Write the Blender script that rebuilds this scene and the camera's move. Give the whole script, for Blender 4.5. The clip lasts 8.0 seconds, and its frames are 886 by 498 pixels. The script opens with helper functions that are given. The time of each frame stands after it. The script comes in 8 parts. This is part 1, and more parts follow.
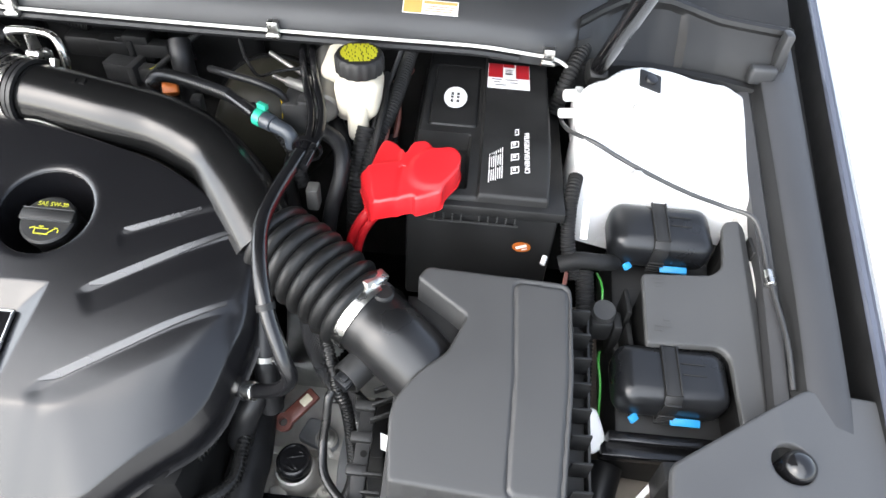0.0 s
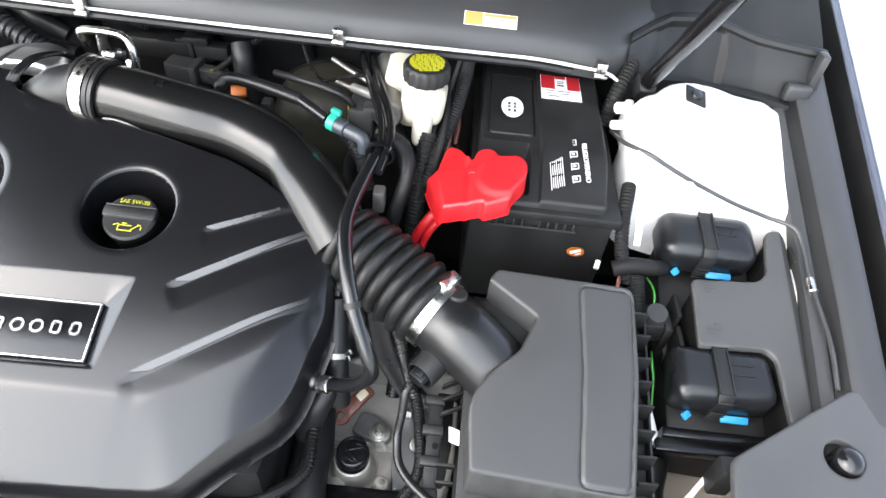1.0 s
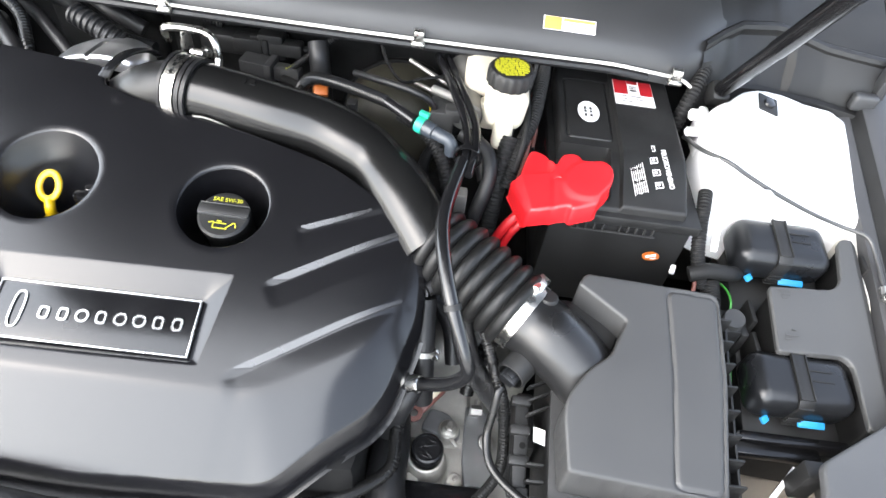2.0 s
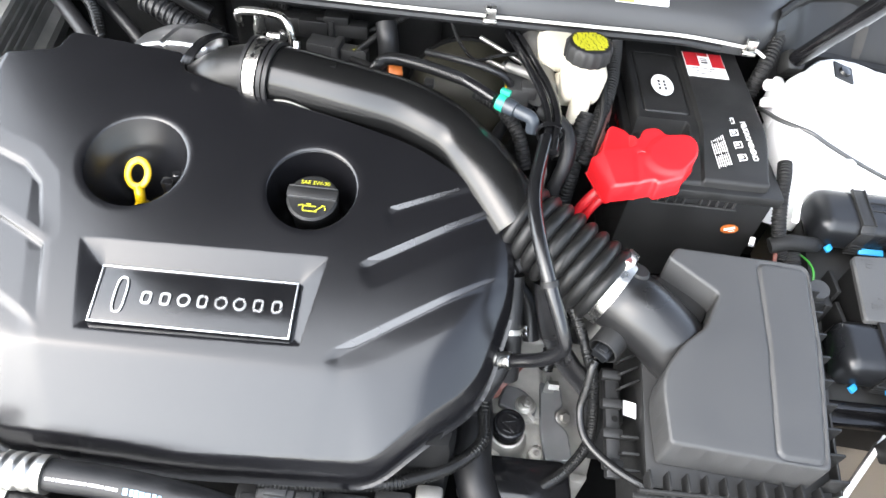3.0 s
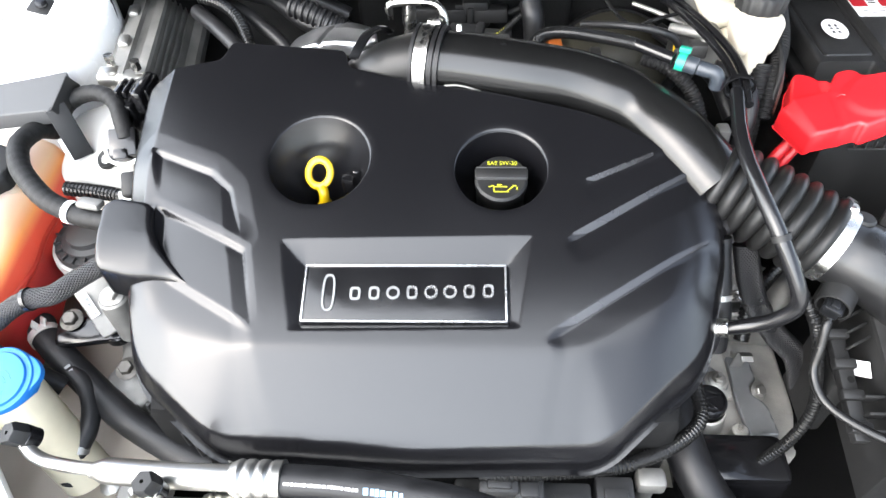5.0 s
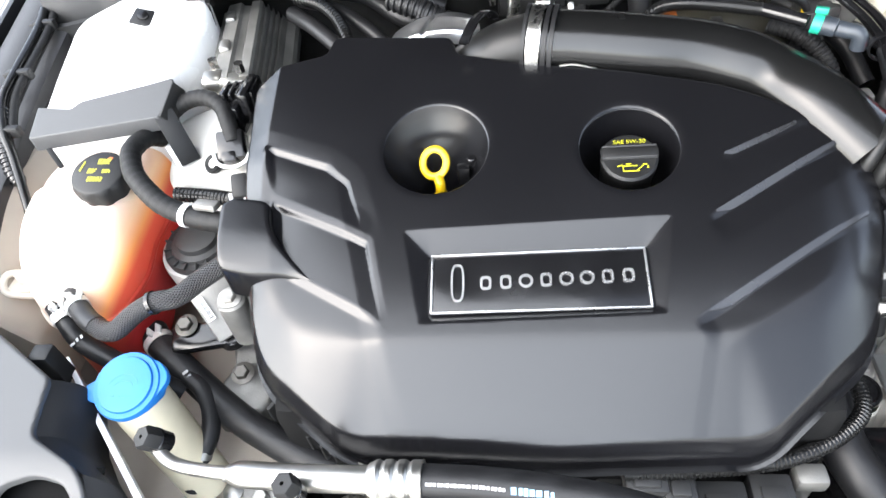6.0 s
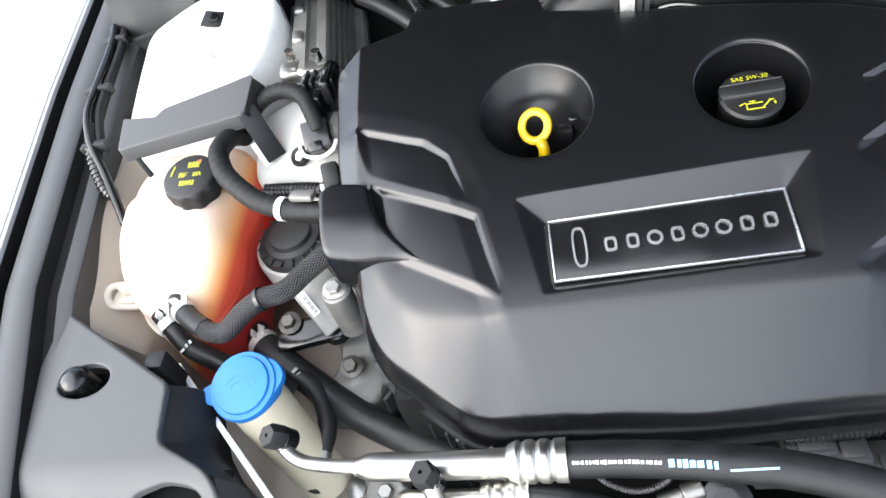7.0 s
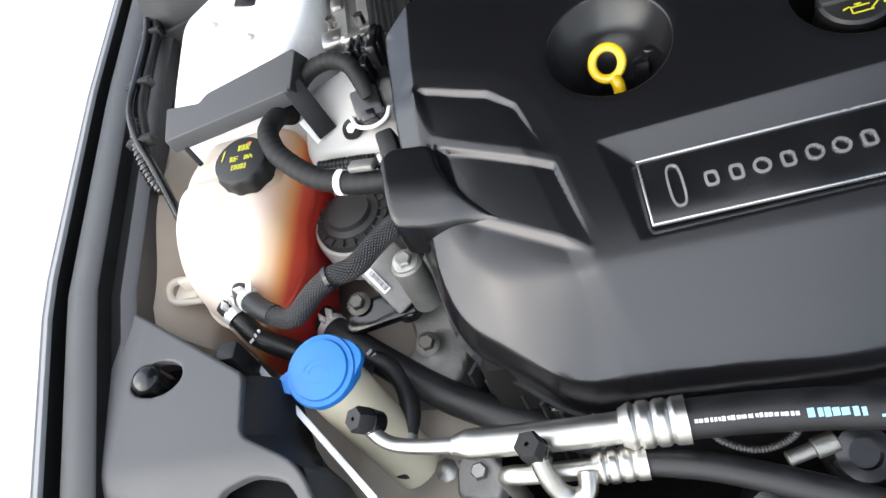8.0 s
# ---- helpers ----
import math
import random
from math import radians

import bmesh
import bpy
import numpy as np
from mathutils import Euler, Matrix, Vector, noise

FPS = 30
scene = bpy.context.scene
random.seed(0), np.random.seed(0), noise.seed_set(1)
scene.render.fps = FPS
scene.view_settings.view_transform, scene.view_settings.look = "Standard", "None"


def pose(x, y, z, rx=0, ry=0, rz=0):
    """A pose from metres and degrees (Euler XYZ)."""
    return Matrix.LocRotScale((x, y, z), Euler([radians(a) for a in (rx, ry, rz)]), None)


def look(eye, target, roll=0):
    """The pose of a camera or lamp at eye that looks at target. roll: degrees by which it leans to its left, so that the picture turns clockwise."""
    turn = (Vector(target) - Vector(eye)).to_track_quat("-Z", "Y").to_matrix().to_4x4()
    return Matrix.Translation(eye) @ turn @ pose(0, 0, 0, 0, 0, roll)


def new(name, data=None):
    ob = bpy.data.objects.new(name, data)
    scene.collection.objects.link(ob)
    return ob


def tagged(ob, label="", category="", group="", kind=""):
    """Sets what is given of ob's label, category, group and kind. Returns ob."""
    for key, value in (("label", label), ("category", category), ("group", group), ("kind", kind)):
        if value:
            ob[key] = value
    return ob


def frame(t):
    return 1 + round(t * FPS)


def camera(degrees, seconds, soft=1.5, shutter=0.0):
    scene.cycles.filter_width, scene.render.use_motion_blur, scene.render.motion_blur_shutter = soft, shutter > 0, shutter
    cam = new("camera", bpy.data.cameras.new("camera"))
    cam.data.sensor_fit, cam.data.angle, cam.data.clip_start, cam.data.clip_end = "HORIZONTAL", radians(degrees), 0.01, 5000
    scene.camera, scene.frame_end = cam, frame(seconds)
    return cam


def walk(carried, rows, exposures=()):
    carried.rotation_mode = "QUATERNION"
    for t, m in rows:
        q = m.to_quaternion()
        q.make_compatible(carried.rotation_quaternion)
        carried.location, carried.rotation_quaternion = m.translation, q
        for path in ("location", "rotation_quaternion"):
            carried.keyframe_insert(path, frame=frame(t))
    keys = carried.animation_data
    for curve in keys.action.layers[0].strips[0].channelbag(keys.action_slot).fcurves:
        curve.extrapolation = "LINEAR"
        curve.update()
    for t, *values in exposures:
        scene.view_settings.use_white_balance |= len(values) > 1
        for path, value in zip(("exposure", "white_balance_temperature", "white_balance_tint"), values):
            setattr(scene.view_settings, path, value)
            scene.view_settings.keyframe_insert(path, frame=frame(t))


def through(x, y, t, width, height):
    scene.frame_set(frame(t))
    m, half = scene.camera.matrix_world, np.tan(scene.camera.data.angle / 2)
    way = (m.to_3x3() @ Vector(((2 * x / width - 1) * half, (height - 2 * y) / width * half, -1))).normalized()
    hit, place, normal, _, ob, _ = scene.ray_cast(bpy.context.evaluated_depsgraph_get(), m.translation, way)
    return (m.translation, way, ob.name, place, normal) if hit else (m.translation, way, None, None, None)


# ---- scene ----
cam = camera(68.7, 8.0)
PATH = [
    (0, (0.014, 0.065, 1.368), (-0.023, 1.45, -0.075), 4.2),
    (0.5, (-0.031, 0.049, 1.378), (-0.035, 1.434, -0.064), 5.5),
    (1, (-0.079, 0.038, 1.389), (-0.053, 1.424, -0.052), 7.2),
    (1.5, (-0.131, 0.034, 1.396), (-0.089, 1.419, -0.046), 8.9),
    (3, (-0.261, 0.021, 1.39), (-0.244, 1.341, -0.112), 6.7),
    (3.5, (-0.301, 0.012, 1.384), (-0.306, 1.322, -0.127), 4.7),
    (4, (-0.34, 0.003, 1.373), (-0.371, 1.311, -0.14), 2.6),
    (5.5, (-0.464, 0.0, 1.326), (-0.637, 1.365, -0.125), -6.0),
    (6, (-0.503, -0.002, 1.309), (-0.758, 1.367, -0.126), -9.5),
    (6.5, (-0.537, -0.005, 1.295), (-0.876, 1.359, -0.128), -14.1),
    (7, (-0.567, 0.0, 1.276), (-0.977, 1.358, -0.133), -19.4),
    (7.5, (-0.596, 0.004, 1.255), (-1.066, 1.352, -0.145), -23.9),
    (8, (-0.616, 0.011, 1.238), (-1.14, 1.34, -0.161), -28.0),
]
walk(cam, [(t, look(eye, target, roll)) for t, eye, target, roll in PATH], [(0, 2.58), (1.5, 2.88), (3.5, 3.07), (5.5, 3.00), (6.5, 2.72), (7.25, 2.32), (8, 1.93)])

# ---- world, sun, exposure ----
world = bpy.data.worlds.new("sky")
scene.world = world
world.use_nodes = True
wn = world.node_tree
sky = wn.nodes.new("ShaderNodeTexSky")
sky.sky_type, sky.sun_disc = "NISHITA", False
sky.sun_elevation, sky.sun_rotation = radians(37), radians(231)
sky.air_density, sky.dust_density, sky.ozone_density = 0.9, 1.6, 0.8
bg = wn.nodes["Background"]
bg.inputs["Strength"].default_value = 0.13
veil = wn.nodes.new("ShaderNodeHueSaturation")
veil.inputs["Saturation"].default_value = 0.55
wn.links.new(sky.outputs[0], veil.inputs["Color"])
wn.links.new(veil.outputs[0], bg.inputs[0])
sun = new("sun", bpy.data.lights.new("sun", "SUN"))
sun.data.energy, sun.data.angle, sun.data.color = 1.6, radians(118), (0.95, 0.98, 1.0)
sun.matrix_world = look((-5.9, -4.1, 6.2), (-0.4, 0.4, 0.8))
scene.view_settings.exposure = 2.85


# ---- materials ----
def surface(name, colour, rough, metal=0.0, grain=(900, 0.15), mottle=(14, 0.12), rough_var=0.08, coat=0.0, through=0.0, spec=0.5, transparent=0.0):
    """A procedural surface: a base colour that varies at two scales, worn roughness and a fine relief."""
    m = bpy.data.materials.new(name)
    m.use_nodes = True
    nt = m.node_tree
    p = nt.nodes["Principled BSDF"]
    p.inputs["Metallic"].default_value, p.inputs["Coat Weight"].default_value = metal, coat
    p.inputs["Specular IOR Level"].default_value = spec
    at = nt.nodes.new("ShaderNodeTexCoord")
    big, fine = nt.nodes.new("ShaderNodeTexNoise"), nt.nodes.new("ShaderNodeTexNoise")
    big.inputs["Scale"].default_value, big.inputs["Detail"].default_value = mottle[0], 5
    fine.inputs["Scale"].default_value, fine.inputs["Detail"].default_value = grain[0], 2
    for n in (big, fine):
        nt.links.new(at.outputs["Object"], n.inputs["Vector"])
    ramp = nt.nodes.new("ShaderNodeMapRange")
    ramp.inputs["To Min"].default_value, ramp.inputs["To Max"].default_value = 1 - mottle[1], 1 + mottle[1]
    ramp.inputs["From Min"].default_value, ramp.inputs["From Max"].default_value = 0.3, 0.7
    nt.links.new(big.outputs["Fac"], ramp.inputs["Value"])
    mul = nt.nodes.new("ShaderNodeVectorMath")
    mul.operation = "SCALE"
    mul.inputs[0].default_value = colour
    nt.links.new(ramp.outputs[0], mul.inputs["Scale"])
    nt.links.new(mul.outputs[0], p.inputs["Base Color"])
    rr = nt.nodes.new("ShaderNodeMapRange")
    rr.inputs["From Min"].default_value, rr.inputs["From Max"].default_value = 0.3, 0.7
    rr.inputs["To Min"].default_value, rr.inputs["To Max"].default_value = max(0.02, rough - rough_var), min(1, rough + rough_var)
    nt.links.new(big.outputs["Fac"], rr.inputs["Value"])
    nt.links.new(rr.outputs[0], p.inputs["Roughness"])
    if grain[1]:
        bump = nt.nodes.new("ShaderNodeBump")
        bump.inputs["Strength"].default_value, bump.inputs["Distance"].default_value = grain[1], 0.0006
        nt.links.new(fine.outputs["Fac"], bump.inputs["Height"])
        nt.links.new(bump.outputs[0], p.inputs["Normal"])
    out = nt.nodes["Material Output"]
    if through:
        tr, mix = nt.nodes.new("ShaderNodeBsdfTranslucent"), nt.nodes.new("ShaderNodeMixShader")
        nt.links.new(mul.outputs[0], tr.inputs["Color"])
        mix.inputs[0].default_value = through
        nt.links.new(p.outputs[0], mix.inputs[1]), nt.links.new(tr.outputs[0], mix.inputs[2])
        last = mix
        if transparent:
            cl, mix2 = nt.nodes.new("ShaderNodeBsdfTransparent"), nt.nodes.new("ShaderNodeMixShader")
            mix2.inputs[0].default_value = transparent
            nt.links.new(mix.outputs[0], mix2.inputs[1]), nt.links.new(cl.outputs[0], mix2.inputs[2])
            last = mix2
        nt.links.new(last.outputs[0], out.inputs["Surface"])
    return m


def braid(name, colour, rough):
    """Woven sleeve: two crossing sets of strands in the tube's own UV."""
    m = surface(name, colour, rough, grain=(900, 0), spec=0.4)
    nt = m.node_tree
    p = nt.nodes["Principled BSDF"]
    uv = nt.nodes.new("ShaderNodeUVMap")
    bump = nt.nodes.new("ShaderNodeBump")
    bump.inputs["Strength"].default_value, bump.inputs["Distance"].default_value = 0.9, 0.0012
    waves = []
    for turn in (35, -35):
        mp, w = nt.nodes.new("ShaderNodeMapping"), nt.nodes.new("ShaderNodeTexWave")
        mp.inputs["Rotation"].default_value = (0, 0, radians(turn))
        w.inputs["Scale"].default_value = 125
        nt.links.new(uv.outputs[0], mp.inputs[0]), nt.links.new(mp.outputs[0], w.inputs["Vector"])
        waves.append(w)
    mx = nt.nodes.new("ShaderNodeMath")
    mx.operation = "MAXIMUM"
    nt.links.new(waves[0].outputs["Fac"], mx.inputs[0]), nt.links.new(waves[1].outputs["Fac"], mx.inputs[1])
    nt.links.new(mx.outputs[0], bump.inputs["Height"]), nt.links.new(bump.outputs[0], p.inputs["Normal"])
    return m


COVER = surface("satin black moulded plastic", (0.0048, 0.0048, 0.0056), 0.25, grain=(1600, 0.06), mottle=(9, 0.08), rough_var=0.012)
# paler and glossier than COVER, to imitate the highlight on the ribs
CREST = surface("rib edge, highlight in its colour", (0.016, 0.016, 0.017), 0.26, grain=(1600, 0.03), mottle=(20, 0.1), spec=0.9)
BOX = surface("grained dark grey plastic", (0.0248, 0.0248, 0.0248), 0.5, grain=(1500, 0.25), mottle=(20, 0.08))
LID = surface("pale-worn grey plastic", (0.0384, 0.0384, 0.0378), 0.55, grain=(1500, 0.2), mottle=(16, 0.08))
PLASTIC = surface("matt black plastic", (0.0112, 0.0112, 0.0112), 0.5, grain=(1200, 0.2), mottle=(25, 0.2), spec=0.32)
NEARBLACK = surface("black felt, also shade fill", (0.0040, 0.0040, 0.0040), 0.95, grain=(400, 0.4), mottle=(20, 0.4), spec=0.15)
GLOSSY = surface("glossy black plastic", (0.0062, 0.0062, 0.0068), 0.2, grain=(800, 0.04), mottle=(18, 0.2))
RELAY = surface("smooth black relay plastic", (0.0075, 0.0080, 0.0090), 0.3, grain=(900, 0.06), spec=0.42)
RUBBER = surface("black rubber hose", (0.0099, 0.0099, 0.0105), 0.42, grain=(700, 0.25), mottle=(40, 0.25), spec=0.32)
BELLOWS = surface("rubber of the air duct", (0.008, 0.008, 0.008), 0.42, grain=(900, 0.25), mottle=(30, 0.2), spec=0.3)
PIPE = surface("blow-moulded black pipe", (0.0058, 0.0058, 0.0058), 0.2, grain=(1300, 0.08), mottle=(12, 0.15), rough_var=0.03, spec=0.42)
SHIELD = surface("grey grained shield plastic", (0.044, 0.0445, 0.0455), 0.5, grain=(1400, 0.22), mottle=(10, 0.08))
RAIL = surface("grey rail plastic", (0.027, 0.027, 0.028), 0.5, grain=(1100, 0.2), mottle=(12, 0.1))
COWL = surface("dark grey cowl plastic", (0.0279, 0.0285, 0.0298), 0.5, grain=(1100, 0.2), mottle=(10, 0.1))
DARK = surface("oily dark metal, also shaded plastic", (0.0063, 0.0063, 0.0063), 0.75, grain=(300, 0.3), mottle=(20, 0.5), spec=0.12)
WHITE = surface("white body paint", (0.78, 0.78, 0.77), 0.25, grain=(400, 0.03), mottle=(6, 0.03), coat=0.6)
PRIMER = surface("dull beige body paint", (0.37, 0.325, 0.27), 0.5, grain=(400, 0.05), mottle=(8, 0.14))
PUTTY = surface("grey-white undercoat", (0.50, 0.485, 0.45), 0.45, grain=(400, 0.05), mottle=(9, 0.12))
STEEL = surface("bright zinc steel", (0.62, 0.61, 0.58), 0.28, metal=1.0, grain=(500, 0.15), mottle=(60, 0.15))
ALU = surface("cast aluminium", (0.30, 0.295, 0.28), 0.48, metal=1.0, grain=(500, 0.5), mottle=(30, 0.25))
CAST = surface("dusty cast housing", (0.20, 0.195, 0.182), 0.55, metal=0.6, grain=(420, 0.5), mottle=(25, 0.3))
TUBE = surface("drawn aluminium pipe", (0.44, 0.43, 0.40), 0.36, metal=1.0, grain=(350, 0.1), mottle=(30, 0.1))
ZINC = surface("pale zinc coating", (0.74, 0.73, 0.70), 0.4, metal=0.6, grain=(400, 0.1), mottle=(50, 0.1))
# one edge paint in two colours, each side's light put into it
EDGE_BRIGHT = surface("shut edge, sky reflection in its grey", (0.21, 0.21, 0.212), 0.4, grain=(500, 0.05), mottle=(12, 0.08))
EDGE_DIM = surface("shut edge, coloured for the dimmer side", (0.060, 0.066, 0.085), 0.2, grain=(500, 0.05), mottle=(12, 0.08), coat=0.3)
FOIL = surface("stamped heat shield", (0.60, 0.60, 0.61), 0.35, metal=1.0, grain=(300, 0.3), mottle=(25, 0.15))
RED = surface("red rubber terminal cover", (0.3844, 0.0074, 0.0112), 0.42, grain=(800, 0.12), mottle=(16, 0.1))
YELLOW = surface("yellow plastic", (0.4960, 0.3224, 0.0031), 0.35, grain=(700, 0.05))
INK = surface("yellow printed ink", (0.3844, 0.3720, 0.0186), 0.5, grain=(900, 0.05))
LABEL = surface("white paper label", (0.75, 0.75, 0.74), 0.5, grain=(700, 0.03))
PRINT = surface("black printing ink", (0.0124, 0.0124, 0.0124), 0.5, grain=(700, 0.0))
REDINK = surface("red label print", (0.3410, 0.0124, 0.0186), 0.45, grain=(700, 0.0))
ORANGE = surface("orange plastic", (0.3844, 0.0992, 0.0124), 0.45, grain=(700, 0.05))
CHROME = surface("silver badge trim", (0.62, 0.62, 0.62), 0.3, metal=0.85, grain=(300, 0.0))
BLUE = surface("bright blue plastic", (0.0062, 0.1364, 0.4340), 0.5, grain=(900, 0.1))
CYAN = surface("light blue clip plastic", (0.0186, 0.2170, 0.4650), 0.4, grain=(900, 0.05))
GREEN = surface("green clip plastic", (0.0124, 0.2604, 0.1674), 0.4, grain=(900, 0.05))
CREAM = surface("cream translucent plastic", (0.70, 0.64, 0.48), 0.4, grain=(700, 0.05), through=0.3)
TANK = surface("milky tank plastic", (0.86, 0.81, 0.74), 0.35, grain=(600, 0.04), through=0.38, transparent=0.08, mottle=(7, 0.05))


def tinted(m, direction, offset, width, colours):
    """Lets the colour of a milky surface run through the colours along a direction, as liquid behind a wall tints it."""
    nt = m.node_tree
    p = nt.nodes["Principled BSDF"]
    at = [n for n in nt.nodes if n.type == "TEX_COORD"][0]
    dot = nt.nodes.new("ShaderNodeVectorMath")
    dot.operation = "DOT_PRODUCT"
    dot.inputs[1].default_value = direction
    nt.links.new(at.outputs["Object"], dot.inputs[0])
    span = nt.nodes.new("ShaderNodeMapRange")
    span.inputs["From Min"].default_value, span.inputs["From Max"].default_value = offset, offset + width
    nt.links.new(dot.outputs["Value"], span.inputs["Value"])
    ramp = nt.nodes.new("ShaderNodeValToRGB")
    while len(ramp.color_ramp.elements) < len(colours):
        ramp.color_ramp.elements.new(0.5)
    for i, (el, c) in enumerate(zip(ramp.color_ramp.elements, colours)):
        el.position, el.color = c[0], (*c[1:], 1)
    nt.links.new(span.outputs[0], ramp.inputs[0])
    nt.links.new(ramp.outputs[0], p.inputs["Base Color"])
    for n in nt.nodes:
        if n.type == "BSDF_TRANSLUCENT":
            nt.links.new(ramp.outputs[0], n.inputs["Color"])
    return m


# coolant showing through the wall is painted into the shell's colour
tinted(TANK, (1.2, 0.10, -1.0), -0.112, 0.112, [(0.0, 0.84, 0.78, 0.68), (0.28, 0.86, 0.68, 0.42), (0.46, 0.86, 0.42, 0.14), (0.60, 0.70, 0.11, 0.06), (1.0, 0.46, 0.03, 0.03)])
COOLANT = surface("orange-red coolant", (0.84, 0.19, 0.14), 0.2, grain=(300, 0.0))
BOTTLE = surface("aged cream bottle plastic", (0.60, 0.555, 0.45), 0.4, grain=(600, 0.04), through=0.12, mottle=(20, 0.1))
BROWN = surface("brown plastic", (0.0992, 0.0279, 0.0186), 0.5, grain=(700, 0.2))
TAPE = surface("cloth tape loom", (0.0087, 0.0087, 0.0087), 0.62, grain=(450, 0.6), mottle=(60, 0.3), spec=0.25)
WIRE = surface("black wire", (0.0087, 0.0087, 0.0087), 0.24, grain=(300, 0.05), spec=0.35)
GREYWIRE = surface("grey insulated wire", (0.035, 0.035, 0.035), 0.35, grain=(300, 0.05))
GREENWIRE = surface("green wire", (0.0310, 0.1860, 0.0248), 0.4, grain=(300, 0.05))
SEAL = surface("white seal edge", (0.62, 0.61, 0.57), 0.5, grain=(300, 0.1), mottle=(30, 0.2))
STICKER = surface("yellow notice label", (0.4340, 0.2604, 0.0744), 0.5, grain=(500, 0.02))
METER = surface("satin black moulded tube", (0.0085, 0.0085, 0.0088), 0.3, grain=(1200, 0.12), mottle=(20, 0.15), rough_var=0.04, spec=0.45)
FELT = surface("charcoal insulation felt", (0.020, 0.020, 0.0195), 0.95, grain=(300, 0.5), mottle=(14, 0.45), spec=0.2)
CASE = surface("pale dusty gearbox casting", (0.40, 0.385, 0.35), 0.5, metal=0.45, grain=(420, 0.5), mottle=(25, 0.25))
SHEET = surface("smooth grey sheet steel", (0.24, 0.245, 0.25), 0.4, metal=0.7, grain=(500, 0.15), mottle=(20, 0.15))
IRON = surface("dark weathered bolt", (0.105, 0.098, 0.088), 0.45, metal=0.8, grain=(500, 0.4), mottle=(60, 0.3))
NUT = surface("dull grey plated bolt", (0.30, 0.29, 0.27), 0.42, metal=0.85, grain=(500, 0.3), mottle=(60, 0.2))
BRAID = braid("braided sleeve", (0.008, 0.008, 0.009), 0.32)
PAINTBLUE = surface("pale blue hose print", (0.1860, 0.3410, 0.4650), 0.5, grain=(500, 0.1))
PALE = surface("pale hose print", (0.3720, 0.3720, 0.3720), 0.5, grain=(500, 0.1))
CONCRETE = surface("pale concrete paving", (0.62, 0.59, 0.54), 0.8, grain=(90, 0.4), mottle=(2.2, 0.12))


# ---- mesh helpers ----
def finish(bm, sharp=38):
    for f in bm.faces:
        f.smooth = True
    for e in bm.edges:
        if len(e.link_faces) == 2 and e.calc_face_angle(0) > radians(sharp):
            e.smooth = False


def thing(name, base, label, category, group="", kind=""):
    ob = new(name)
    ob.location = base
    ob.empty_display_size = 0.02
    return tagged(ob, label, category, group, kind)


def part(name, bm, material, parent, label="", sharp=38):
    """Links a bmesh in world coordinates as one mesh object under a thing or a part."""
    root = parent
    while root.parent:
        root = root.parent
    bmesh.ops.translate(bm, verts=bm.verts, vec=-Vector(root.location))
    finish(bm, sharp)
    me = bpy.data.meshes.new(name)
    bm.to_mesh(me)
    bm.free()
    me.materials.append(material)
    ob = new(name, me)
    ob.parent = parent
    return tagged(ob, label)


def solo(name, bm, material, base, label, category, group="", kind="", sharp=38):
    """A thing that is one mesh."""
    bmesh.ops.translate(bm, verts=bm.verts, vec=-Vector(base))
    finish(bm, sharp)
    me = bpy.data.meshes.new(name)
    bm.to_mesh(me)
    bm.free()
    me.materials.append(material)
    ob = new(name, me)
    ob.location = base
    return tagged(ob, label, category, group, kind)


def BM():
    return bmesh.new()


def aim(p, axis, up=(0, 0, 1)):
    """A matrix at p whose z axis is axis and whose y axis leans to up."""
    z = Vector(axis).normalized()
    u = Vector(up)
    if abs(z.dot(u.normalized())) > 0.98:
        u = Vector((0, 1, 0))
    x = u.cross(z).normalized()
    return Matrix.Translation(p) @ Matrix((x, z.cross(x), z)).transposed().to_4x4()


def box(bm, m, size, bevel=0.002, seg=2):
    """A rounded box about the pose m (a matrix or a centre)."""
    m = m if isinstance(m, Matrix) else Matrix.Translation(m)
    made = bmesh.ops.create_cube(bm, size=1, matrix=m @ Matrix.Diagonal((*size, 1)))
    if bevel:
        edges = list({e for v in made["verts"] for e in v.link_edges})
        bmesh.ops.bevel(bm, geom=edges, offset=min(bevel, 0.45 * min(size)), segments=seg, affect="EDGES", profile=0.5)
    return bm


def lathe(bm, m, profile, seg=24):
    """A turned body: profile of (radius, height) along the z axis of m."""
    rings = []
    for r, h in profile:
        if r < 1e-6:
            rings.append([bm.verts.new(m @ Vector((0, 0, h)))])
        else:
            rings.append([bm.verts.new(m @ Vector((r * math.cos(2 * math.pi * i / seg), r * math.sin(2 * math.pi * i / seg), h))) for i in range(seg)])
    for a, b in zip(rings, rings[1:]):
        for i in range(seg):
            j = (i + 1) % seg
            q = [a[i % len(a)], a[j % len(a)], b[j % len(b)], b[i % len(b)]]
            q = list(dict.fromkeys(q))
            if len(q) > 2:
                bm.faces.new(q)
    return bm


def rod(bm, p, q, r, seg=14, r2=None, bevel=0.0):
    """A capped cylinder or cone from p to q."""
    p, q = Vector(p), Vector(q)
    h, r2 = (q - p).length, r if r2 is None else r2
    b = bevel
    prof = [(0, 0), (r - b, 0), (r, b), (r2, h - b), (r2 - b, h), (0, h)] if b else [(0, 0), (r, 0), (r2, h), (0, h)]
    return lathe(bm, aim(p, q - p), prof, seg)


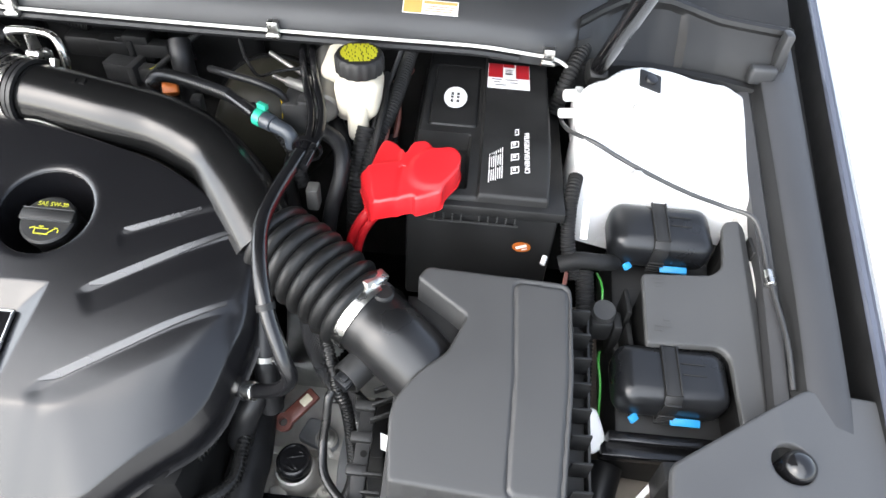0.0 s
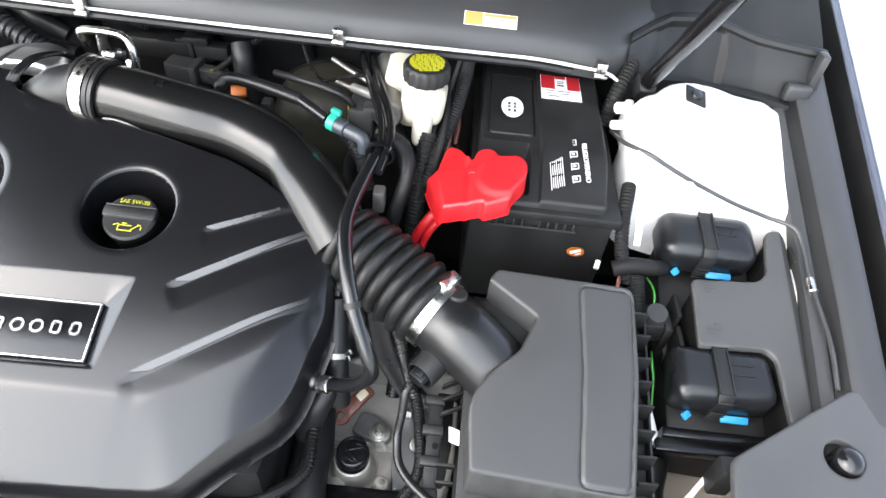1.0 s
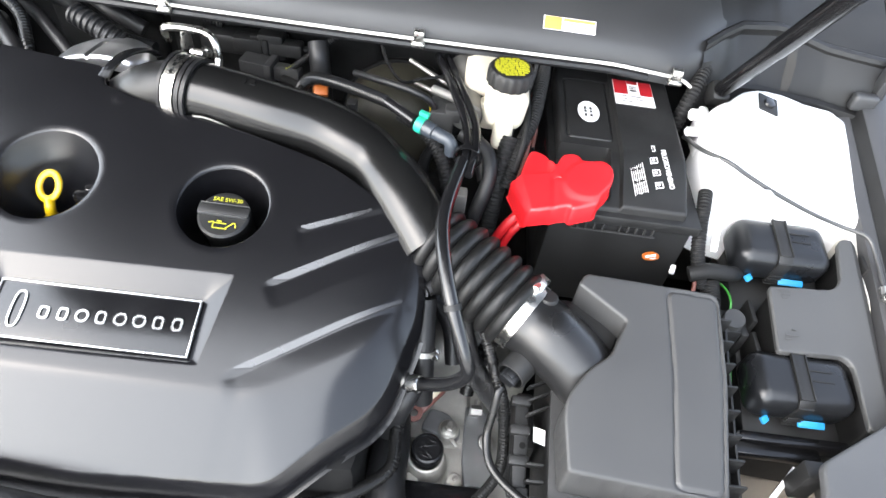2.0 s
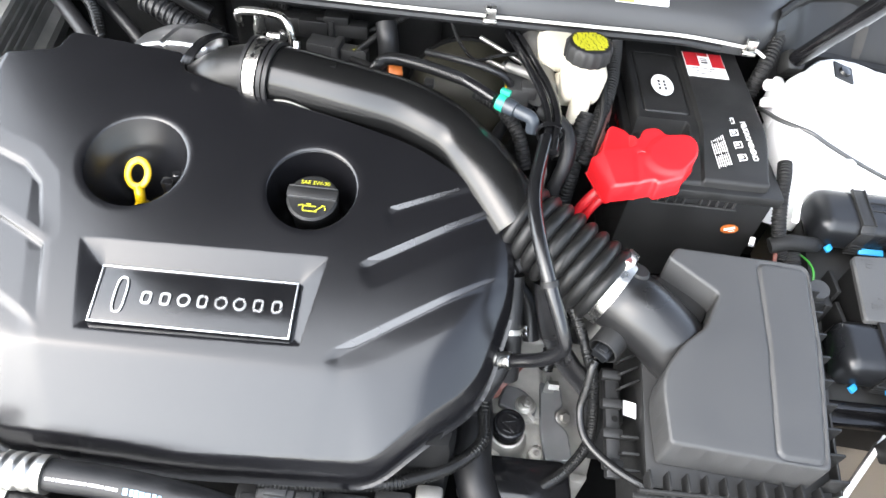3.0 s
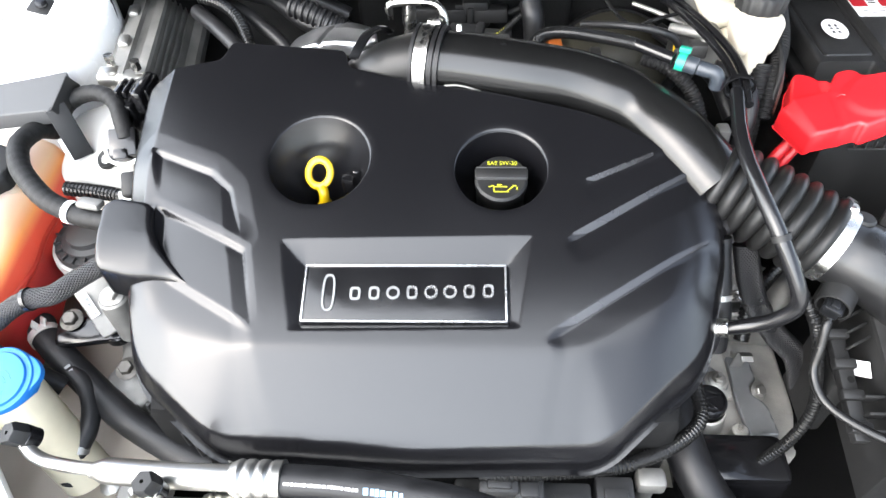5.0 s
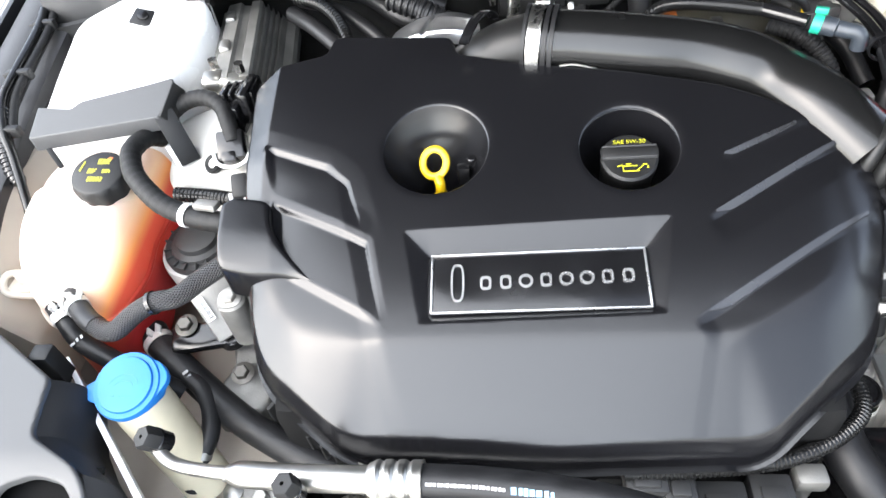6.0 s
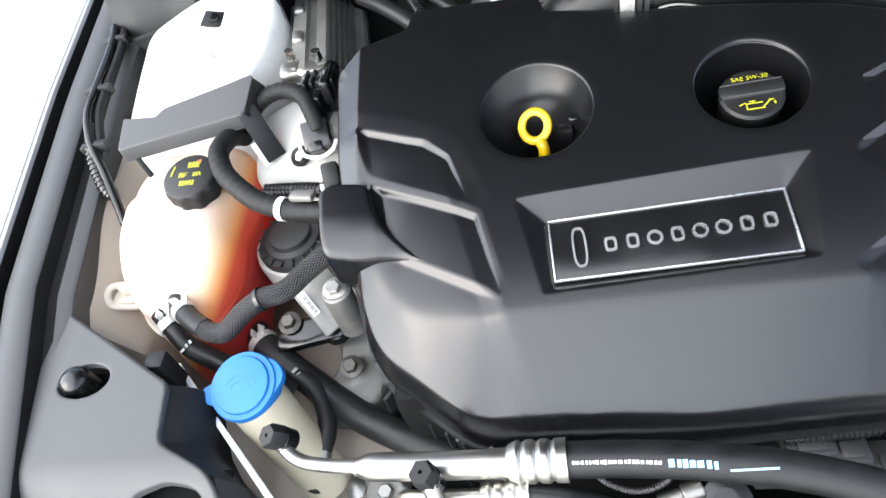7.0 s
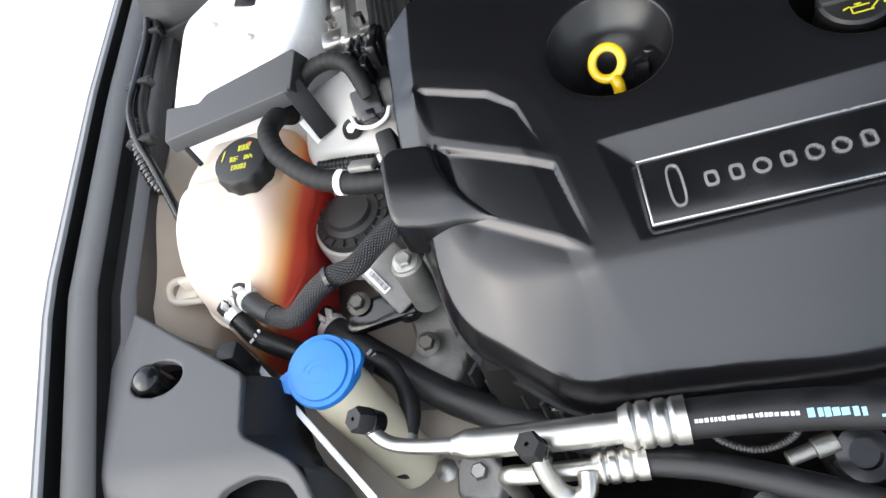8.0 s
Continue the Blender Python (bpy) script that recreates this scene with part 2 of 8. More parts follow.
def smooth_line(points, n=12):
    """Catmull-Rom through the points."""
    P = [Vector(p) for p in points]
    P = [2 * P[0] - P[1]] + P + [2 * P[-1] - P[-2]]
    out = []
    for a, b, c, d in zip(P, P[1:], P[2:], P[3:]):
        for i in range(n):
            t = i / n
            out.append(0.5 * ((2 * b) + (c - a) * t + (2 * a - 5 * b + 4 * c - d) * t * t + (3 * b - a - 3 * c + d) * t ** 3))
    return out + [P[-2]]


def sweep(bm, points, radius, seg=12, n=12, step=None, cap=True):
    """A tube along a smooth line; radius is a number or a function of the way along in metres and its whole length."""
    line = smooth_line(points, n)
    at = [0.0]
    for a, b in zip(line, line[1:]):
        at.append(at[-1] + (b - a).length)
    total = at[-1]
    if step:
        even, k = [], 0
        count = max(2, int(total / step))
        for i in range(count + 1):
            s = total * i / count
            while k < len(at) - 2 and at[k + 1] < s:
                k += 1
            f = (s - at[k]) / max(1e-9, at[k + 1] - at[k])
            even.append(line[k].lerp(line[k + 1], f))
        line, at = even, [total * i / count for i in range(count + 1)]
    uv = bm.loops.layers.uv.verify()
    tang = [(line[min(i + 1, len(line) - 1)] - line[max(i - 1, 0)]).normalized() for i in range(len(line))]
    side = tang[0].orthogonal().normalized()
    rings = []
    for i, p in enumerate(line):
        side = (side - tang[i] * side.dot(tang[i])).normalized()
        other = tang[i].cross(side)
        r = radius(at[i], total) if callable(radius) else radius
        rings.append([bm.verts.new(p + r * (math.cos(2 * math.pi * k / seg) * side + math.sin(2 * math.pi * k / seg) * other)) for k in range(seg)])
    r0 = radius(total / 2, total) if callable(radius) else radius
    for i, (a, b) in enumerate(zip(rings, rings[1:])):
        for k in range(seg):
            j = (k + 1) % seg
            f = bm.faces.new((a[k], a[j], b[j], b[k]))
            us = (k / seg, (k + 1) / seg, (k + 1) / seg, k / seg)
            vs = (at[i], at[i], at[i + 1], at[i + 1])
            for lo, u, v in zip(f.loops, us, vs):
                lo[uv].uv = (u * 2 * math.pi * r0, v)
    if cap:
        bm.faces.new(rings[0][::-1]), bm.faces.new(rings[-1])
    return bm


def ribbed(r, pitch=0.004, depth=0.08):
    """Radius of corrugated conduit."""
    return lambda s, total: r * (1 + depth * (1 if (s / pitch) % 1 < 0.5 else -1))


def rounded(poly, r, n=5):
    """A polygon with its corners rounded by about r (a number, or one for each corner)."""
    out = []
    rs = r if isinstance(r, (list, tuple)) else [r] * len(poly)
    for i, p in enumerate(poly):
        p, a, b = Vector(p[:2]), Vector(poly[i - 1][:2]), Vector(poly[(i + 1) % len(poly)][:2])
        da, db = (a - p), (b - p)
        k = min(rs[i], 0.45 * da.length, 0.45 * db.length)
        s, e = p + da.normalized() * k, p + db.normalized() * k
        for j in range(n + 1):
            t = j / n
            out.append(((1 - t) ** 2 * s + 2 * t * (1 - t) * p + t * t * e)[:])
    return out


def distance(poly, X, Y, closed=True):
    """Distance of each point from a polygon's edge, negative outside it if it is closed, and the nearest point on the edge."""
    best = np.full(X.shape, 1e9)
    nx, ny = np.zeros(X.shape), np.zeros(X.shape)
    inside = np.zeros(X.shape, bool)
    n = len(poly)
    for i in range(n if closed else n - 1):
        (x0, y0), (x1, y1) = poly[i][:2], poly[(i + 1) % n][:2]
        dx, dy = x1 - x0, y1 - y0
        t = np.clip(((X - x0) * dx + (Y - y0) * dy) / (dx * dx + dy * dy + 1e-12), 0, 1)
        px, py = x0 + t * dx, y0 + t * dy
        d = np.hypot(X - px, Y - py)
        near = d < best
        best[near], nx[near], ny[near] = d[near], px[near], py[near]
        if closed and abs(dy) > 1e-12:
            inside ^= ((y0 > Y) != (y1 > Y)) & (X < dx * (Y - y0) / dy + x0)
    return (np.where(inside, best, -best) if closed else best), nx, ny


def step01(v):
    v = np.clip(v, 0, 1)
    return v * v * (3 - 2 * v)


def sheet(poly, height, step=0.004, edge=0.008, skirt=0.03, flange=0.0, holes=(), hole_edge=0.0015, rim_only=False):
    """A moulded or pressed panel: the outline poly, a surface height(X, Y) with a rounded edge, a skirt hanging from it and a flange. Returns a bmesh."""
    P = np.array([p[:2] for p in poly])
    lo, hi = P.min(0) - 2 * step, P.max(0) + 2 * step
    xs, ys = np.arange(lo[0], hi[0] + step, step), np.arange(lo[1], hi[1] + step, step)
    X, Y = np.meshgrid(xs, ys, indexing="ij")
    d, nx, ny = distance(poly, X, Y)
    rim = d.copy()
    bore = np.full(X.shape, 1.0)
    for hole in holes:
        dh, hx, hy = distance(hole, X, Y)
        bore = np.minimum(bore, np.maximum(-dh, 0))
        take = -dh < d
        d = np.where(take, -dh, d)
        nx, ny = np.where(take, hx, nx), np.where(take, hy, ny)
    inn = d > 0
    cell = inn[:-1, :-1] | inn[1:, :-1] | inn[:-1, 1:] | inn[1:, 1:]
    used = np.zeros(X.shape, bool)
    used[:-1, :-1] |= cell
    used[1:, :-1] |= cell
    used[:-1, 1:] |= cell
    used[1:, 1:] |= cell
    X, Y, d = np.where(inn, X, nx), np.where(inn, Y, ny), np.maximum(d, 0)
    Z = height(X, Y)
    for far, e in ((np.maximum(rim, 0), edge), (bore, hole_edge)):
        if e:
            k = np.clip(e - far, 0, e)
            Z = Z - (e - np.sqrt(np.maximum(e * e - k * k, 0)))
    index = -np.ones(X.shape, int)
    index[used] = np.arange(used.sum())
    verts = np.stack([X[used], Y[used], Z[used]], 1)
    ii, jj = np.nonzero(cell)
    faces = np.stack([index[ii, jj], index[ii + 1, jj], index[ii + 1, jj + 1], index[ii, jj + 1]], 1)
    me = bpy.data.meshes.new("sheet")
    me.from_pydata(verts.tolist(), [], faces.tolist())
    bm = bmesh.new()
    bm.from_mesh(me)
    bpy.data.meshes.remove(me)
    bmesh.ops.remove_doubles(bm, verts=bm.verts, dist=step * 0.04)
    bmesh.ops.dissolve_degenerate(bm, edges=bm.edges, dist=1e-6)
    if skirt:
        rim = [e for e in bm.edges if len(e.link_faces) == 1]
        if rim_only:
            mx, my = np.array([e.verts[0].co.x for e in rim]), np.array([e.verts[0].co.y for e in rim])
            near = np.abs(distance(poly, mx, my)[0]) < step
            rim = [e for e, n in zip(rim, near) if n]
        made = bmesh.ops.extrude_edge_only(bm, edges=rim)
        low = [v for v in made["geom"] if isinstance(v, bmesh.types.BMVert)]
        for v in low:
            v.co.z -= skirt
        if flange:
            rim = [e for e in made["geom"] if isinstance(e, bmesh.types.BMEdge) and len(e.link_faces) == 1]
            made = bmesh.ops.extrude_edge_only(bm, edges=rim)
            low = [v for v in made["geom"] if isinstance(v, bmesh.types.BMVert)]
            c = np.array([v.co[:2] for v in low]).mean(0)
            for v in low:
                out = Vector((v.co.x - c[0], v.co.y - c[1], 0)).normalized()
                v.co += out * flange
    bmesh.ops.recalc_face_normals(bm, faces=bm.faces)
    up = sum(f.normal.z * f.calc_area() for f in bm.faces)
    if up < 0:
        bmesh.ops.reverse_faces(bm, faces=bm.faces)
    return bm


def prism(bm, poly, z0, z1, bevel=0.003, seg=2, lift=None):
    """An upright prism; lift(x, y) is added to the height of its upper face (and of the lower, where it is given)."""
    lift = lift or (lambda x, y: 0.0)
    low = [bm.verts.new((x, y, z0 + lift(x, y))) for x, y in [p[:2] for p in poly]]
    top = [bm.verts.new((x, y, z1 + lift(x, y))) for x, y in [p[:2] for p in poly]]
    n = len(poly)
    bm.faces.new(low[::-1])
    cap = bm.faces.new(top)
    for i in range(n):
        bm.faces.new((low[i], low[(i + 1) % n], top[(i + 1) % n], top[i]))
    bmesh.ops.recalc_face_normals(bm, faces=bm.faces)
    if bevel:
        bmesh.ops.bevel(bm, geom=list(cap.edges), offset=bevel, segments=seg, affect="EDGES", profile=0.5)
    return bm


def lettering(words, m, size, depth=0.0004, spacing=1.0):
    """A bmesh of raised lettering in the built-in font, centred on the pose m, its reading side along z."""
    cu = bpy.data.curves.new("lettering", "FONT")
    cu.body, cu.size, cu.extrude, cu.align_x, cu.align_y, cu.space_character = words, size, depth, "CENTER", "CENTER", spacing
    ob = bpy.data.objects.new("lettering", cu)
    scene.collection.objects.link(ob)
    me = bpy.data.meshes.new_from_object(ob.evaluated_get(bpy.context.evaluated_depsgraph_get()))
    bm = bmesh.new()
    bm.from_mesh(me)
    bm.transform(m)
    bpy.data.objects.remove(ob)
    bpy.data.curves.remove(cu)
    bpy.data.meshes.remove(me)
    return bm


def bars(m, rows, thick=0.0004):
    """Plain printed bars: rows of (x, y, width, height) on the pose m."""
    bm = BM()
    for x, y, w, h in rows:
        box(bm, m @ Matrix.Translation((x, y, 0)), (w, h, thick), 0)
    return bm


def hex_bolt(name, p, axis, r, material=None, washer=True, label="zinc-plated hexagon bolt", group="", socket=False):
    """A hexagon bolt with washer and stud end as one thing."""
    material = material or STEEL
    m = aim(p, axis)
    base = thing(name, p, label, "bolt", group)
    bm = BM()
    lathe(bm, m, [(0, 0), (r, 0), (r, r * 0.9), (r * 0.85, r * 1.05), (0, r * 1.05)], 6)
    part("head", bm, material, base)
    if washer:
        bm = BM()
        lathe(bm, m, [(0, -0.001), (r * 1.55, -0.001), (r * 1.6, 0.0008), (r * 1.2, 0.0022), (0, 0.0022)], 24)
        part("washer", bm, material, base)
    if socket:
        bm = BM()
        lathe(bm, m, [(0, r), (r * 0.5, r), (r * 0.5, r * 2.0), (r * 0.4, r * 2.2), (0, r * 2.2)], 14)
        part("stud", bm, material, base)
    return base


def hose(name, points, r, material, label, category="hose", seg=14, step=None, group=""):
    """A hose, wire or pipe as one mesh thing."""
    bm = BM()
    sweep(bm, points, r, seg, 10, step)
    return solo(name, bm, material, Vector(points[0]), label, category, group)


def band_ring(p, axis, r, width, thick=0.0012, seg=28):
    """A strap round a hose."""
    bm = BM()
    h = width / 2
    lathe(bm, aim(p, axis), [(r, -h), (r + thick, -h), (r + thick, h), (r, h), (r, -h)], seg)
    return bm


def knurled(bm, m, profile, teeth, depth, seg=None):
    """A turned body whose outermost rings carry grip ribs."""
    seg = seg or teeth * 6
    most = max(r for r, _ in profile)
    rings = []
    for r, h in profile:
        if r < 1e-6:
            rings.append([bm.verts.new(m @ Vector((0, 0, h)))])
            continue
        ring = []
        for i in range(seg):
            a = 2 * math.pi * i / seg
            q = r + (depth if (i % 6) in (0, 1, 2) and r > 0.97 * most else 0)
            ring.append(bm.verts.new(m @ Vector((q * math.cos(a), q * math.sin(a), h))))
        rings.append(ring)
    for a, b in zip(rings, rings[1:]):
        for i in range(seg):
            j = (i + 1) % seg
            q = list(dict.fromkeys([a[i % len(a)], a[j % len(a)], b[j % len(b)], b[i % len(b)]]))
            if len(q) > 2:
                bm.faces.new(q)
    return bm


def blocks(name, base, material, label, category, pieces, group=""):
    """A thing made of rounded blocks: pieces of (part name, pose or centre, size, bevel)."""
    ob = thing(name, base, label, category, group)
    for pn, m, size, bev in pieces:
        part(pn, box(BM(), m, size, bev), material, ob)
    return ob

# ---- large structure ----
MID = -0.38  # the car's middle

bm = BM()
bmesh.ops.create_grid(bm, x_segments=2, y_segments=2, size=400)
solo("ground", bm, CONCRETE, (0, 0, 0), "pale concrete paving under the car", "ground", kind="structure")

# the open bonnet over the bay, and the front of the body
bm = BM()
M = look((MID, 0.64, 1.365), (MID, 0.64 - 0.67, 1.365 - 0.743))
box(bm, M, (1.36, 1.06, 0.03), 0.01)
up = M.inverted()
for v in bm.verts:
    p = up @ v.co
    p.x *= 1 - 0.11 * (1 + p.y / 0.53)
    v.co = M @ p
solo("bonnet", bm, NEARBLACK, (MID, 1.0, 1.05), "raised bonnet with dark insulated underside", "bonnet", kind="structure")
bm = BM()
box(bm, (MID, 0.35, 0.44), (1.55, 1.3, 0.02), 0.004)
solo("undertray", bm, NEARBLACK, (MID, 0.35, 0.43), "dark undertray below the engine", "undertray", kind="structure")
bm = BM()
box(bm, (MID, 0.93, 0.70), (1.5, 0.02, 0.56), 0.004)
solo("bulkhead", bm, FELT, (MID, 0.93, 0.42), "dark insulated bulkhead behind the engine", "bulkhead", kind="structure")
bm = BM()
box(bm, (MID, 0.02, 0.50), (1.5, 0.10, 0.26), 0.03)
solo("front_panel", bm, PLASTIC, (MID, -0.02, 0.38), "black plastic front of the engine bay", "panel", kind="structure")


# strut towers, pressed and painted white
TOWER = [(0.142, 0.640), (0.138, 0.69), (0.143, 0.735), (0.160, 0.752), (0.173, 0.760), (0.190, 0.783), (0.221, 0.804), (0.261, 0.815), (0.300, 0.817), (0.344, 0.828), (0.372, 0.818), (0.368, 0.72), (0.366, 0.650)]


def tower_height(X, Y):
    return 0.953 - 0.309 * (X - 0.23) + 0.272 * (Y - 0.775) + 0.004 * step01(1 - np.hypot(X - 0.25, Y - 0.72) / 0.07)


tagged(solo("strut_tower", sheet(rounded(TOWER, [0.02, 0.02, 0.01, 0.008, 0.008, 0.02, 0.02, 0.02, 0.02, 0.01, 0.006, 0.02, 0.02]), tower_height, 0.006, 0.012, 0.12), WHITE, (0.25, 0.72, 0.80),
                          "white-painted strut tower panel", "strut tower", kind="structure"))
TOWER_L = [(-1.092, 0.605), (-1.100, 0.70), (-1.104, 0.80), (-1.04, 0.835), (-0.98, 0.85), (-0.92, 0.83), (-0.897, 0.78), (-0.908, 0.72), (-0.930, 0.665), (-0.950, 0.615)]


def tower_left(X, Y):
    return 0.950 + 0.10 * (X + 0.991) + 0.25 * (Y - 0.775) - 0.03 * step01((X + 0.91) / 0.05)


solo("strut_tower", sheet(rounded(TOWER_L, 0.025), tower_left, 0.003, 0.014, 0.14), WHITE, (-0.98, 0.70, 0.80),
     "white-painted strut tower panel", "strut tower", kind="structure")

# plain inner wings below the towers
for x in (0.380, -1.138):
    bm = BM()
    box(bm, (x, 0.88, 0.69), (0.008, 0.40, 0.38), 0.002)
    solo("inner_wing", bm, PLASTIC, (x, 0.88, 0.50), "black lined inner wing beside the tower", "wing panel", kind="structure")
for side, x in (("right", 0.375), ("left", -1.135)):
    bm = BM()
    box(bm, (x, 0.62, 0.60), (0.02, 0.62, 0.30), 0.004)
    solo("inner_wing", bm, PRIMER, (x, 0.55, 0.45), "dull beige painted inner wing panel", "wing panel", kind="structure")
bm = sheet(rounded([(-1.122, 0.40), (-1.128, 0.66), (-1.080, 0.66), (-1.065, 0.40)], 0.006), lambda X, Y: 0.842 + 0.2 * (Y - 0.5) - 1.5 * (X + 1.12 + 0.06 * (Y - 0.5)) + 0.004 * np.sin(38 * Y), 0.004, 0.004, 0.08)
solo("wing_web", bm, PRIMER, (-1.1, 0.52, 0.72), "dull beige sloping web of the inner wing", "wing panel", kind="structure")
bm = sheet(rounded([(-1.13, 0.30), (-1.13, 0.64), (-0.93, 0.66), (-0.80, 0.62), (-0.78, 0.45), (-0.80, 0.22), (-0.95, 0.20)], 0.02),
           lambda X, Y: 0.60 + 0.10 * (Y - 0.3) + 0.02 * step01((X + 0.98) / 0.05), 0.008, 0.006, 0.05)
solo("chassis_rail", bm, PRIMER, (-0.95, 0.4, 0.55), "dull beige painted chassis rail", "chassis rail", kind="structure")
bm = sheet(rounded([(0.17, 0.30), (0.17, 0.66), (0.366, 0.66), (0.366, 0.30)], 0.02), lambda X, Y: 0.66 + 0 * X, 0.01, 0.006, 0.05)
solo("chassis_rail", bm, PRIMER, (0.26, 0.48, 0.6), "dull beige painted chassis rail", "chassis rail", kind="structure")


# ---- engine cover ----
OUTLINE = [(-0.714, 0.682), (-0.578, 0.668), (-0.571, 0.643), (-0.507, 0.624), (-0.404, 0.606), (-0.30, 0.578), (-0.222, 0.535), (-0.180, 0.488),
           (-0.173, 0.440), (-0.199, 0.347), (-0.300, 0.268), (-0.485, 0.261), (-0.679, 0.268), (-0.770, 0.330), (-0.795, 0.43), (-0.800, 0.54), (-0.808, 0.634), (-0.722, 0.655)]
ROUND = [0.008, 0.008, 0.006, 0.03, 0.03, 0.03, 0.02, 0.02, 0.03, 0.03, 0.02, 0.03, 0.025, 0.03, 0.03, 0.02, 0.012, 0.006]
WELL_DIP, WELL_OIL = (-0.5915, 0.5235), (-0.4005, 0.5130)
WELL_R = {WELL_DIP: 0.0530, WELL_OIL: 0.0470}


def crown(Y):
    return 0.845 + 0.4226 * (Y - 0.35) - 0.284 * (Y - 0.35) ** 2


def segment_side(a, b, X, Y):
    """Signed distance from the line a-b (positive to its left) and the way along it, 0 to 1."""
    dx, dy = b[0] - a[0], b[1] - a[1]
    n = math.hypot(dx, dy)
    return ((Y - a[1]) * dx - (X - a[0]) * dy) / n, ((X - a[0]) * dx + (Y - a[1]) * dy) / n ** 2


def crest(a, b, X, Y, bevel, fall, reach, ends=0.08):
    """A rib: behind the line nothing, a bevel in front of it that falls, and a floor that recovers over reach."""
    s, t = segment_side(a, b, X, Y)
    q = -s
    along = step01((t + ends) / ends) * step01((1 + ends - t) / ends)
    return along * np.where(q < 0, 0, np.where(q < bevel, -fall * q / bevel, -fall * np.maximum(0, 1 - (q - bevel) / reach)))


def pocket(poly, walls, front, X, Y, deep, span, lip, lip_fall):
    """A sunk field: deep along its walls, running out towards the front line, with a sloping lip outside the walls."""
    d, _, _ = distance(poly, X, Y)
    w, _, _ = distance(walls, X, Y, closed=False)
    f, _, _ = distance(front, X, Y, closed=False)
    sunk = np.where(d > 0, -np.minimum((lip_fall + deep) * np.clip(f / span, 0, 1), lip_fall + deep * step01(w / 0.0028)), 0)
    side, _, _ = distance([front[1]] + poly[poly.index(front[1]) + 1:] + [poly[0]], X, Y, closed=False)
    sunk = sunk * step01(side / 0.010)
    outside = np.where(d <= 0, -lip_fall * np.clip(1 - w / lip, 0, 1) * np.clip(f / 0.02, 0, 1), 0)
    return np.minimum(sunk, outside)


FIELD_A = [(-0.775, 0.536), (-0.703, 0.510), (-0.679, 0.489), (-0.661, 0.437), (-0.766, 0.4885)]
FIELD_B = [(-0.762, 0.4775), (-0.655, 0.4255), (-0.637, 0.350), (-0.735, 0.403), (-0.752, 0.43)]
BADGE = [(-0.620, 0.4345), (-0.369, 0.4405), (-0.384, 0.3545), (-0.602, 0.3490)]
PLATE = [(-0.593, 0.4135), (-0.396, 0.4165), (-0.394, 0.3615), (-0.590, 0.3575)]


def fold(a, b, X, Y, wide, fall, reach, start=0.06):
    """A facet that drops beside the line a-b, on its right hand, and a floor that comes up again over reach."""
    s, t = segment_side(a, b, X, Y)
    q = -s
    return step01((t + 0.5 * start) / start) * np.where(q < 0, 0, np.where(q < wide, -fall * q / wide, -fall * np.maximum(0, 1 - (q - wide) / reach))), q


RIM = rounded(OUTLINE, ROUND)


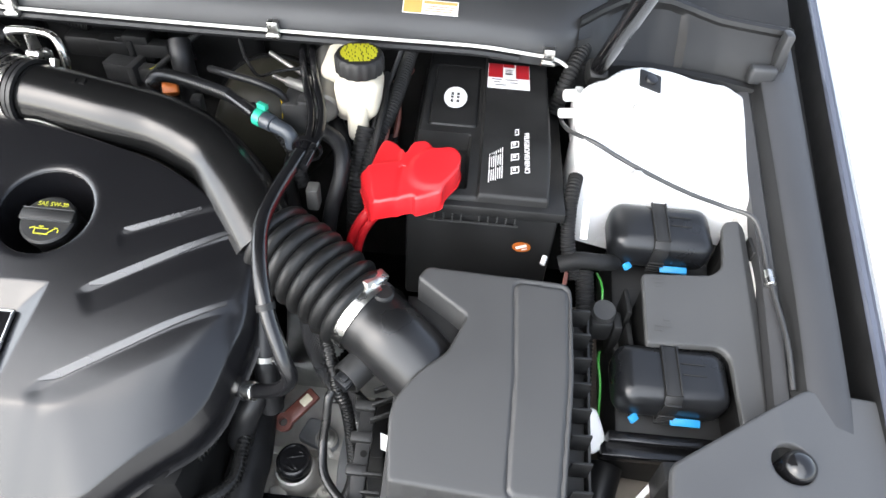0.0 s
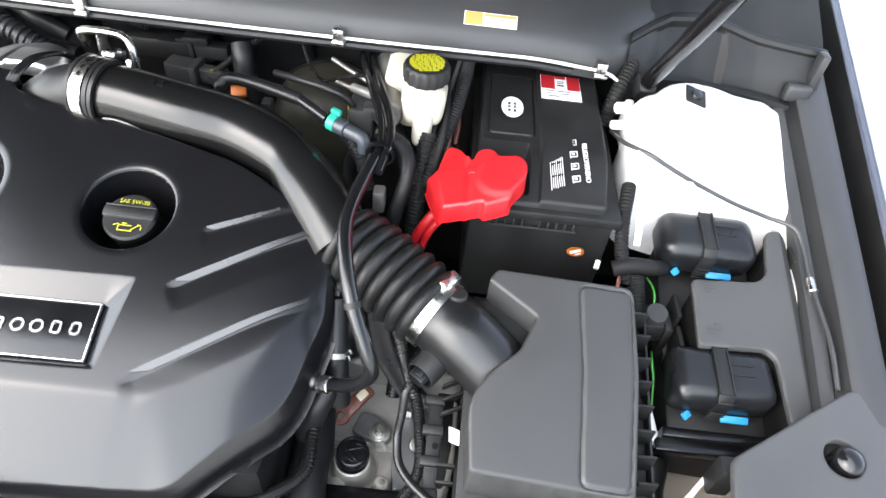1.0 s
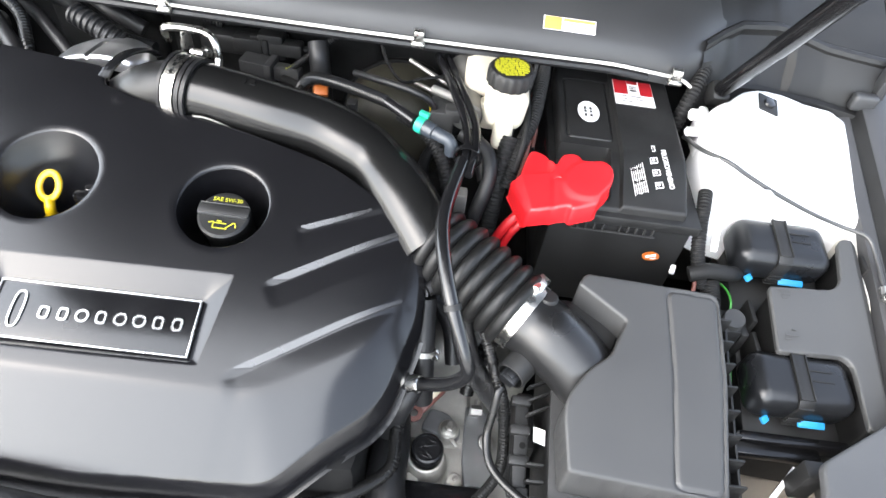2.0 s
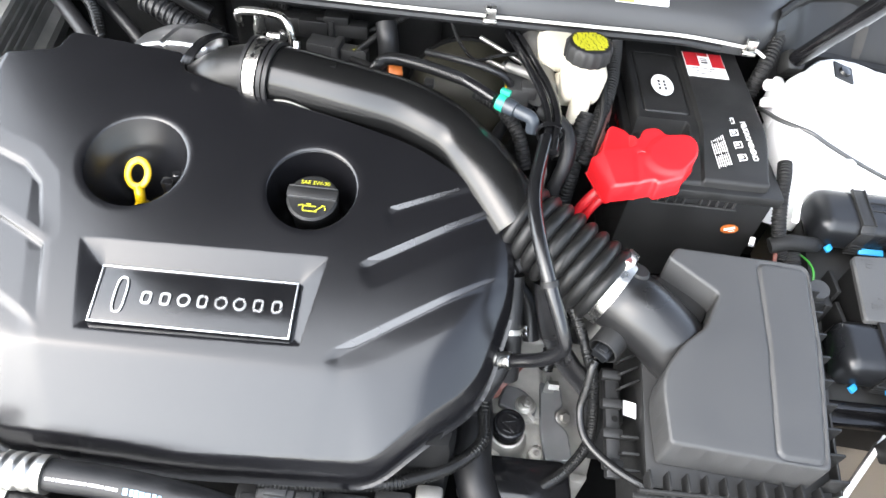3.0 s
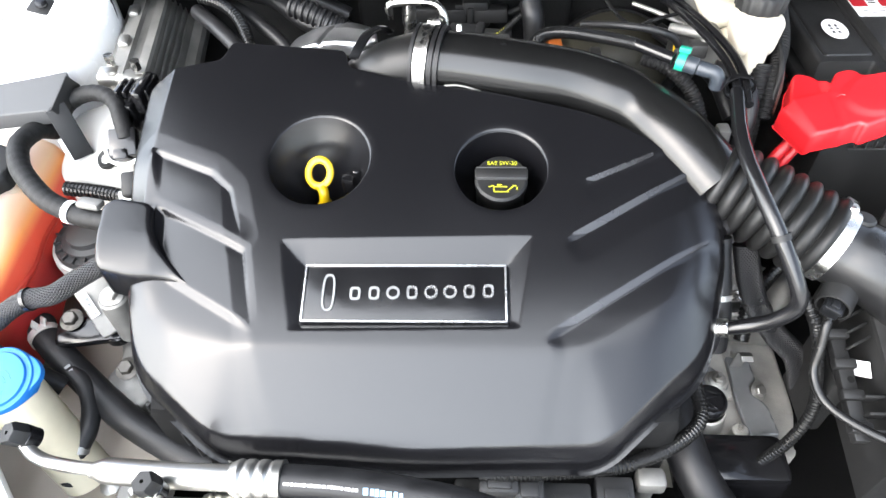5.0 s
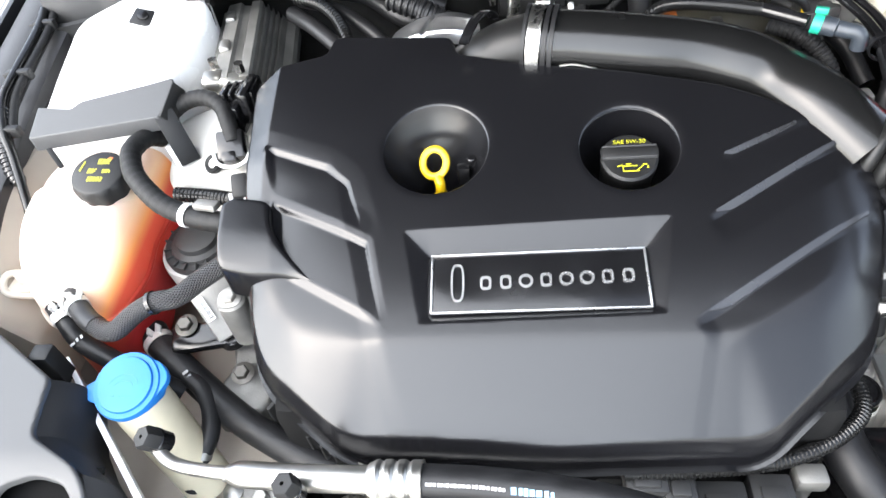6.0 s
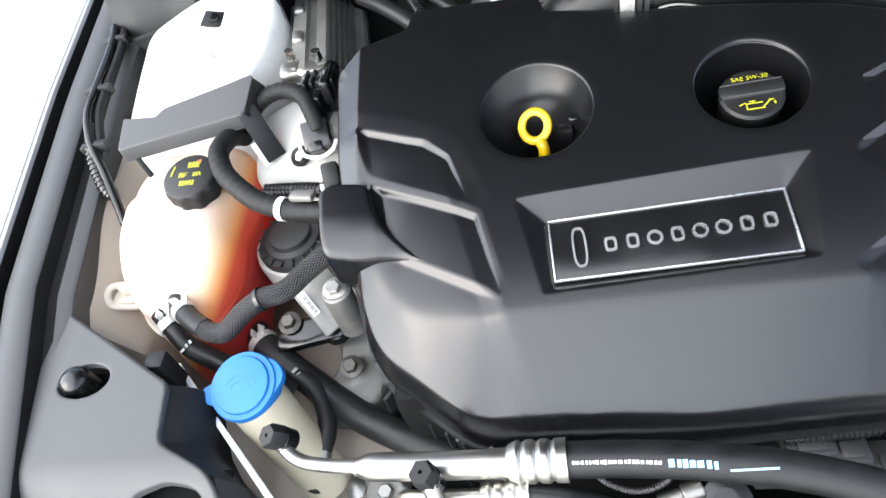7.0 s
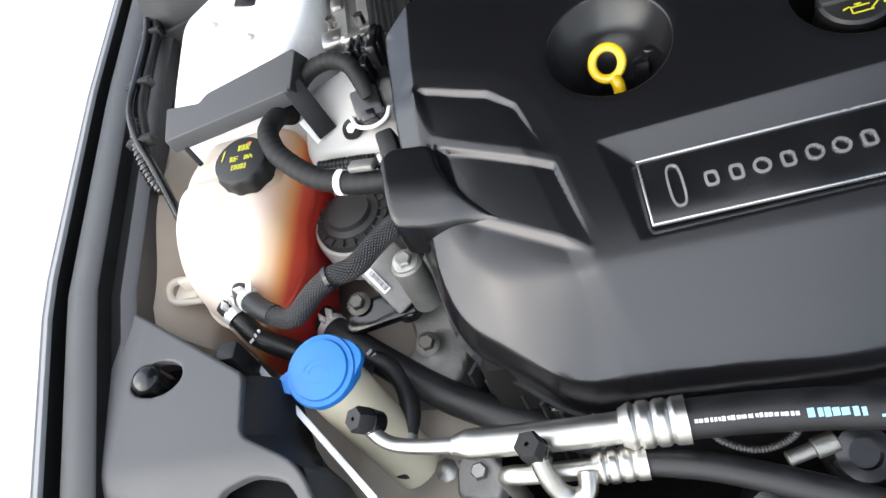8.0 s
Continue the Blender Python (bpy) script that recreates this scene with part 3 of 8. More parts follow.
def cover_height(X, Y):
    Z = crown(Y)
    # the steep front, with its two cut corners
    lines = (((-0.84, 0.44), (-0.768, 0.333)), ((-0.768, 0.333), (-0.678, 0.273)), ((-0.678, 0.273), (-0.300, 0.273)), ((-0.300, 0.273), (-0.201, 0.350)), ((-0.201, 0.350), (-0.145, 0.44)))
    total = 0
    for a, b in lines:
        total = total + np.exp(np.clip(-segment_side(a, b, X, Y)[0] / 0.004, -40, 25))
    f = -0.004 * np.log(np.maximum(total, 1e-12))
    wide = 0.062 - 0.020 * step01((np.abs(X + 0.49) - 0.16) / 0.08)
    soft = 0.0016 + 0.003 * step01((np.abs(X + 0.485) - 0.15) / 0.08)
    Z = Z - 0.64 * soft * np.log1p(np.exp(np.clip((wide - f) / soft, -40, 40)))
    # the sides fall away
    Z = Z - 0.021 * np.clip((-0.773 - X) / 0.034, 0, 1.2) - 2.4 * np.clip(X + 0.262, 0, 1) ** 2 * step01((0.57 - Y) / 0.10)
    Z = Z - 0.12 * np.clip(-0.655 - 0.266 * (Y - 0.354) - X, 0, 1) * step01((0.535 - Y) / 0.06)
    # the turned-down edge along the front
    near, _, _ = distance(RIM, X, Y)
    Z = Z - 0.012 * np.clip((0.0085 - near) / 0.0085, 0, 1) * step01((0.50 - Y) / 0.10)
    # sunk fields and ribs
    Z = Z + pocket(FIELD_A, FIELD_A[:4], [FIELD_A[3], FIELD_A[4]], X, Y, 0.0050, 0.045, 0.018, 0.0016)
    Z = Z + pocket(FIELD_B, FIELD_B[:3], [FIELD_B[2], FIELD_B[3]], X, Y, 0.0050, 0.06, 0.0065, 0.0009)
    drop, q = fold((-0.637, 0.352), (-0.614, 0.275), X, Y, 0.016, 0.0010, 0.10)
    rib, _ = fold((-0.7353, 0.4062), (-0.637, 0.3525), X, Y, 0.0065, 0.0040, 0.07, 0.3)
    Z = Z + np.minimum(drop, rib * step01(q / 0.022) * step01((X + 0.80) / 0.03))
    Z = Z + fold((-0.367, 0.275), (-0.350, 0.356), X, Y, 0.012, 0.0005, 0.08)[0] * step01((0.372 - Y) / 0.02)
    # ribs of the other side run the other way, so the line is taken from its far end
    for a, b, fall in (((-0.331, 0.443), (-0.205, 0.515), 0.0045), ((-0.349, 0.356), (-0.200, 0.4435), 0.0045), ((-0.315, 0.500), (-0.23, 0.536), 0.003)):
        Z = Z + crest(a, b, X, Y, 0.0065, 0.50 * fall, 0.024, 0.10)
    # soft rims of the wells
    for c in (WELL_DIP, WELL_OIL):
        r = np.hypot(X - c[0], (Y - c[1]) / 0.95) - WELL_R[c]
        Z = Z - 0.0022 * np.clip(1 - r / 0.010, 0, 1) ** 2
    # badge recess
    d, _, _ = distance(BADGE, X, Y)
    p, _, _ = distance(PLATE, X, Y)
    blend = np.clip(d / np.maximum(d - p, 1e-4), 0, 1)
    sunk = 0.0075 + 0.10 * (Y - 0.385)
    Z = np.where(d > 0, Z - sunk * np.where(p > 0, 1, blend), Z)
    return Z


cover = thing("engine_cover", (-0.5, 0.45, 0.74), "satin black moulded plastic engine cover with a silver-edged badge", "engine cover")
BORES = [[(cx + WELL_R[cx, cy] * math.cos(2 * math.pi * k / 72), cy + 0.95 * WELL_R[cx, cy] * math.sin(2 * math.pi * k / 72)) for k in range(72)] for cx, cy in (WELL_DIP, WELL_OIL)]
part("body", sheet(RIM, cover_height, 0.0016, 0.0030, 0.018, 0.004, BORES, rim_only=True), COVER, cover, sharp=50)


def funnel(c, floor, deep, lean):
    """A tapering well whose floor lies lean metres nearer the front than its mouth."""
    r0 = WELL_R[c]
    slope = (crown(c[1] + 0.04) - crown(c[1] - 0.04)) / 0.08
    m = aim((c[0], c[1], crown(c[1]) - 0.0030), (0, -slope, 1), (0, 1, 0))
    bm = BM()
    rings = []
    for k in range(15):
        f = k / 14
        r = r0 + 0.0003 - (r0 - floor) * f ** 1.12
        rings.append([bm.verts.new(m @ Vector((r * math.cos(2 * math.pi * i / 72), r * math.sin(2 * math.pi * i / 72) - lean * f, 0.0003 - deep * f))) for i in range(72)])
    for a, b in zip(rings, rings[1:]):
        for i in range(72):
            bm.faces.new((a[i], a[(i + 1) % 72], b[(i + 1) % 72], b[i]))
    pit = [bm.verts.new(v.co - Vector((0, 0, 0.05))) for v in rings[-1]]
    for i in range(72):
        bm.faces.new((rings[-1][i], rings[-1][(i + 1) % 72], pit[(i + 1) % 72], pit[i]))
    bm.faces.new(pit)
    return bm


part("well", funnel(WELL_DIP, 0.020, 0.062, 0.015), COVER, cover, "funnel-shaped well with a crisp lip", sharp=60)
part("well", funnel(WELL_OIL, 0.038, 0.050, 0.004), COVER, cover, "funnel-shaped well with a crisp lip", sharp=60)

# crisp facets along the crests of the ribs, their highlight put into the colour
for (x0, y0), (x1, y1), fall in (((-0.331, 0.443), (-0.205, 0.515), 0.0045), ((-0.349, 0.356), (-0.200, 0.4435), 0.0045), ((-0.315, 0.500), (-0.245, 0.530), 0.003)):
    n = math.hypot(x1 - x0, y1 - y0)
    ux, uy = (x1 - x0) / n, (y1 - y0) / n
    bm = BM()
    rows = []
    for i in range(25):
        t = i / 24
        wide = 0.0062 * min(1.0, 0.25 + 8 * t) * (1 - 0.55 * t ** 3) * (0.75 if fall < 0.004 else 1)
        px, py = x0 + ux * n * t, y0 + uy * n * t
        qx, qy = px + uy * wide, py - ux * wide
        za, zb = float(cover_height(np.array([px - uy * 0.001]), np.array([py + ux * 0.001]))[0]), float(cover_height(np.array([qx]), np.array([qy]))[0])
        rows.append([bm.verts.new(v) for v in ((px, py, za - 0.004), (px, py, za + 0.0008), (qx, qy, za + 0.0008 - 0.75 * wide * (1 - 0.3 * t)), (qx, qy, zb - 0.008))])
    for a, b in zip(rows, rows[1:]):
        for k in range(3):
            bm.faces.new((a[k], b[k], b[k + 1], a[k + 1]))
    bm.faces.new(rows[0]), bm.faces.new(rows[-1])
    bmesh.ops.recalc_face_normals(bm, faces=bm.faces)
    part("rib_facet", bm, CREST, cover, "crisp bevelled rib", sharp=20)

# arched guide over the hoses at the cover's side
GUIDE = [(-0.803, 0.403), (-0.812, 0.470), (-0.800, 0.480), (-0.760, 0.475), (-0.755, 0.448), (-0.742, 0.424), (-0.716, 0.402), (-0.700, 0.388), (-0.735, 0.3995), (-0.768, 0.398)]


def guide_height(X, Y):
    arch = 0.886 + 0.16 * (Y - 0.44) - 9.0 * np.clip(0.440 - Y, 0, 1) ** 2 - 0.05 * (X + 0.78)
    low = cover_height(X, Y) + 0.0016
    k = step01((X + 0.752) / 0.045)
    return arch * (1 - k) + low * k


bm = sheet(rounded(GUIDE, [0.008, 0.010, 0.010, 0.012, 0.02, 0.02, 0.01, 0.003, 0.01, 0.01]), guide_height, 0.0016, 0.005, 0.034)
part("hose_guide", bm, COVER, cover, "arched hose guide of the same plastic")


def on_cover(x, y, up=0.0):
    return Vector((x, y, float(cover_height(np.array([x]), np.array([y]))[0]) + up))


# badge: plate, silver frame and plain raised marks
c = Vector((-0.4935, 0.387, 0.0))
tilt = math.atan2(on_cover(-0.45, 0.41).z - on_cover(-0.45, 0.365).z, 0.045)
BADGE_M = Matrix.Translation(on_cover(c.x, c.y, 0.0022)) @ pose(0, 0, 0, math.degrees(tilt), 0, 0.8)
bm = BM()
box(bm, BADGE_M, (0.194, 0.058, 0.003), 0.001)
plate = part("badge_plate", bm, GLOSSY, cover, "gloss black badge plate")
bm = BM()
for x, y, w, h in ((0, 0.0287, 0.1966, 0.0019), (0, -0.0287, 0.1966, 0.0019), (-0.0974, 0, 0.0019, 0.0555), (0.0974, 0, 0.0019, 0.0555)):
    box(bm, BADGE_M @ Matrix.Translation((x, y, 0.001)), (w, h, 0.004), 0.0008)
part("badge_frame", bm, CHROME, plate, "bright silver edging")


def ring_mark(m, w, h, t, depth=0.0012, power=2.0, seg=24):
    """A raised oval ring."""
    bm = BM()
    rows = []
    for k in range(seg):
        a = 2 * math.pi * k / seg
        c, s = math.cos(a), math.sin(a)
        ux, uy = math.copysign(abs(c) ** (2 / power), c), math.copysign(abs(s) ** (2 / power), s)
        rows.append([bm.verts.new(m @ Vector((ux * (w / 2 - i), uy * (h / 2 - i), z))) for i, z in ((0, 0), (0, depth), (t, depth), (t, 0))])
    for k in range(seg):
        a, b = rows[k], rows[(k + 1) % seg]
        for i in range(4):
            bm.faces.new((a[i], b[i], b[(i + 1) % 4], a[(i + 1) % 4]))
    bmesh.ops.recalc_face_normals(bm, faces=bm.faces)
    return bm


emblem = ring_mark(BADGE_M @ Matrix.Translation((-0.0735, 0, 0.0016)), 0.0125, 0.038, 0.0018, 0.0014, 3.0)
part("emblem", emblem, CHROME, plate, "plain silver oval emblem")
for i in range(8):
    x = -0.0475 + i * 0.0183
    part("raised_mark", ring_mark(BADGE_M @ Matrix.Translation((x, -0.001 + 0.0004 * i, 0.0016)), 0.0132 if i in (2, 4, 5) else 0.0104, 0.0134, 0.0022, 0.0014, 2.0 if i in (2, 4, 5) else 3.5, 20), CHROME, plate)

# oil filler cap in its well
top = on_cover(WELL_OIL[0] + 0.001, WELL_OIL[1] - 0.002).z + 0.047
M = aim((-0.400, 0.509, 0.8955), (0, -0.30, 1), (0, 1, 0))
cap = thing("oil_cap", (-0.400, 0.512, 0.84), "black ribbed oil filler cap with yellow print", "oil cap")
bm = BM()
lathe(bm, M, [(0, -0.05), (0.026, -0.05), (0.026, -0.012), (0.0275, -0.010), (0.0275, -0.002), (0.025, 0), (0, 0)], 40)
part("body", bm, PLASTIC, cap)
bm = BM()
box(bm, M @ Matrix.Translation((0, 0.004, 0.000)), (0.055, 0.012, 0.007), 0.002)
grip = part("grip", bm, PLASTIC, cap)
# paler strips imitate the bright lines along the grip's edges
bm = BM()
for y in (0.0105, -0.0025):
    box(bm, M @ Matrix.Translation((0, y, 0.0020)), (0.052, 0.0008, 0.004), 0.0002)
part("grip_edge", bm, SHIELD, grip)
part("print", lettering("SAE 5W-30", M @ Matrix.Translation((0.001, 0.0170, 0.0008)), 0.0066, 0.0002), INK, cap, "yellow lettering")
bm = BM()
for x, y, w, h, r in ((0.0, -0.0172, 0.015, 0.0012, 0), (-0.001, -0.0112, 0.014, 0.0012, 0), (-0.0075, -0.0142, 0.0012, 0.0062, 0), (0.0090, -0.0135, 0.0095, 0.0012, 42), (0.0135, -0.0098, 0.0040, 0.0012, -10),
                      (-0.0105, -0.0108, 0.0055, 0.0012, 20), (-0.002, -0.0088, 0.005, 0.0012, 0), (-0.002, -0.0100, 0.0012, 0.003, 0), (0.0160, -0.0132, 0.0014, 0.0030, 0)):
    box(bm, M @ Matrix.Translation((x, y, 0.0006)) @ pose(0, 0, 0, 0, 0, r), (w, h, 0.0004), 0)
part("print", bm, INK, cap, "yellow oil can symbol")

# dipstick
dip = thing("dipstick", (-0.594, 0.515, 0.83), "yellow plastic dipstick ring in the cover's well", "dipstick")
bm = BM()
M = aim((-0.595, 0.525, 0.887), (-0.30, -0.62, 0.72), (-0.32, 0.45, 0.8))
mj = [[bm.verts.new(M @ Vector(((0.0135 + 0.0042 * math.cos(b)) * math.cos(a), (0.0145 + 0.0042 * math.cos(b)) * math.sin(a), 0.003 * math.sin(b)))) for b in [2 * math.pi * j / 10 for j in range(10)]] for a in [2 * math.pi * k / 28 for k in range(28)]]
for k in range(28):
    for j in range(10):
        bm.faces.new((mj[k][j], mj[(k + 1) % 28][j], mj[(k + 1) % 28][(j + 1) % 10], mj[k][(j + 1) % 10]))
bmesh.ops.recalc_face_normals(bm, faces=bm.faces)
part("ring", bm, YELLOW, dip)
bm = BM()
sweep(bm, [M @ Vector((0.0, -0.016, 0)), M @ Vector((0.0005, -0.024, 0.0)), Vector((-0.589, 0.5035, 0.862)), Vector((-0.588, 0.501, 0.83))], lambda s, t: 0.0055 + 0.003 * (s / t > 0.35), 12, 6)
part("stem", bm, YELLOW, dip)
bm = BM()
box(bm, (-0.566, 0.528, 0.868), (0.014, 0.012, 0.022), 0.003)
rod(bm, (-0.557, 0.535, 0.866), (-0.557, 0.535, 0.884), 0.0055, 12, bevel=0.001)
solo("stud_bracket", bm, GLOSSY, (-0.56, 0.53, 0.83), "small black stud bracket in the well", "bracket")


# ---- intake pipe, bellows and air box ----
pipe = thing("intake_pipe", (-0.37, 0.64, 0.88), "smooth black blow-moulded intake pipe over the engine", "intake pipe")
bm = BM()
sweep(bm, [(-0.490, 0.6555, 0.944), (-0.44, 0.650, 0.9415), (-0.375, 0.640, 0.936), (-0.318, 0.633, 0.928), (-0.274, 0.616, 0.921), (-0.246, 0.597, 0.914), (-0.214, 0.562, 0.902), (-0.176, 0.514, 0.879)],
      lambda s, t: 0.0345 + 0.0025 * s / t - 0.0025 * math.exp(-((s / t - 0.68) / 0.06) ** 2), 32, 10)
part("tube", bm, PIPE, pipe)
bm = BM()
sweep(bm, [(-0.462, 0.6155, 0.936), (-0.448, 0.6130, 0.938), (-0.43, 0.6115, 0.934), (-0.40, 0.6065, 0.924)], 0.0012, 8, 6)
part("wire_clip", bm, CAST, pipe, "thin bent steel clip")
for x, y, z in ((-0.447, 0.676, 0.970),):
    bm = BM()
    box(bm, aim((x, y, z), (0, 0.6, 0.8)), (0.006, 0.010, 0.010), 0.001)
    part("lug", bm, STEEL, pipe)
part("moulded_mark", bars(aim((-0.410, 0.641, 0.9735), (-0.05, -0.22, 0.97), (0, 1, 0)), [(-0.018, 0, 0.006, 0.007), (-0.008, 0, 0.006, 0.007), (0.002, 0, 0.006, 0.007), (0.012, 0, 0.006, 0.007)], 0.0014), PIPE, pipe)
cl = thing("hose_clamp", (-0.475, 0.655, 0.91), "wide zinc steel band clamp on the intake pipe", "clamp", "hose clamps")
CLAMP_AX = Vector((1, -0.20, -0.05)).normalized()
CLAMP = Vector((-0.484, 0.6555, 0.9440))
part("band", band_ring(CLAMP, CLAMP_AX, 0.0378, 0.014, 0.0012, 48), STEEL, cl)
bm = BM()
for k in range(7):
    a = radians(36 + 14 * k)
    box(bm, aim(CLAMP, CLAMP_AX, (0, 0, 1)) @ Matrix.Rotation(a, 4, "Z") @ Matrix.Translation((0.0391, 0, 0)), (0.0006, 0.0052, 0.0030), 0)
part("slot", bm, DARK, cl, "punched slots of the band")
for dx, w, h in ((-0.0105, 0.004, 0.0040), (0.0115, 0.005, 0.0035), (0.0185, 0.0045, 0.0045)):
    part("sleeve", band_ring(CLAMP + CLAMP_AX * dx, CLAMP_AX, 0.0352, w, h, 48), RUBBER, cl, "black rubber sleeve ring")
bm = BM()
m = aim((-0.4755, 0.690, 0.9700), (0.1, 0.75, 0.66), CLAMP_AX)
box(bm, m, (0.012, 0.016, 0.007), 0.0015)
part("housing", bm, STEEL, cl)
bm = BM()
lathe(bm, aim((-0.4705, 0.7000, 0.9640), (0.2, -0.35, 0.9)), [(0, -0.004), (0.0062, -0.004), (0.0068, 0.004), (0.0060, 0.0062), (0.0025, 0.0064), (0.0022, 0.0045), (0, 0.0045)], 20)
part("screw", bm, STEEL, cl, "bright round screw head")
bm = BM()
sweep(bm, [(-0.625, 0.676, 0.862), (-0.590, 0.671, 0.886), (-0.555, 0.665, 0.914), (-0.520, 0.660, 0.934), (-0.480, 0.6548, 0.944)], lambda s, t: 0.0245 + 0.0085 * s / t, 28, 8)
solo("inlet_elbow", bm, BELLOWS, (-0.55, 0.66, 0.90), "black rubber inlet pipe at the turbocharger", "pipe")
bm = BM()
for o in (-0.0035, 0.0035):
    sweep(bm, [(-0.562 + o, 0.630, 0.962), (-0.556 + o, 0.642, 0.9695), (-0.548 + o, 0.662, 0.9735), (-0.537 + o, 0.688, 0.966), (-0.531 + o, 0.703, 0.952)], 0.0024, 8, 6)
sweep(bm, [(-0.562, 0.630, 0.9615), (-0.556, 0.642, 0.9690), (-0.548, 0.662, 0.9730), (-0.537, 0.688, 0.9655), (-0.531, 0.703, 0.9515)], 0.0032, 8, 6)
solo("strap", bm, GLOSSY, (-0.55, 0.64, 0.93), "flat black strap over the inlet pipe", "strap")

duct = thing("air_duct", (-0.12, 0.48, 0.84), "ribbed black rubber air duct between pipe and filter box", "air duct")
A, B = Vector((-0.176, 0.526, 0.880)), Vector((-0.068, 0.457, 0.853))
ribs = 8


def bellow(s, t):
    f = (s / t) * (ribs + 0.5)
    if s / t > 0.93:
        return 0.0385
    wave = abs(math.sin(math.pi * f)) ** 0.6
    return 0.0355 + 0.002 * min(1, s / t * 3) + 0.0085 * wave


bm = BM()
sweep(bm, [A, A.lerp(B, 0.35) + Vector((0, 0, 0.002)), A.lerp(B, 0.7) + Vector((0, 0, 0.001)), B], bellow, 36, 20, 0.0009)
part("bellows", bm, BELLOWS, duct, sharp=70)
AX = (B - A).normalized()
part("clamp_band", band_ring(B - AX * 0.004, AX, 0.0388, 0.013, 0.0014, 40), STEEL, duct, "zinc worm-drive clamp band")
bm = BM()
m = aim(B - AX * 0.004 + Vector((0.012, 0.016, 0.036)), Vector((0.45, 0.15, 0.9)), AX)
box(bm, m, (0.026, 0.013, 0.009), 0.002)
rod(bm, m @ Vector((0.010, 0, 0.001)), m @ Vector((0.021, 0, 0.001)), 0.0048, 6)
part("clamp_screw", bm, STEEL, duct, "zinc clamp screw")

# filter box
def lid_plane(x, y):
    return 0.33 * (y - 0.295) - 0.02 * (x - 0.05)


airbox = thing("air_filter_box", (0.05, 0.40, 0.66), "grained dark grey air filter box with a clipped lid", "air filter box")
LID_P = [(-0.012, 0.492), (0.131, 0.489), (0.134, 0.40), (0.127, 0.291), (-0.026, 0.300), (-0.032, 0.362), (-0.008, 0.394), (0.015, 0.412), (0.031, 0.447), (-0.020, 0.479)]
RAISED = [(0.076, 0.484), (0.126, 0.482), (0.1275, 0.40), (0.121, 0.297), (0.077, 0.299), (0.080, 0.40)]


def lid_height(X, Y):
    d, _, _ = distance(rounded(RAISED, 0.008), X, Y)
    return 0.832 + lid_plane(X, Y) + 0.0012 * np.clip((d + 0.001) / 0.003, 0, 1) - 0.0016 * np.exp(-((d + 0.0015) / 0.0013) ** 2)


part("lid", sheet(rounded(LID_P, [0.006, 0.012, 0.02, 0.007, 0.005, 0.02, 0.01, 0.006, 0.004, 0.004]), lid_height, 0.0013, 0.003, 0.042, 0.0), BOX, airbox, sharp=50)
bm = BM()
prism(bm, [(-0.012, 0.488), (0.030, 0.446), (0.015, 0.412), (-0.008, 0.398), (-0.035, 0.43), (-0.03, 0.47)], 0.775, 0.8165, 0.004, lift=lambda x, y: 0.25 * (y - 0.295))
part("lid_shoulder", bm, PLASTIC, airbox, "lower matt black shoulder of the lid")
bm = BM()
prism(bm, [(-0.026, 0.496), (0.150, 0.494), (0.150, 0.270), (-0.028, 0.278), (-0.029, 0.40)], 0.66, 0.775, 0.004, lift=lambda x, y: 0.25 * (y - 0.295))
part("lower_body", bm, PLASTIC, airbox)
bm = BM()
prism(bm, [(-0.030, 0.50), (0.156, 0.500), (0.152, 0.276), (-0.033, 0.281), (-0.033, 0.40)], 0.776, 0.782, 0.001, lift=lambda x, y: 0.28 * (y - 0.295))
part("flange", bm, PLASTIC, airbox)
for i in range(9):
    y = 0.292 + 0.0235 * i
    bm = BM()
    box(bm, (0.1455, y, 0.797 + 0.30 * (y - 0.295)), (0.019, 0.0026, 0.026), 0.0006)
    part("rib", bm, PLASTIC, airbox)
bm = BM()
box(bm, aim((0.1555, 0.39, 0.808), (1, 0, 0), (0, 1, 0.3)), (0.026, 0.21, 0.0025), 0.0005)
part("rib_rail", bm, PLASTIC, airbox)
for i in range(10):
    x = -0.034 + 0.0185 * i
    bm = BM()
    box(bm, (x, 0.2815, 0.7855), (0.0024, 0.018, 0.020), 0.0005)
    part("rib", bm, PLASTIC, airbox)
bm = BM()
box(bm, (0.053, 0.2722, 0.7865), (0.196, 0.0030, 0.0075), 0.0008)
box(bm, (0.053, 0.2722, 0.7745), (0.200, 0.0060, 0.0030), 0.0008)
part("rib_rail", bm, PLASTIC, airbox)
bm = BM()
corner, along, down = Vector((-0.043, 0.378, 0.769)), Vector((0.011, -0.0075, 0.007)), Vector((0.0015, -0.0125, -0.010))
quad = [corner, corner + along, corner + along + down, corner + down]
low = [p - along.cross(down).normalized() * 0.0006 for p in quad]
top_v, low_v = [bm.verts.new(p) for p in quad], [bm.verts.new(p) for p in low]
bm.faces.new(top_v), bm.faces.new(low_v[::-1])
for k in range(4):
    bm.faces.new((top_v[k], low_v[k], low_v[(k + 1) % 4], top_v[(k + 1) % 4]))
bmesh.ops.recalc_face_normals(bm, faces=bm.faces)
part("paper_label", bm, LABEL, airbox, "small white paper label")
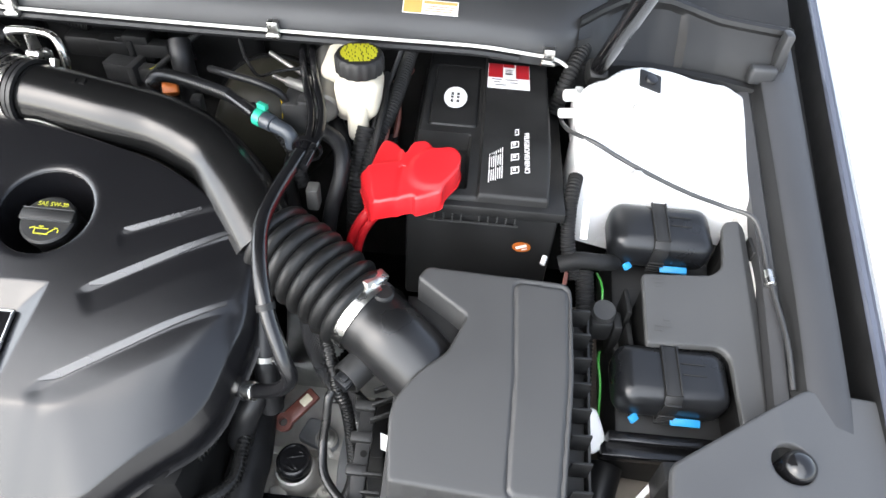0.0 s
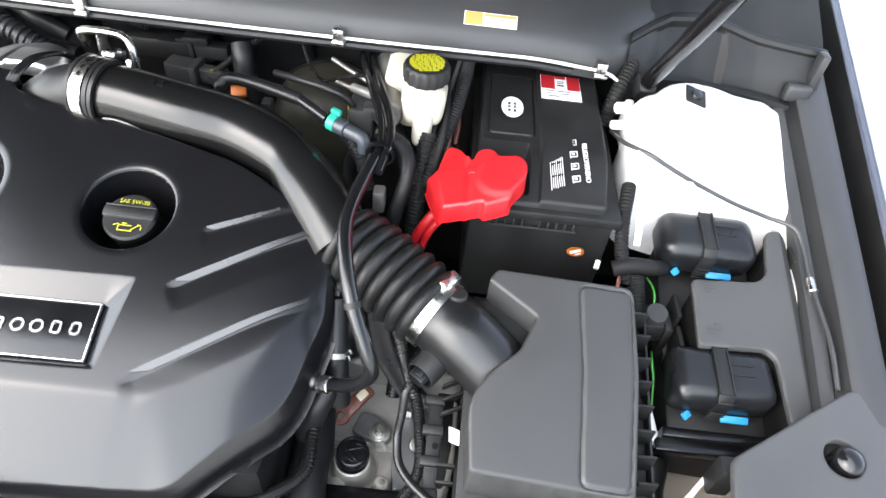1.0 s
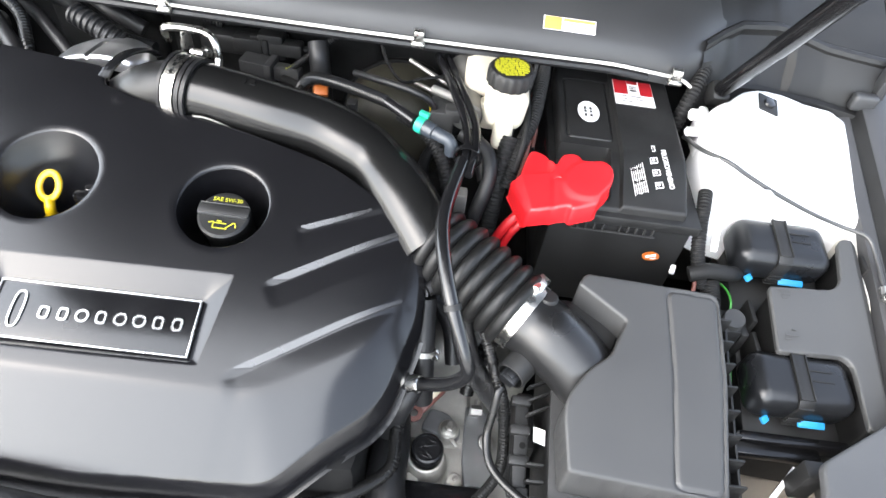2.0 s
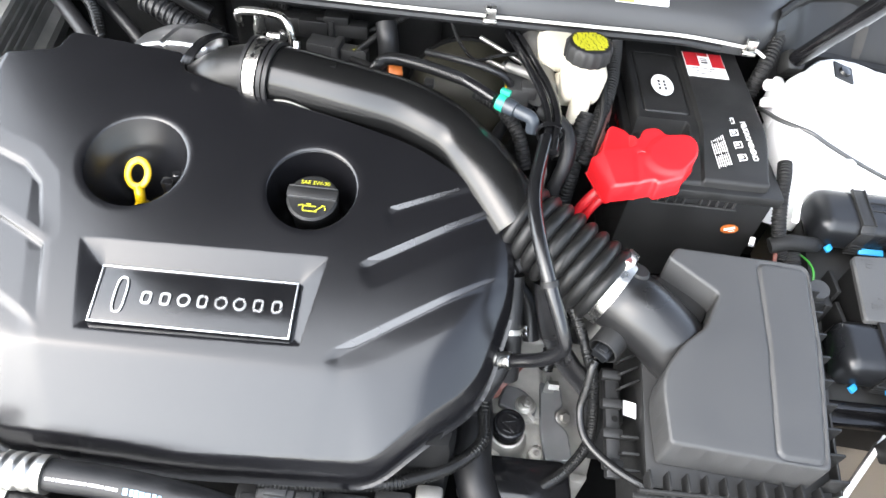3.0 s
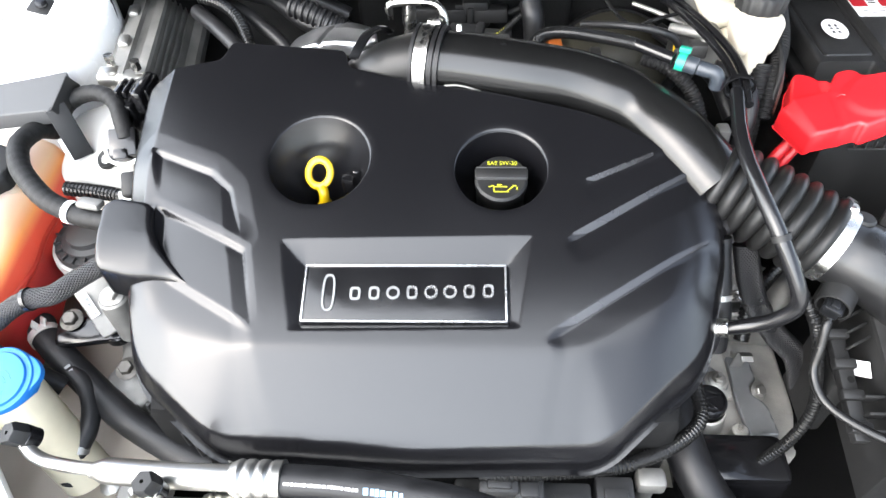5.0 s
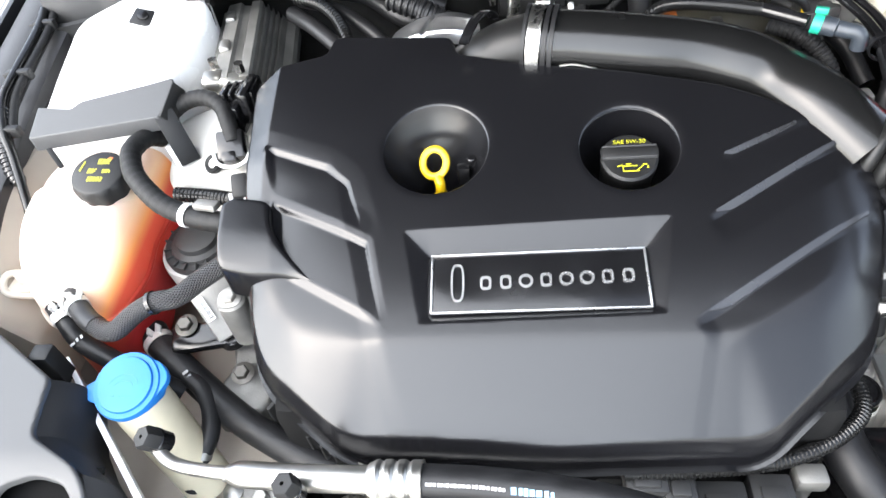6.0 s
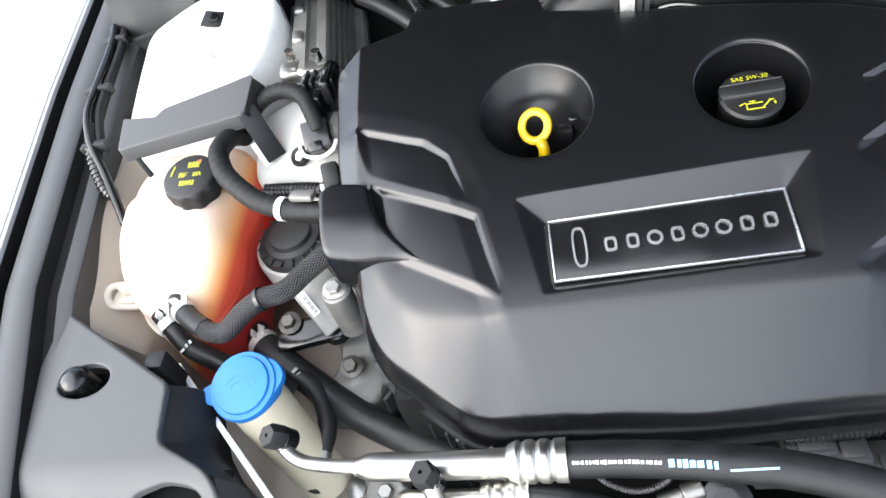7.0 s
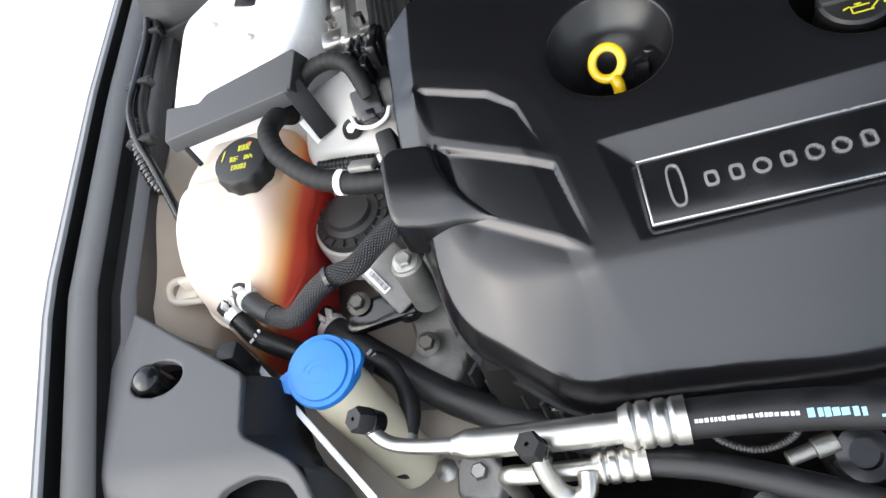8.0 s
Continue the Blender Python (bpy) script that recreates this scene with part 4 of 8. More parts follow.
# meter tube between clamp and box
bm = BM()
sweep(bm, [B - AX * 0.012, B + AX * 0.012, B + AX * 0.035 + Vector((0, -0.002, 0.002)), B + AX * 0.060 + Vector((0.002, -0.003, -0.003)), B + AX * 0.088 + Vector((0.002, -0.004, -0.012))], lambda s, t: 0.0375 - 0.001 * s / t, 40, 8)
meter = part("meter_tube", bm, METER, airbox, "smooth black air meter tube")
bm = BM()
rod(bm, B + AX * 0.010 + Vector((0.008, 0.008, 0.026)), B + AX * 0.010 + Vector((0.009, 0.009, 0.0385)), 0.011, 20, bevel=0.002)
part("boss", bm, PLASTIC, meter)
bm = BM()
M = aim((-0.068, 0.4135, 0.829), (-0.58, -0.80, -0.08), (0.1, -0.1, 1))
lathe(bm, M, [(0.0165, -0.034), (0.0165, 0.018), (0.0158, 0.019), (0.0142, 0.019), (0.0138, 0.004), (0, 0.004)], 32)
sensor = part("meter_sensor", bm, PLASTIC, airbox, "black sensor plug")
bm = BM()
box(bm, M @ Matrix.Translation((0, 0, 0.014)), (0.016, 0.013, 0.026), 0.0015)
for k in (-1, 1):
    box(bm, M @ Matrix.Translation((0.0085 * k, 0.003, 0.016)), (0.0015, 0.004, 0.022), 0.0005)
box(bm, M @ Matrix.Translation((0, 0.008, 0.016)), (0.008, 0.003, 0.016), 0.0008)
part("plug", bm, RELAY, sensor)


# ---- wing rails and shields ----
def rail_x(y, d, right):
    """The wing's line bends in towards the lamps and towards the windscreen."""
    x = 0.345 + 0.10 * (y - 0.5) + d
    if right:
        return x - 0.035 * max(0.0, min(0.45, y - 0.5)) * (1 - max(0.0, min(1.0, (d - 0.03) / 0.05)))
    return 2 * MID - (x - 0.18 * max(0.0, 0.42 - y) - 0.06 * max(0.0, y - 0.72))


def rail_strip(profile, right, y0=0.02, y1=1.15, n=24):
    """A moulding along the wing: profile of (outward, up)."""
    bm = BM()
    rows = []
    for i in range(n + 1):
        y = y0 + (y1 - y0) * i / n
        rows.append([bm.verts.new((rail_x(y, d, right), y, 0.875 + 0.2 * (y - 0.5) + h)) for d, h in profile])
    for a, b in zip(rows, rows[1:]):
        for i in range(len(profile) - 1):
            bm.faces.new((a[i], a[i + 1], b[i + 1], b[i]) if not right else (a[i], b[i], b[i + 1], a[i + 1]))
    bmesh.ops.recalc_face_normals(bm, faces=bm.faces)
    return bm


for right in (True, False):
    rail = thing("wing_rail", (rail_x(0.6, 0.03, right), 0.6, 0.80), "grey plastic trim rail along the wing edge", "trim rail", kind="structure")
    a, b, c, e, g = (-0.006, 0.009, 0.018, 0.058, 0.083) if right else (0.011, 0.030, 0.046, 0.086, 0.100)
    part("lower_strip", rail_strip([(a, -0.20), (a - 0.001, -0.026), (a, -0.020), (a + 0.004, -0.018), (b - 0.002, -0.016), (b, -0.018), (b, -0.06)], right, 0.06), RAIL, rail)
    # left riser is coloured darker than the right to imitate its shade
    part("riser", rail_strip([(b - 0.001, -0.06), (b, -0.018), (c - 0.006, -0.016), (c - 0.002, -0.005), (c, -0.002)], right, 0.06), PLASTIC if right else DARK, rail)
    part("upper_strip", rail_strip([(c - 0.0005, -0.002), (c + 0.002, 0.0), ((c + e) / 2, 0.0012), (e - 0.004, 0.0), (e, -0.003), (e, -0.05)], right, 0.06), RAIL, rail)
    part("groove", rail_strip([(e, -0.045), (g - 0.0005, -0.045), (g, 0.002)], right), PLASTIC, rail)
    wing = thing("wing_panel", (rail_x(0.6, 0.13, right), 0.6, 0.30), "outer wing, its shut edge coloured for the dimmer side" if right else "outer wing, its shut edge coloured for the brighter side", "wing", kind="structure")
    # left edge paler, right darker, to imitate how each side reflects the sky
    part("shut_edge", rail_strip([(g + 0.0002, 0.001), (g + 0.001, 0.004), (g + 0.0025, 0.006), (g + 0.007, 0.0065), (g + 0.009, 0.004), (g + 0.011, 0.0055), (g + 0.016, 0.003), (g + 0.020, -0.001), (g + 0.022, -0.004)], right), EDGE_DIM if right else EDGE_BRIGHT, wing)
    part("outer_skin", rail_strip([(g + 0.0215, -0.004), (g + 0.036, -0.06), (g + 0.052, -0.25), (g + 0.052, -0.62)], right), WHITE, wing)

SHIELD_R = [(0.216, 0.333), (0.351, 0.416), (0.425, 0.416), (0.47, 0.36), (0.50, 0.05), (0.10, 0.05), (0.14, 0.208), (0.206, 0.268)]


SHIELD_L = [(-0.957, 0.308), (-1.110, 0.404), (-1.172, 0.397), (-1.205, 0.34), (-1.215, 0.05), (-0.84, 0.05), (-0.890, 0.222), (-0.950, 0.252)]


def shield_height(X, Y):
    return 0.853 + 0.13 * (Y - 0.345) - 0.10 * np.abs(X - MID - 0.70) * (np.abs(X - MID) > 0.70) - 0.05 * step01((0.24 - Y) / 0.12)


def shield(right):
    poly = SHIELD_R if right else SHIELD_L
    fix = (lambda x: x) if right else (lambda x: 2 * MID - x)
    ob = thing("sight_shield", (fix(0.33), 0.25, 0.75), "grey grained sight shield panel beside the radiator", "shield panel")
    height = lambda X, Y: shield_height(X if right else 2 * MID - X, Y) - (0.0 if right else 0.022 + 0.5 * np.clip(-1.165 + 0.46 * (0.39 - Y) - X, 0, 1))
    px, py = (0.325, 0.343) if right else (-1.062, 0.322)
    pin_hole = [(px + (-0.003 if right else 0.009) + (0.019 if right else 0.029) * math.cos(2 * math.pi * k / 28), py - (0 if right else 0.004) + 0.018 * math.sin(2 * math.pi * k / 28)) for k in range(28)]
    holes = [pin_hole]
    if not right:
        holes.append(rounded([(-0.976, 0.186), (-0.968, 0.210), (-0.935, 0.219), (-0.905, 0.213), (-0.892, 0.194), (-0.905, 0.165), (-0.96, 0.16)], 0.010))
    part("panel", sheet(rounded(poly, [0.006, 0.006, 0.01, 0.02, 0.02, 0.02, 0.02, 0.01]), height, 0.0018, 0.003, 0.007, 0.0, holes, 0.001), SHIELD, ob, sharp=45)
    z = float(height(np.array([px]), np.array([py]))[0])
    bm = BM()
    lathe(bm, aim((px + (0.003 if right else -0.005), py, z - 0.008), (0, -0.15, 1)), [(0, -0.02), (0.014, -0.02), (0.015, 0.004), (0.013, 0.010), (0.008, 0.014), (0, 0.0155)], 24)
    part("push_pin", bm, GLOSSY, ob, "domed black push pin")
    bm = BM()
    box(bm, (px, py, z - 0.040), (0.06, 0.06, 0.004), 0.001)
    part("pin_seat", bm, DARK, ob)
    if not right:
        # black sheet close under the opening imitates the shade inside it
        part("backing", box(BM(), pose(-0.945, 0.185, 0.768, 20, 0, 0), (0.115, 0.11, 0.003), 0.001), NEARBLACK, ob, "added black sheet for the shade behind the opening")
        edge = [(-0.958, 0.309), (-0.952, 0.278), (-0.9495, 0.254), (-0.921, 0.239), (-0.890, 0.222), (-0.874, 0.170), (-0.858, 0.115)]
        foot = [(-0.938, 0.316, 0.757), (-0.930, 0.292, 0.748), (-0.921, 0.268, 0.742), (-0.902, 0.243, 0.737), (-0.874, 0.214, 0.731), (-0.852, 0.160, 0.722), (-0.834, 0.105, 0.712)]
        bm = BM()
        rows = []
        for (x, y), f in zip(edge, foot):
            top = Vector((x - 0.001, y - 0.001, float(height(np.array([x]), np.array([y]))[0]) - 0.005))
            rows.append([bm.verts.new(top.lerp(Vector(f), t) + Vector((0.010, 0.004, 0.004)) * math.sin(math.pi * t)) for t in (0, 0.15, 0.35, 0.6, 0.8, 1)])
        for a, b in zip(rows, rows[1:]):
            for k in range(5):
                bm.faces.new((a[k], b[k], b[k + 1], a[k + 1]))
        bmesh.ops.solidify(bm, geom=bm.faces[:], thickness=0.002)
        bmesh.ops.recalc_face_normals(bm, faces=bm.faces)
        part("flank", bm, RAIL, ob, "black side flank turned down from the panel")
    return ob


shield(True)
shield(False)
for fx, nm in ((lambda x: x, "a"), (lambda x: 2 * MID - x, "b")):
    bm = BM()
    p, q = Vector((fx(0.237), 0.364, 0.765)), Vector((fx(0.085), 0.205, 0.758))
    m = aim((p + q) / 2, (q - p), (0, 0, 1))
    box(bm, m, (0.003, 0.020, (q - p).length), 0.0012)
    box(bm, m @ Matrix.Translation((0.0, 0.010, 0)), (0.006, 0.003, (q - p).length), 0.0012)
    solo("panel_flange", bm, WHITE, (fx(0.16), 0.285, 0.74), "white-painted edge of the front body panel", "body flange", kind="structure")
    bm = BM()
    box(bm, (fx(0.230), 0.342, 0.795), (0.022, 0.020, 0.048), 0.003)
    solo("shield_bracket", bm, PLASTIC, (fx(0.228), 0.345, 0.77), "black bracket under the shield's corner", "bracket")
    bm = BM()
    box(bm, aim((fx(0.195), 0.252, 0.70), (-0.7 if nm == "a" else 0.7, 0.7, 0.1)), (0.20, 0.12, 0.008), 0.003)
    solo("side_baffle", bm, PLASTIC, (fx(0.17), 0.27, 0.66), "black side baffle below the shield", "baffle")

# ---- cowl, seal, label, bonnet prop ----
cowl = thing("cowl", (MID, 0.85, 0.97), "dark grey plastic cowl behind the engine bay", "cowl", kind="structure")
COWL_P = [(0.806, 0.952), (0.792, 0.958), (0.7905, 0.972), (0.794, 0.990), (0.803, 1.0005), (0.822, 1.0135), (0.86, 1.03), (0.95, 1.06), (1.15, 1.12)]


def cowl_bow(x):
    return -0.012 * max(0.0, 1 - ((x - MID) / 0.55) ** 2)


bm = BM()
rows = []
for i in range(33):
    x = -0.93 + (0.180 + 0.93) * i / 32
    rows.append([bm.verts.new((x, y + cowl_bow(x) + 1.1 * max(0, x - 0.125), z - 0.010 * step01((x - 0.0) / 0.14) + 0.004)) for y, z in COWL_P])
for a, b in zip(rows, rows[1:]):
    for k in range(len(COWL_P) - 1):
        bm.faces.new((a[k], b[k], b[k + 1], a[k + 1]))
bmesh.ops.recalc_face_normals(bm, faces=bm.faces)
part("panel", bm, COWL, cowl)


for fold in (False, True):
    bm = BM()
    rows = []
    for i in range(61):
        x = 0.140 + 0.275 * i / 60
        y0 = float(np.interp(x, [0.14, 0.165, 0.20, 0.24, 0.28, 0.33, 0.38, 0.42], [0.795, 0.806, 0.826, 0.840, 0.842, 0.842, 0.832, 0.832]))
        z0 = float(np.interp(x, [0.14, 0.20, 0.30, 0.42], [0.966, 0.955, 0.940, 0.930]))
        y1 = float(np.interp(x, [0.14, 0.17, 0.20, 0.25, 0.29, 0.325, 0.36, 0.42], [0.818, 0.850, 0.876, 0.890, 0.888, 0.880, 0.872, 0.862]))
        z1 = float(np.interp(x, [0.14, 0.20, 0.26, 0.30, 0.325, 0.42], [1.004, 1.010, 1.008, 0.998, 0.993, 0.990]))
        back = 0.012 * float(step01(np.array((0.285 - x) / 0.006))) * float(step01(np.array((x - 0.165) / 0.03)))
        row = [(y0 - 0.014, z0 - 0.035), (y0 - 0.010, z0 - 0.006), (y0 - 0.002, z0 - 0.004), (y0 + 0.001, z0 - 0.016), (y0 + 0.004, z0 - 0.014), (y0 + 0.008 + back, z0 + 0.004)]
        row += [(y0 + (y1 - y0) * 0.45 + back, z0 + (z1 - z0) * 0.45), (y1 - 0.006 + 0.4 * back, z1 - 0.016), (y1 - 0.002, z1 - 0.011), (y1 - 0.004, z1 - 0.006), (y1 - 0.002, z1 - 0.001), (y1 + 0.004, z1 + 0.001), (y1 + 0.010, z1 - 0.001), (y1 + 0.014, z1 - 0.006), (y1 + 0.03, z1 + 0.004), (y1 + 0.12, z1 + 0.045), (1.15, z1 + 0.10)]
        rows.append([bm.verts.new((2 * MID - x if fold else x, *p)) for p in row])
    for a, b in zip(rows, rows[1:]):
        for k in range(len(a) - 1):
            bm.faces.new((a[k], b[k], b[k + 1], a[k + 1]))
    bmesh.ops.recalc_face_normals(bm, faces=bm.faces)
    # blacker than the cowl panel: shade under the bonnet put into the colour
    part("end_piece", bm, PLASTIC, cowl, "moulded end piece, coloured darker for the bonnet's shade", sharp=30)
bm = BM()
box(bm, (0.384, 0.832, 0.944), (0.034, 0.016, 0.024), 0.005, 3)
box(bm, (0.402, 0.845, 0.972), (0.012, 0.020, 0.05), 0.004)
part("end_clip", bm, COWL, cowl, "grey retaining clip")
seal = thing("cowl_seal", (MID, 0.785, 0.965), "pale-edged rubber seal along the cowl with metal clips", "seal")
line = [(x, 0.7875 + cowl_bow(x), 0.9775 - 0.010 * float(step01(np.array((x - 0.0) / 0.14)))) for x in [-0.93 + 0.05 * i for i in range(21)]]
bm = BM()
sweep(bm, line + [(0.112, 0.787, 0.966), (0.13, 0.785, 0.958)], 0.0022, 8, 4)
part("edge", bm, SEAL, seal)
bm = BM()
sweep(bm, [(p[0], p[1] + 0.002, p[2] - 0.009) for p in line], 0.0055, 8, 4)
part("bulb", bm, RUBBER, seal, "black rubber bulb")
for x in (-0.545, -0.2265, 0.105):
    bm = BM()
    y, z = 0.785 + cowl_bow(x), 0.979 - (0.009 if x > 0 else 0)
    box(bm, (x, y, z + 0.004), (0.013, 0.010, 0.016), 0.0015)
    box(bm, (x, y - 0.003, z - 0.006), (0.017, 0.008, 0.005), 0.0012)
    part("clip", bm, STEEL, seal, "bent metal clip")
m = aim((-0.0415, 0.8095 + cowl_bow(-0.04), 1.0105), (0, -0.55, 0.83), (0, 1, 0.5))
bm = BM()
box(bm, m, (0.066, 0.018, 0.0006), 0)
note = solo("warning_label", bm, LABEL, (-0.0415, 0.80, 1.0065), "small yellow and white notice label on the cowl", "label")
bm = bars(m @ Matrix.Translation((0, 0, 0.0004)), [(-0.021, 0, 0.022, 0.017), (0.012, 0.006, 0.040, 0.004)])
ob = part("print", bm, STICKER, note, "yellow print")
bm = bars(m @ Matrix.Translation((0, 0, 0.0004)), [(0.012, 0.001, 0.036, 0.0012), (0.012, -0.002, 0.038, 0.0012), (0.010, -0.005, 0.034, 0.0012)])
part("print", bm, ORANGE, note)

prop = thing("bonnet_strut", (0.168, 0.785, 0.93), "black gas strut holding the bonnet", "gas strut")
d = Vector((0.010, -0.096, 0.137)).normalized()
p0 = Vector((0.166, 0.786, 0.954))
bm = BM()
rod(bm, p0, p0 + d * 0.14, 0.0105, 18, bevel=0.002)
rod(bm, p0 + d * 0.13, p0 + d * 0.66, 0.0115, 18)
part("cylinder", bm, GLOSSY, prop)
bm = BM()
box(bm, aim(p0, d), (0.026, 0.030, 0.030), 0.008)
part("ball_socket", bm, PLASTIC, prop)
bm = BM()
sweep(bm, [(0.122, 0.765, 0.905), (0.128, 0.772, 0.93), (0.136, 0.785, 0.952), (0.150, 0.815, 0.968), (0.158, 0.84, 0.97)], ribbed(0.0095, 0.005, 0.07), 14, 10, 0.0012)
solo("loom", bm, TAPE, (0.122, 0.765, 0.905), "black corrugated wiring loom into the cowl", "wiring loom")

# tower details: black-sealed studs, bolts, washer cable
for fx, z0 in ((lambda x: x, 0.9535), (lambda x: 2 * MID - x, 0.952)):
    st = thing("tower_plug", (fx(0.231), 0.775, z0), "black square plug with a stud on the white tower", "plug", "tower plugs")
    m = aim((fx(0.231), 0.775, z0 + 0.001), (0.25 if z0 < 0.955 else -0.1, -0.25, 1)) @ pose(0, 0, 0, 0, 0, 40)
    bm = BM()
    box(bm, m, (0.028, 0.028, 0.003), 0.001)
    part("pad", bm, PLASTIC, st)
    bm = BM()
    lathe(bm, m, [(0, 0.001), (0.008, 0.001), (0.007, 0.005), (0, 0.006)], 18)
    part("stud", bm, GLOSSY, st)
for x, y in ((0.30, 0.770), (0.213, 0.722), (0.205, 0.628), (-1.045, 0.755), (-0.985, 0.705)):
    h = float((tower_height if x > 0 else tower_left)(np.array([x]), np.array([y]))[0])
    hex_bolt("tower_bolt", (x, y, h), (0, -0.2, 1), 0.007, ZINC, True, "dull zinc bolt on the white strut tower", "tower bolts")
hex_bolt("tower_bolt", (0.150, 0.645, 0.925), (-0.4, -0.5, 0.8), 0.008, ZINC, True, "dull zinc bolt on the white strut tower", "tower bolts")
bm = BM()
rod(bm, (0.142, 0.745, 0.945), (0.126, 0.742, 0.945), 0.0075, 16, bevel=0.002)
rod(bm, (0.140, 0.722, 0.935), (0.120, 0.720, 0.934), 0.006, 16, bevel=0.002)
box(bm, (0.145, 0.735, 0.925), (0.012, 0.05, 0.05), 0.004)
solo("cable_bracket", bm, WHITE, (0.14, 0.735, 0.90), "white-painted bracket with two capped studs", "bracket")
over = [(x, y, float(tower_height(np.array([x]), np.array([y]))[0]) + 0.003) for x, y in ((0.156, 0.652), (0.180, 0.645), (0.215, 0.637), (0.265, 0.630), (0.310, 0.629))]
hose("washer_pipe", [(0.128, 0.735, 0.915), (0.126, 0.710, 0.928), (0.132, 0.680, 0.938)] + over + [(0.338, 0.612, 0.893), (0.346, 0.585, 0.882), (0.347, 0.547, 0.872), (0.348, 0.47, 0.862), (0.345, 0.42, 0.85)], 0.0026, GREYWIRE,
     "thin dark pipe across the white strut tower", "pipe", 10)
bm = BM()
rod(bm, (0.347, 0.553, 0.872), (0.347, 0.535, 0.869), 0.0055, 12, bevel=0.001)
solo("pipe_joiner", bm, STEEL, (0.347, 0.545, 0.862), "small metal joiner on the thin pipe", "joiner")
bm = sheet(rounded([(0.340, 0.40), (0.338, 0.66), (0.374, 0.66), (0.362, 0.52), (0.350, 0.40)], 0.006), lambda X, Y: 0.818 + 0.21 * (Y - 0.40) + 0.003 * np.sin(Y * 60), 0.003, 0.004, 0.06)
solo("wing_flange", bm, PUTTY, (0.35, 0.53, 0.74), "painted inner wing flange with slots", "wing flange", kind="structure")
for y in (0.425, 0.515, 0.595):
    bm = BM()
    box(bm, (0.347, y, 0.813 + 0.21 * (y - 0.40)), (0.013, 0.026, 0.03), 0.003)
    solo("fuse_box_clip", bm, PLASTIC, (0.347, y, 0.79), "black retaining clip beside the fuse box", "clip", "fuse box clips")

# ---- battery ----
battery = thing("battery", (0.04, 0.70, 0.74), "black car battery with labels and moulded lid", "battery")
bm = BM()
box(bm, (0.040, 0.720, 0.815), (0.168, 0.268, 0.15), 0.005)
part("case", bm, PLASTIC, battery)


def lid_z(X, Y):
    z = 0.9365 - 0.028 * step01((0.665 - Y) / 0.09) + 0.0 * X
    left = step01((0.034 - X) / 0.003)
    z = z - 0.006 * left
    # vent cover on the lower half, and its grooves
    d, _, _ = distance(rounded([(-0.030, 0.682), (-0.030, 0.812), (0.026, 0.812), (0.026, 0.682)], 0.006), X, Y)
    z = z + 0.0006 * np.clip(d / 0.002, 0, 1) * (d > 0) - 0.0022 * np.exp(-(d / 0.0011) ** 2)
    # terminal well
    d, _, _ = distance(rounded([(-0.05, 0.60), (-0.05, 0.668), (0.020, 0.668), (0.020, 0.60)], 0.004), X, Y)
    return z - 0.022 * np.clip(d / 0.002, 0, 1)


part("lid", sheet(rounded([(-0.040, 0.589), (-0.040, 0.850), (0.110, 0.850), (0.110, 0.589)], 0.004), lid_z, 0.0013, 0.004, 0.02), PLASTIC, battery, sharp=45)
bm = BM()
box(bm, (0.041, 0.7185, 0.893), (0.176, 0.276, 0.014), 0.003)
part("rim", bm, PLASTIC, battery)
bm = BM()
for i in range(10):
    if i == 4:
        continue
    x = -0.012 + 0.0098 * i
    box(bm, (x, 0.5805, 0.883), (0.0014, 0.004, 0.010), 0.0003)
box(bm, (0.03, 0.5795, 0.8775), (0.10, 0.003, 0.0014), 0.0003)
part("grip_comb", bm, BOX, battery, "comb of small moulded ribs")
bm = BM()
for i in range(8):
    box(bm, (0.1305, 0.598 + 0.02 * i, 0.884), (0.003, 0.0014, 0.010), 0.0003)
part("grip_comb", bm, BOX, battery)
flat = aim((0.061, 0.786, 0.9372), (0, 0, 1), (0, 1, 0))
bm = BM()
box(bm, flat, (0.052, 0.056, 0.0006), 0)
lab = part("type_label", bm, LABEL, battery, "red and white paper label")
part("print", bars(flat @ Matrix.Translation((0, 0, 0.0005)), [(-0.0165, 0.0115, 0.018, 0.032), (0.017, 0.0115, 0.0165, 0.032), (0, 0.024, 0.014, 0.007)]), REDINK, lab)
part("print", bars(flat @ Matrix.Translation((0, 0, 0.0005)), [(-0.015, -0.009, 0.012, 0.001), (0.004, -0.009, 0.016, 0.001), (-0.014, -0.015, 0.008, 0.001), (0.006, -0.015, 0.010, 0.001), (-0.010, -0.021, 0.014, 0.001), (0.0, 0.014, 0.009, 0.0012), (0.0, 0.010, 0.009, 0.0012), (0.0, 0.005, 0.009, 0.003)]), PRINT, lab)
m = aim((-0.002, 0.734, 0.9342), (0, 0, 1), (0, 1, 0))
bm = BM()
lathe(bm, m @ Matrix.Diagonal((0.62, 1.0, 1, 1)), [(0, 0), (0.0225, 0), (0.0225, 0.0005), (0, 0.0005)], 32)
ovl = part("round_label", bm, LABEL, battery, "white oval label")
part("print", bars(m @ Matrix.Translation((0, 0, 0.0007)), [(-0.004, 0.007, 0.003, 0.005), (0.003, 0.007, 0.003, 0.005), (-0.004, 0.0, 0.003, 0.004), (0.003, 0.0, 0.003, 0.004), (-0.004, -0.008, 0.003, 0.005), (0.003, -0.008, 0.003, 0.005)]), PRINT, ovl)
slope = math.degrees(math.atan2(float(lid_z(np.array([0.07]), np.array([0.68]))[0] - lid_z(np.array([0.07]), np.array([0.615]))[0]), 0.065))
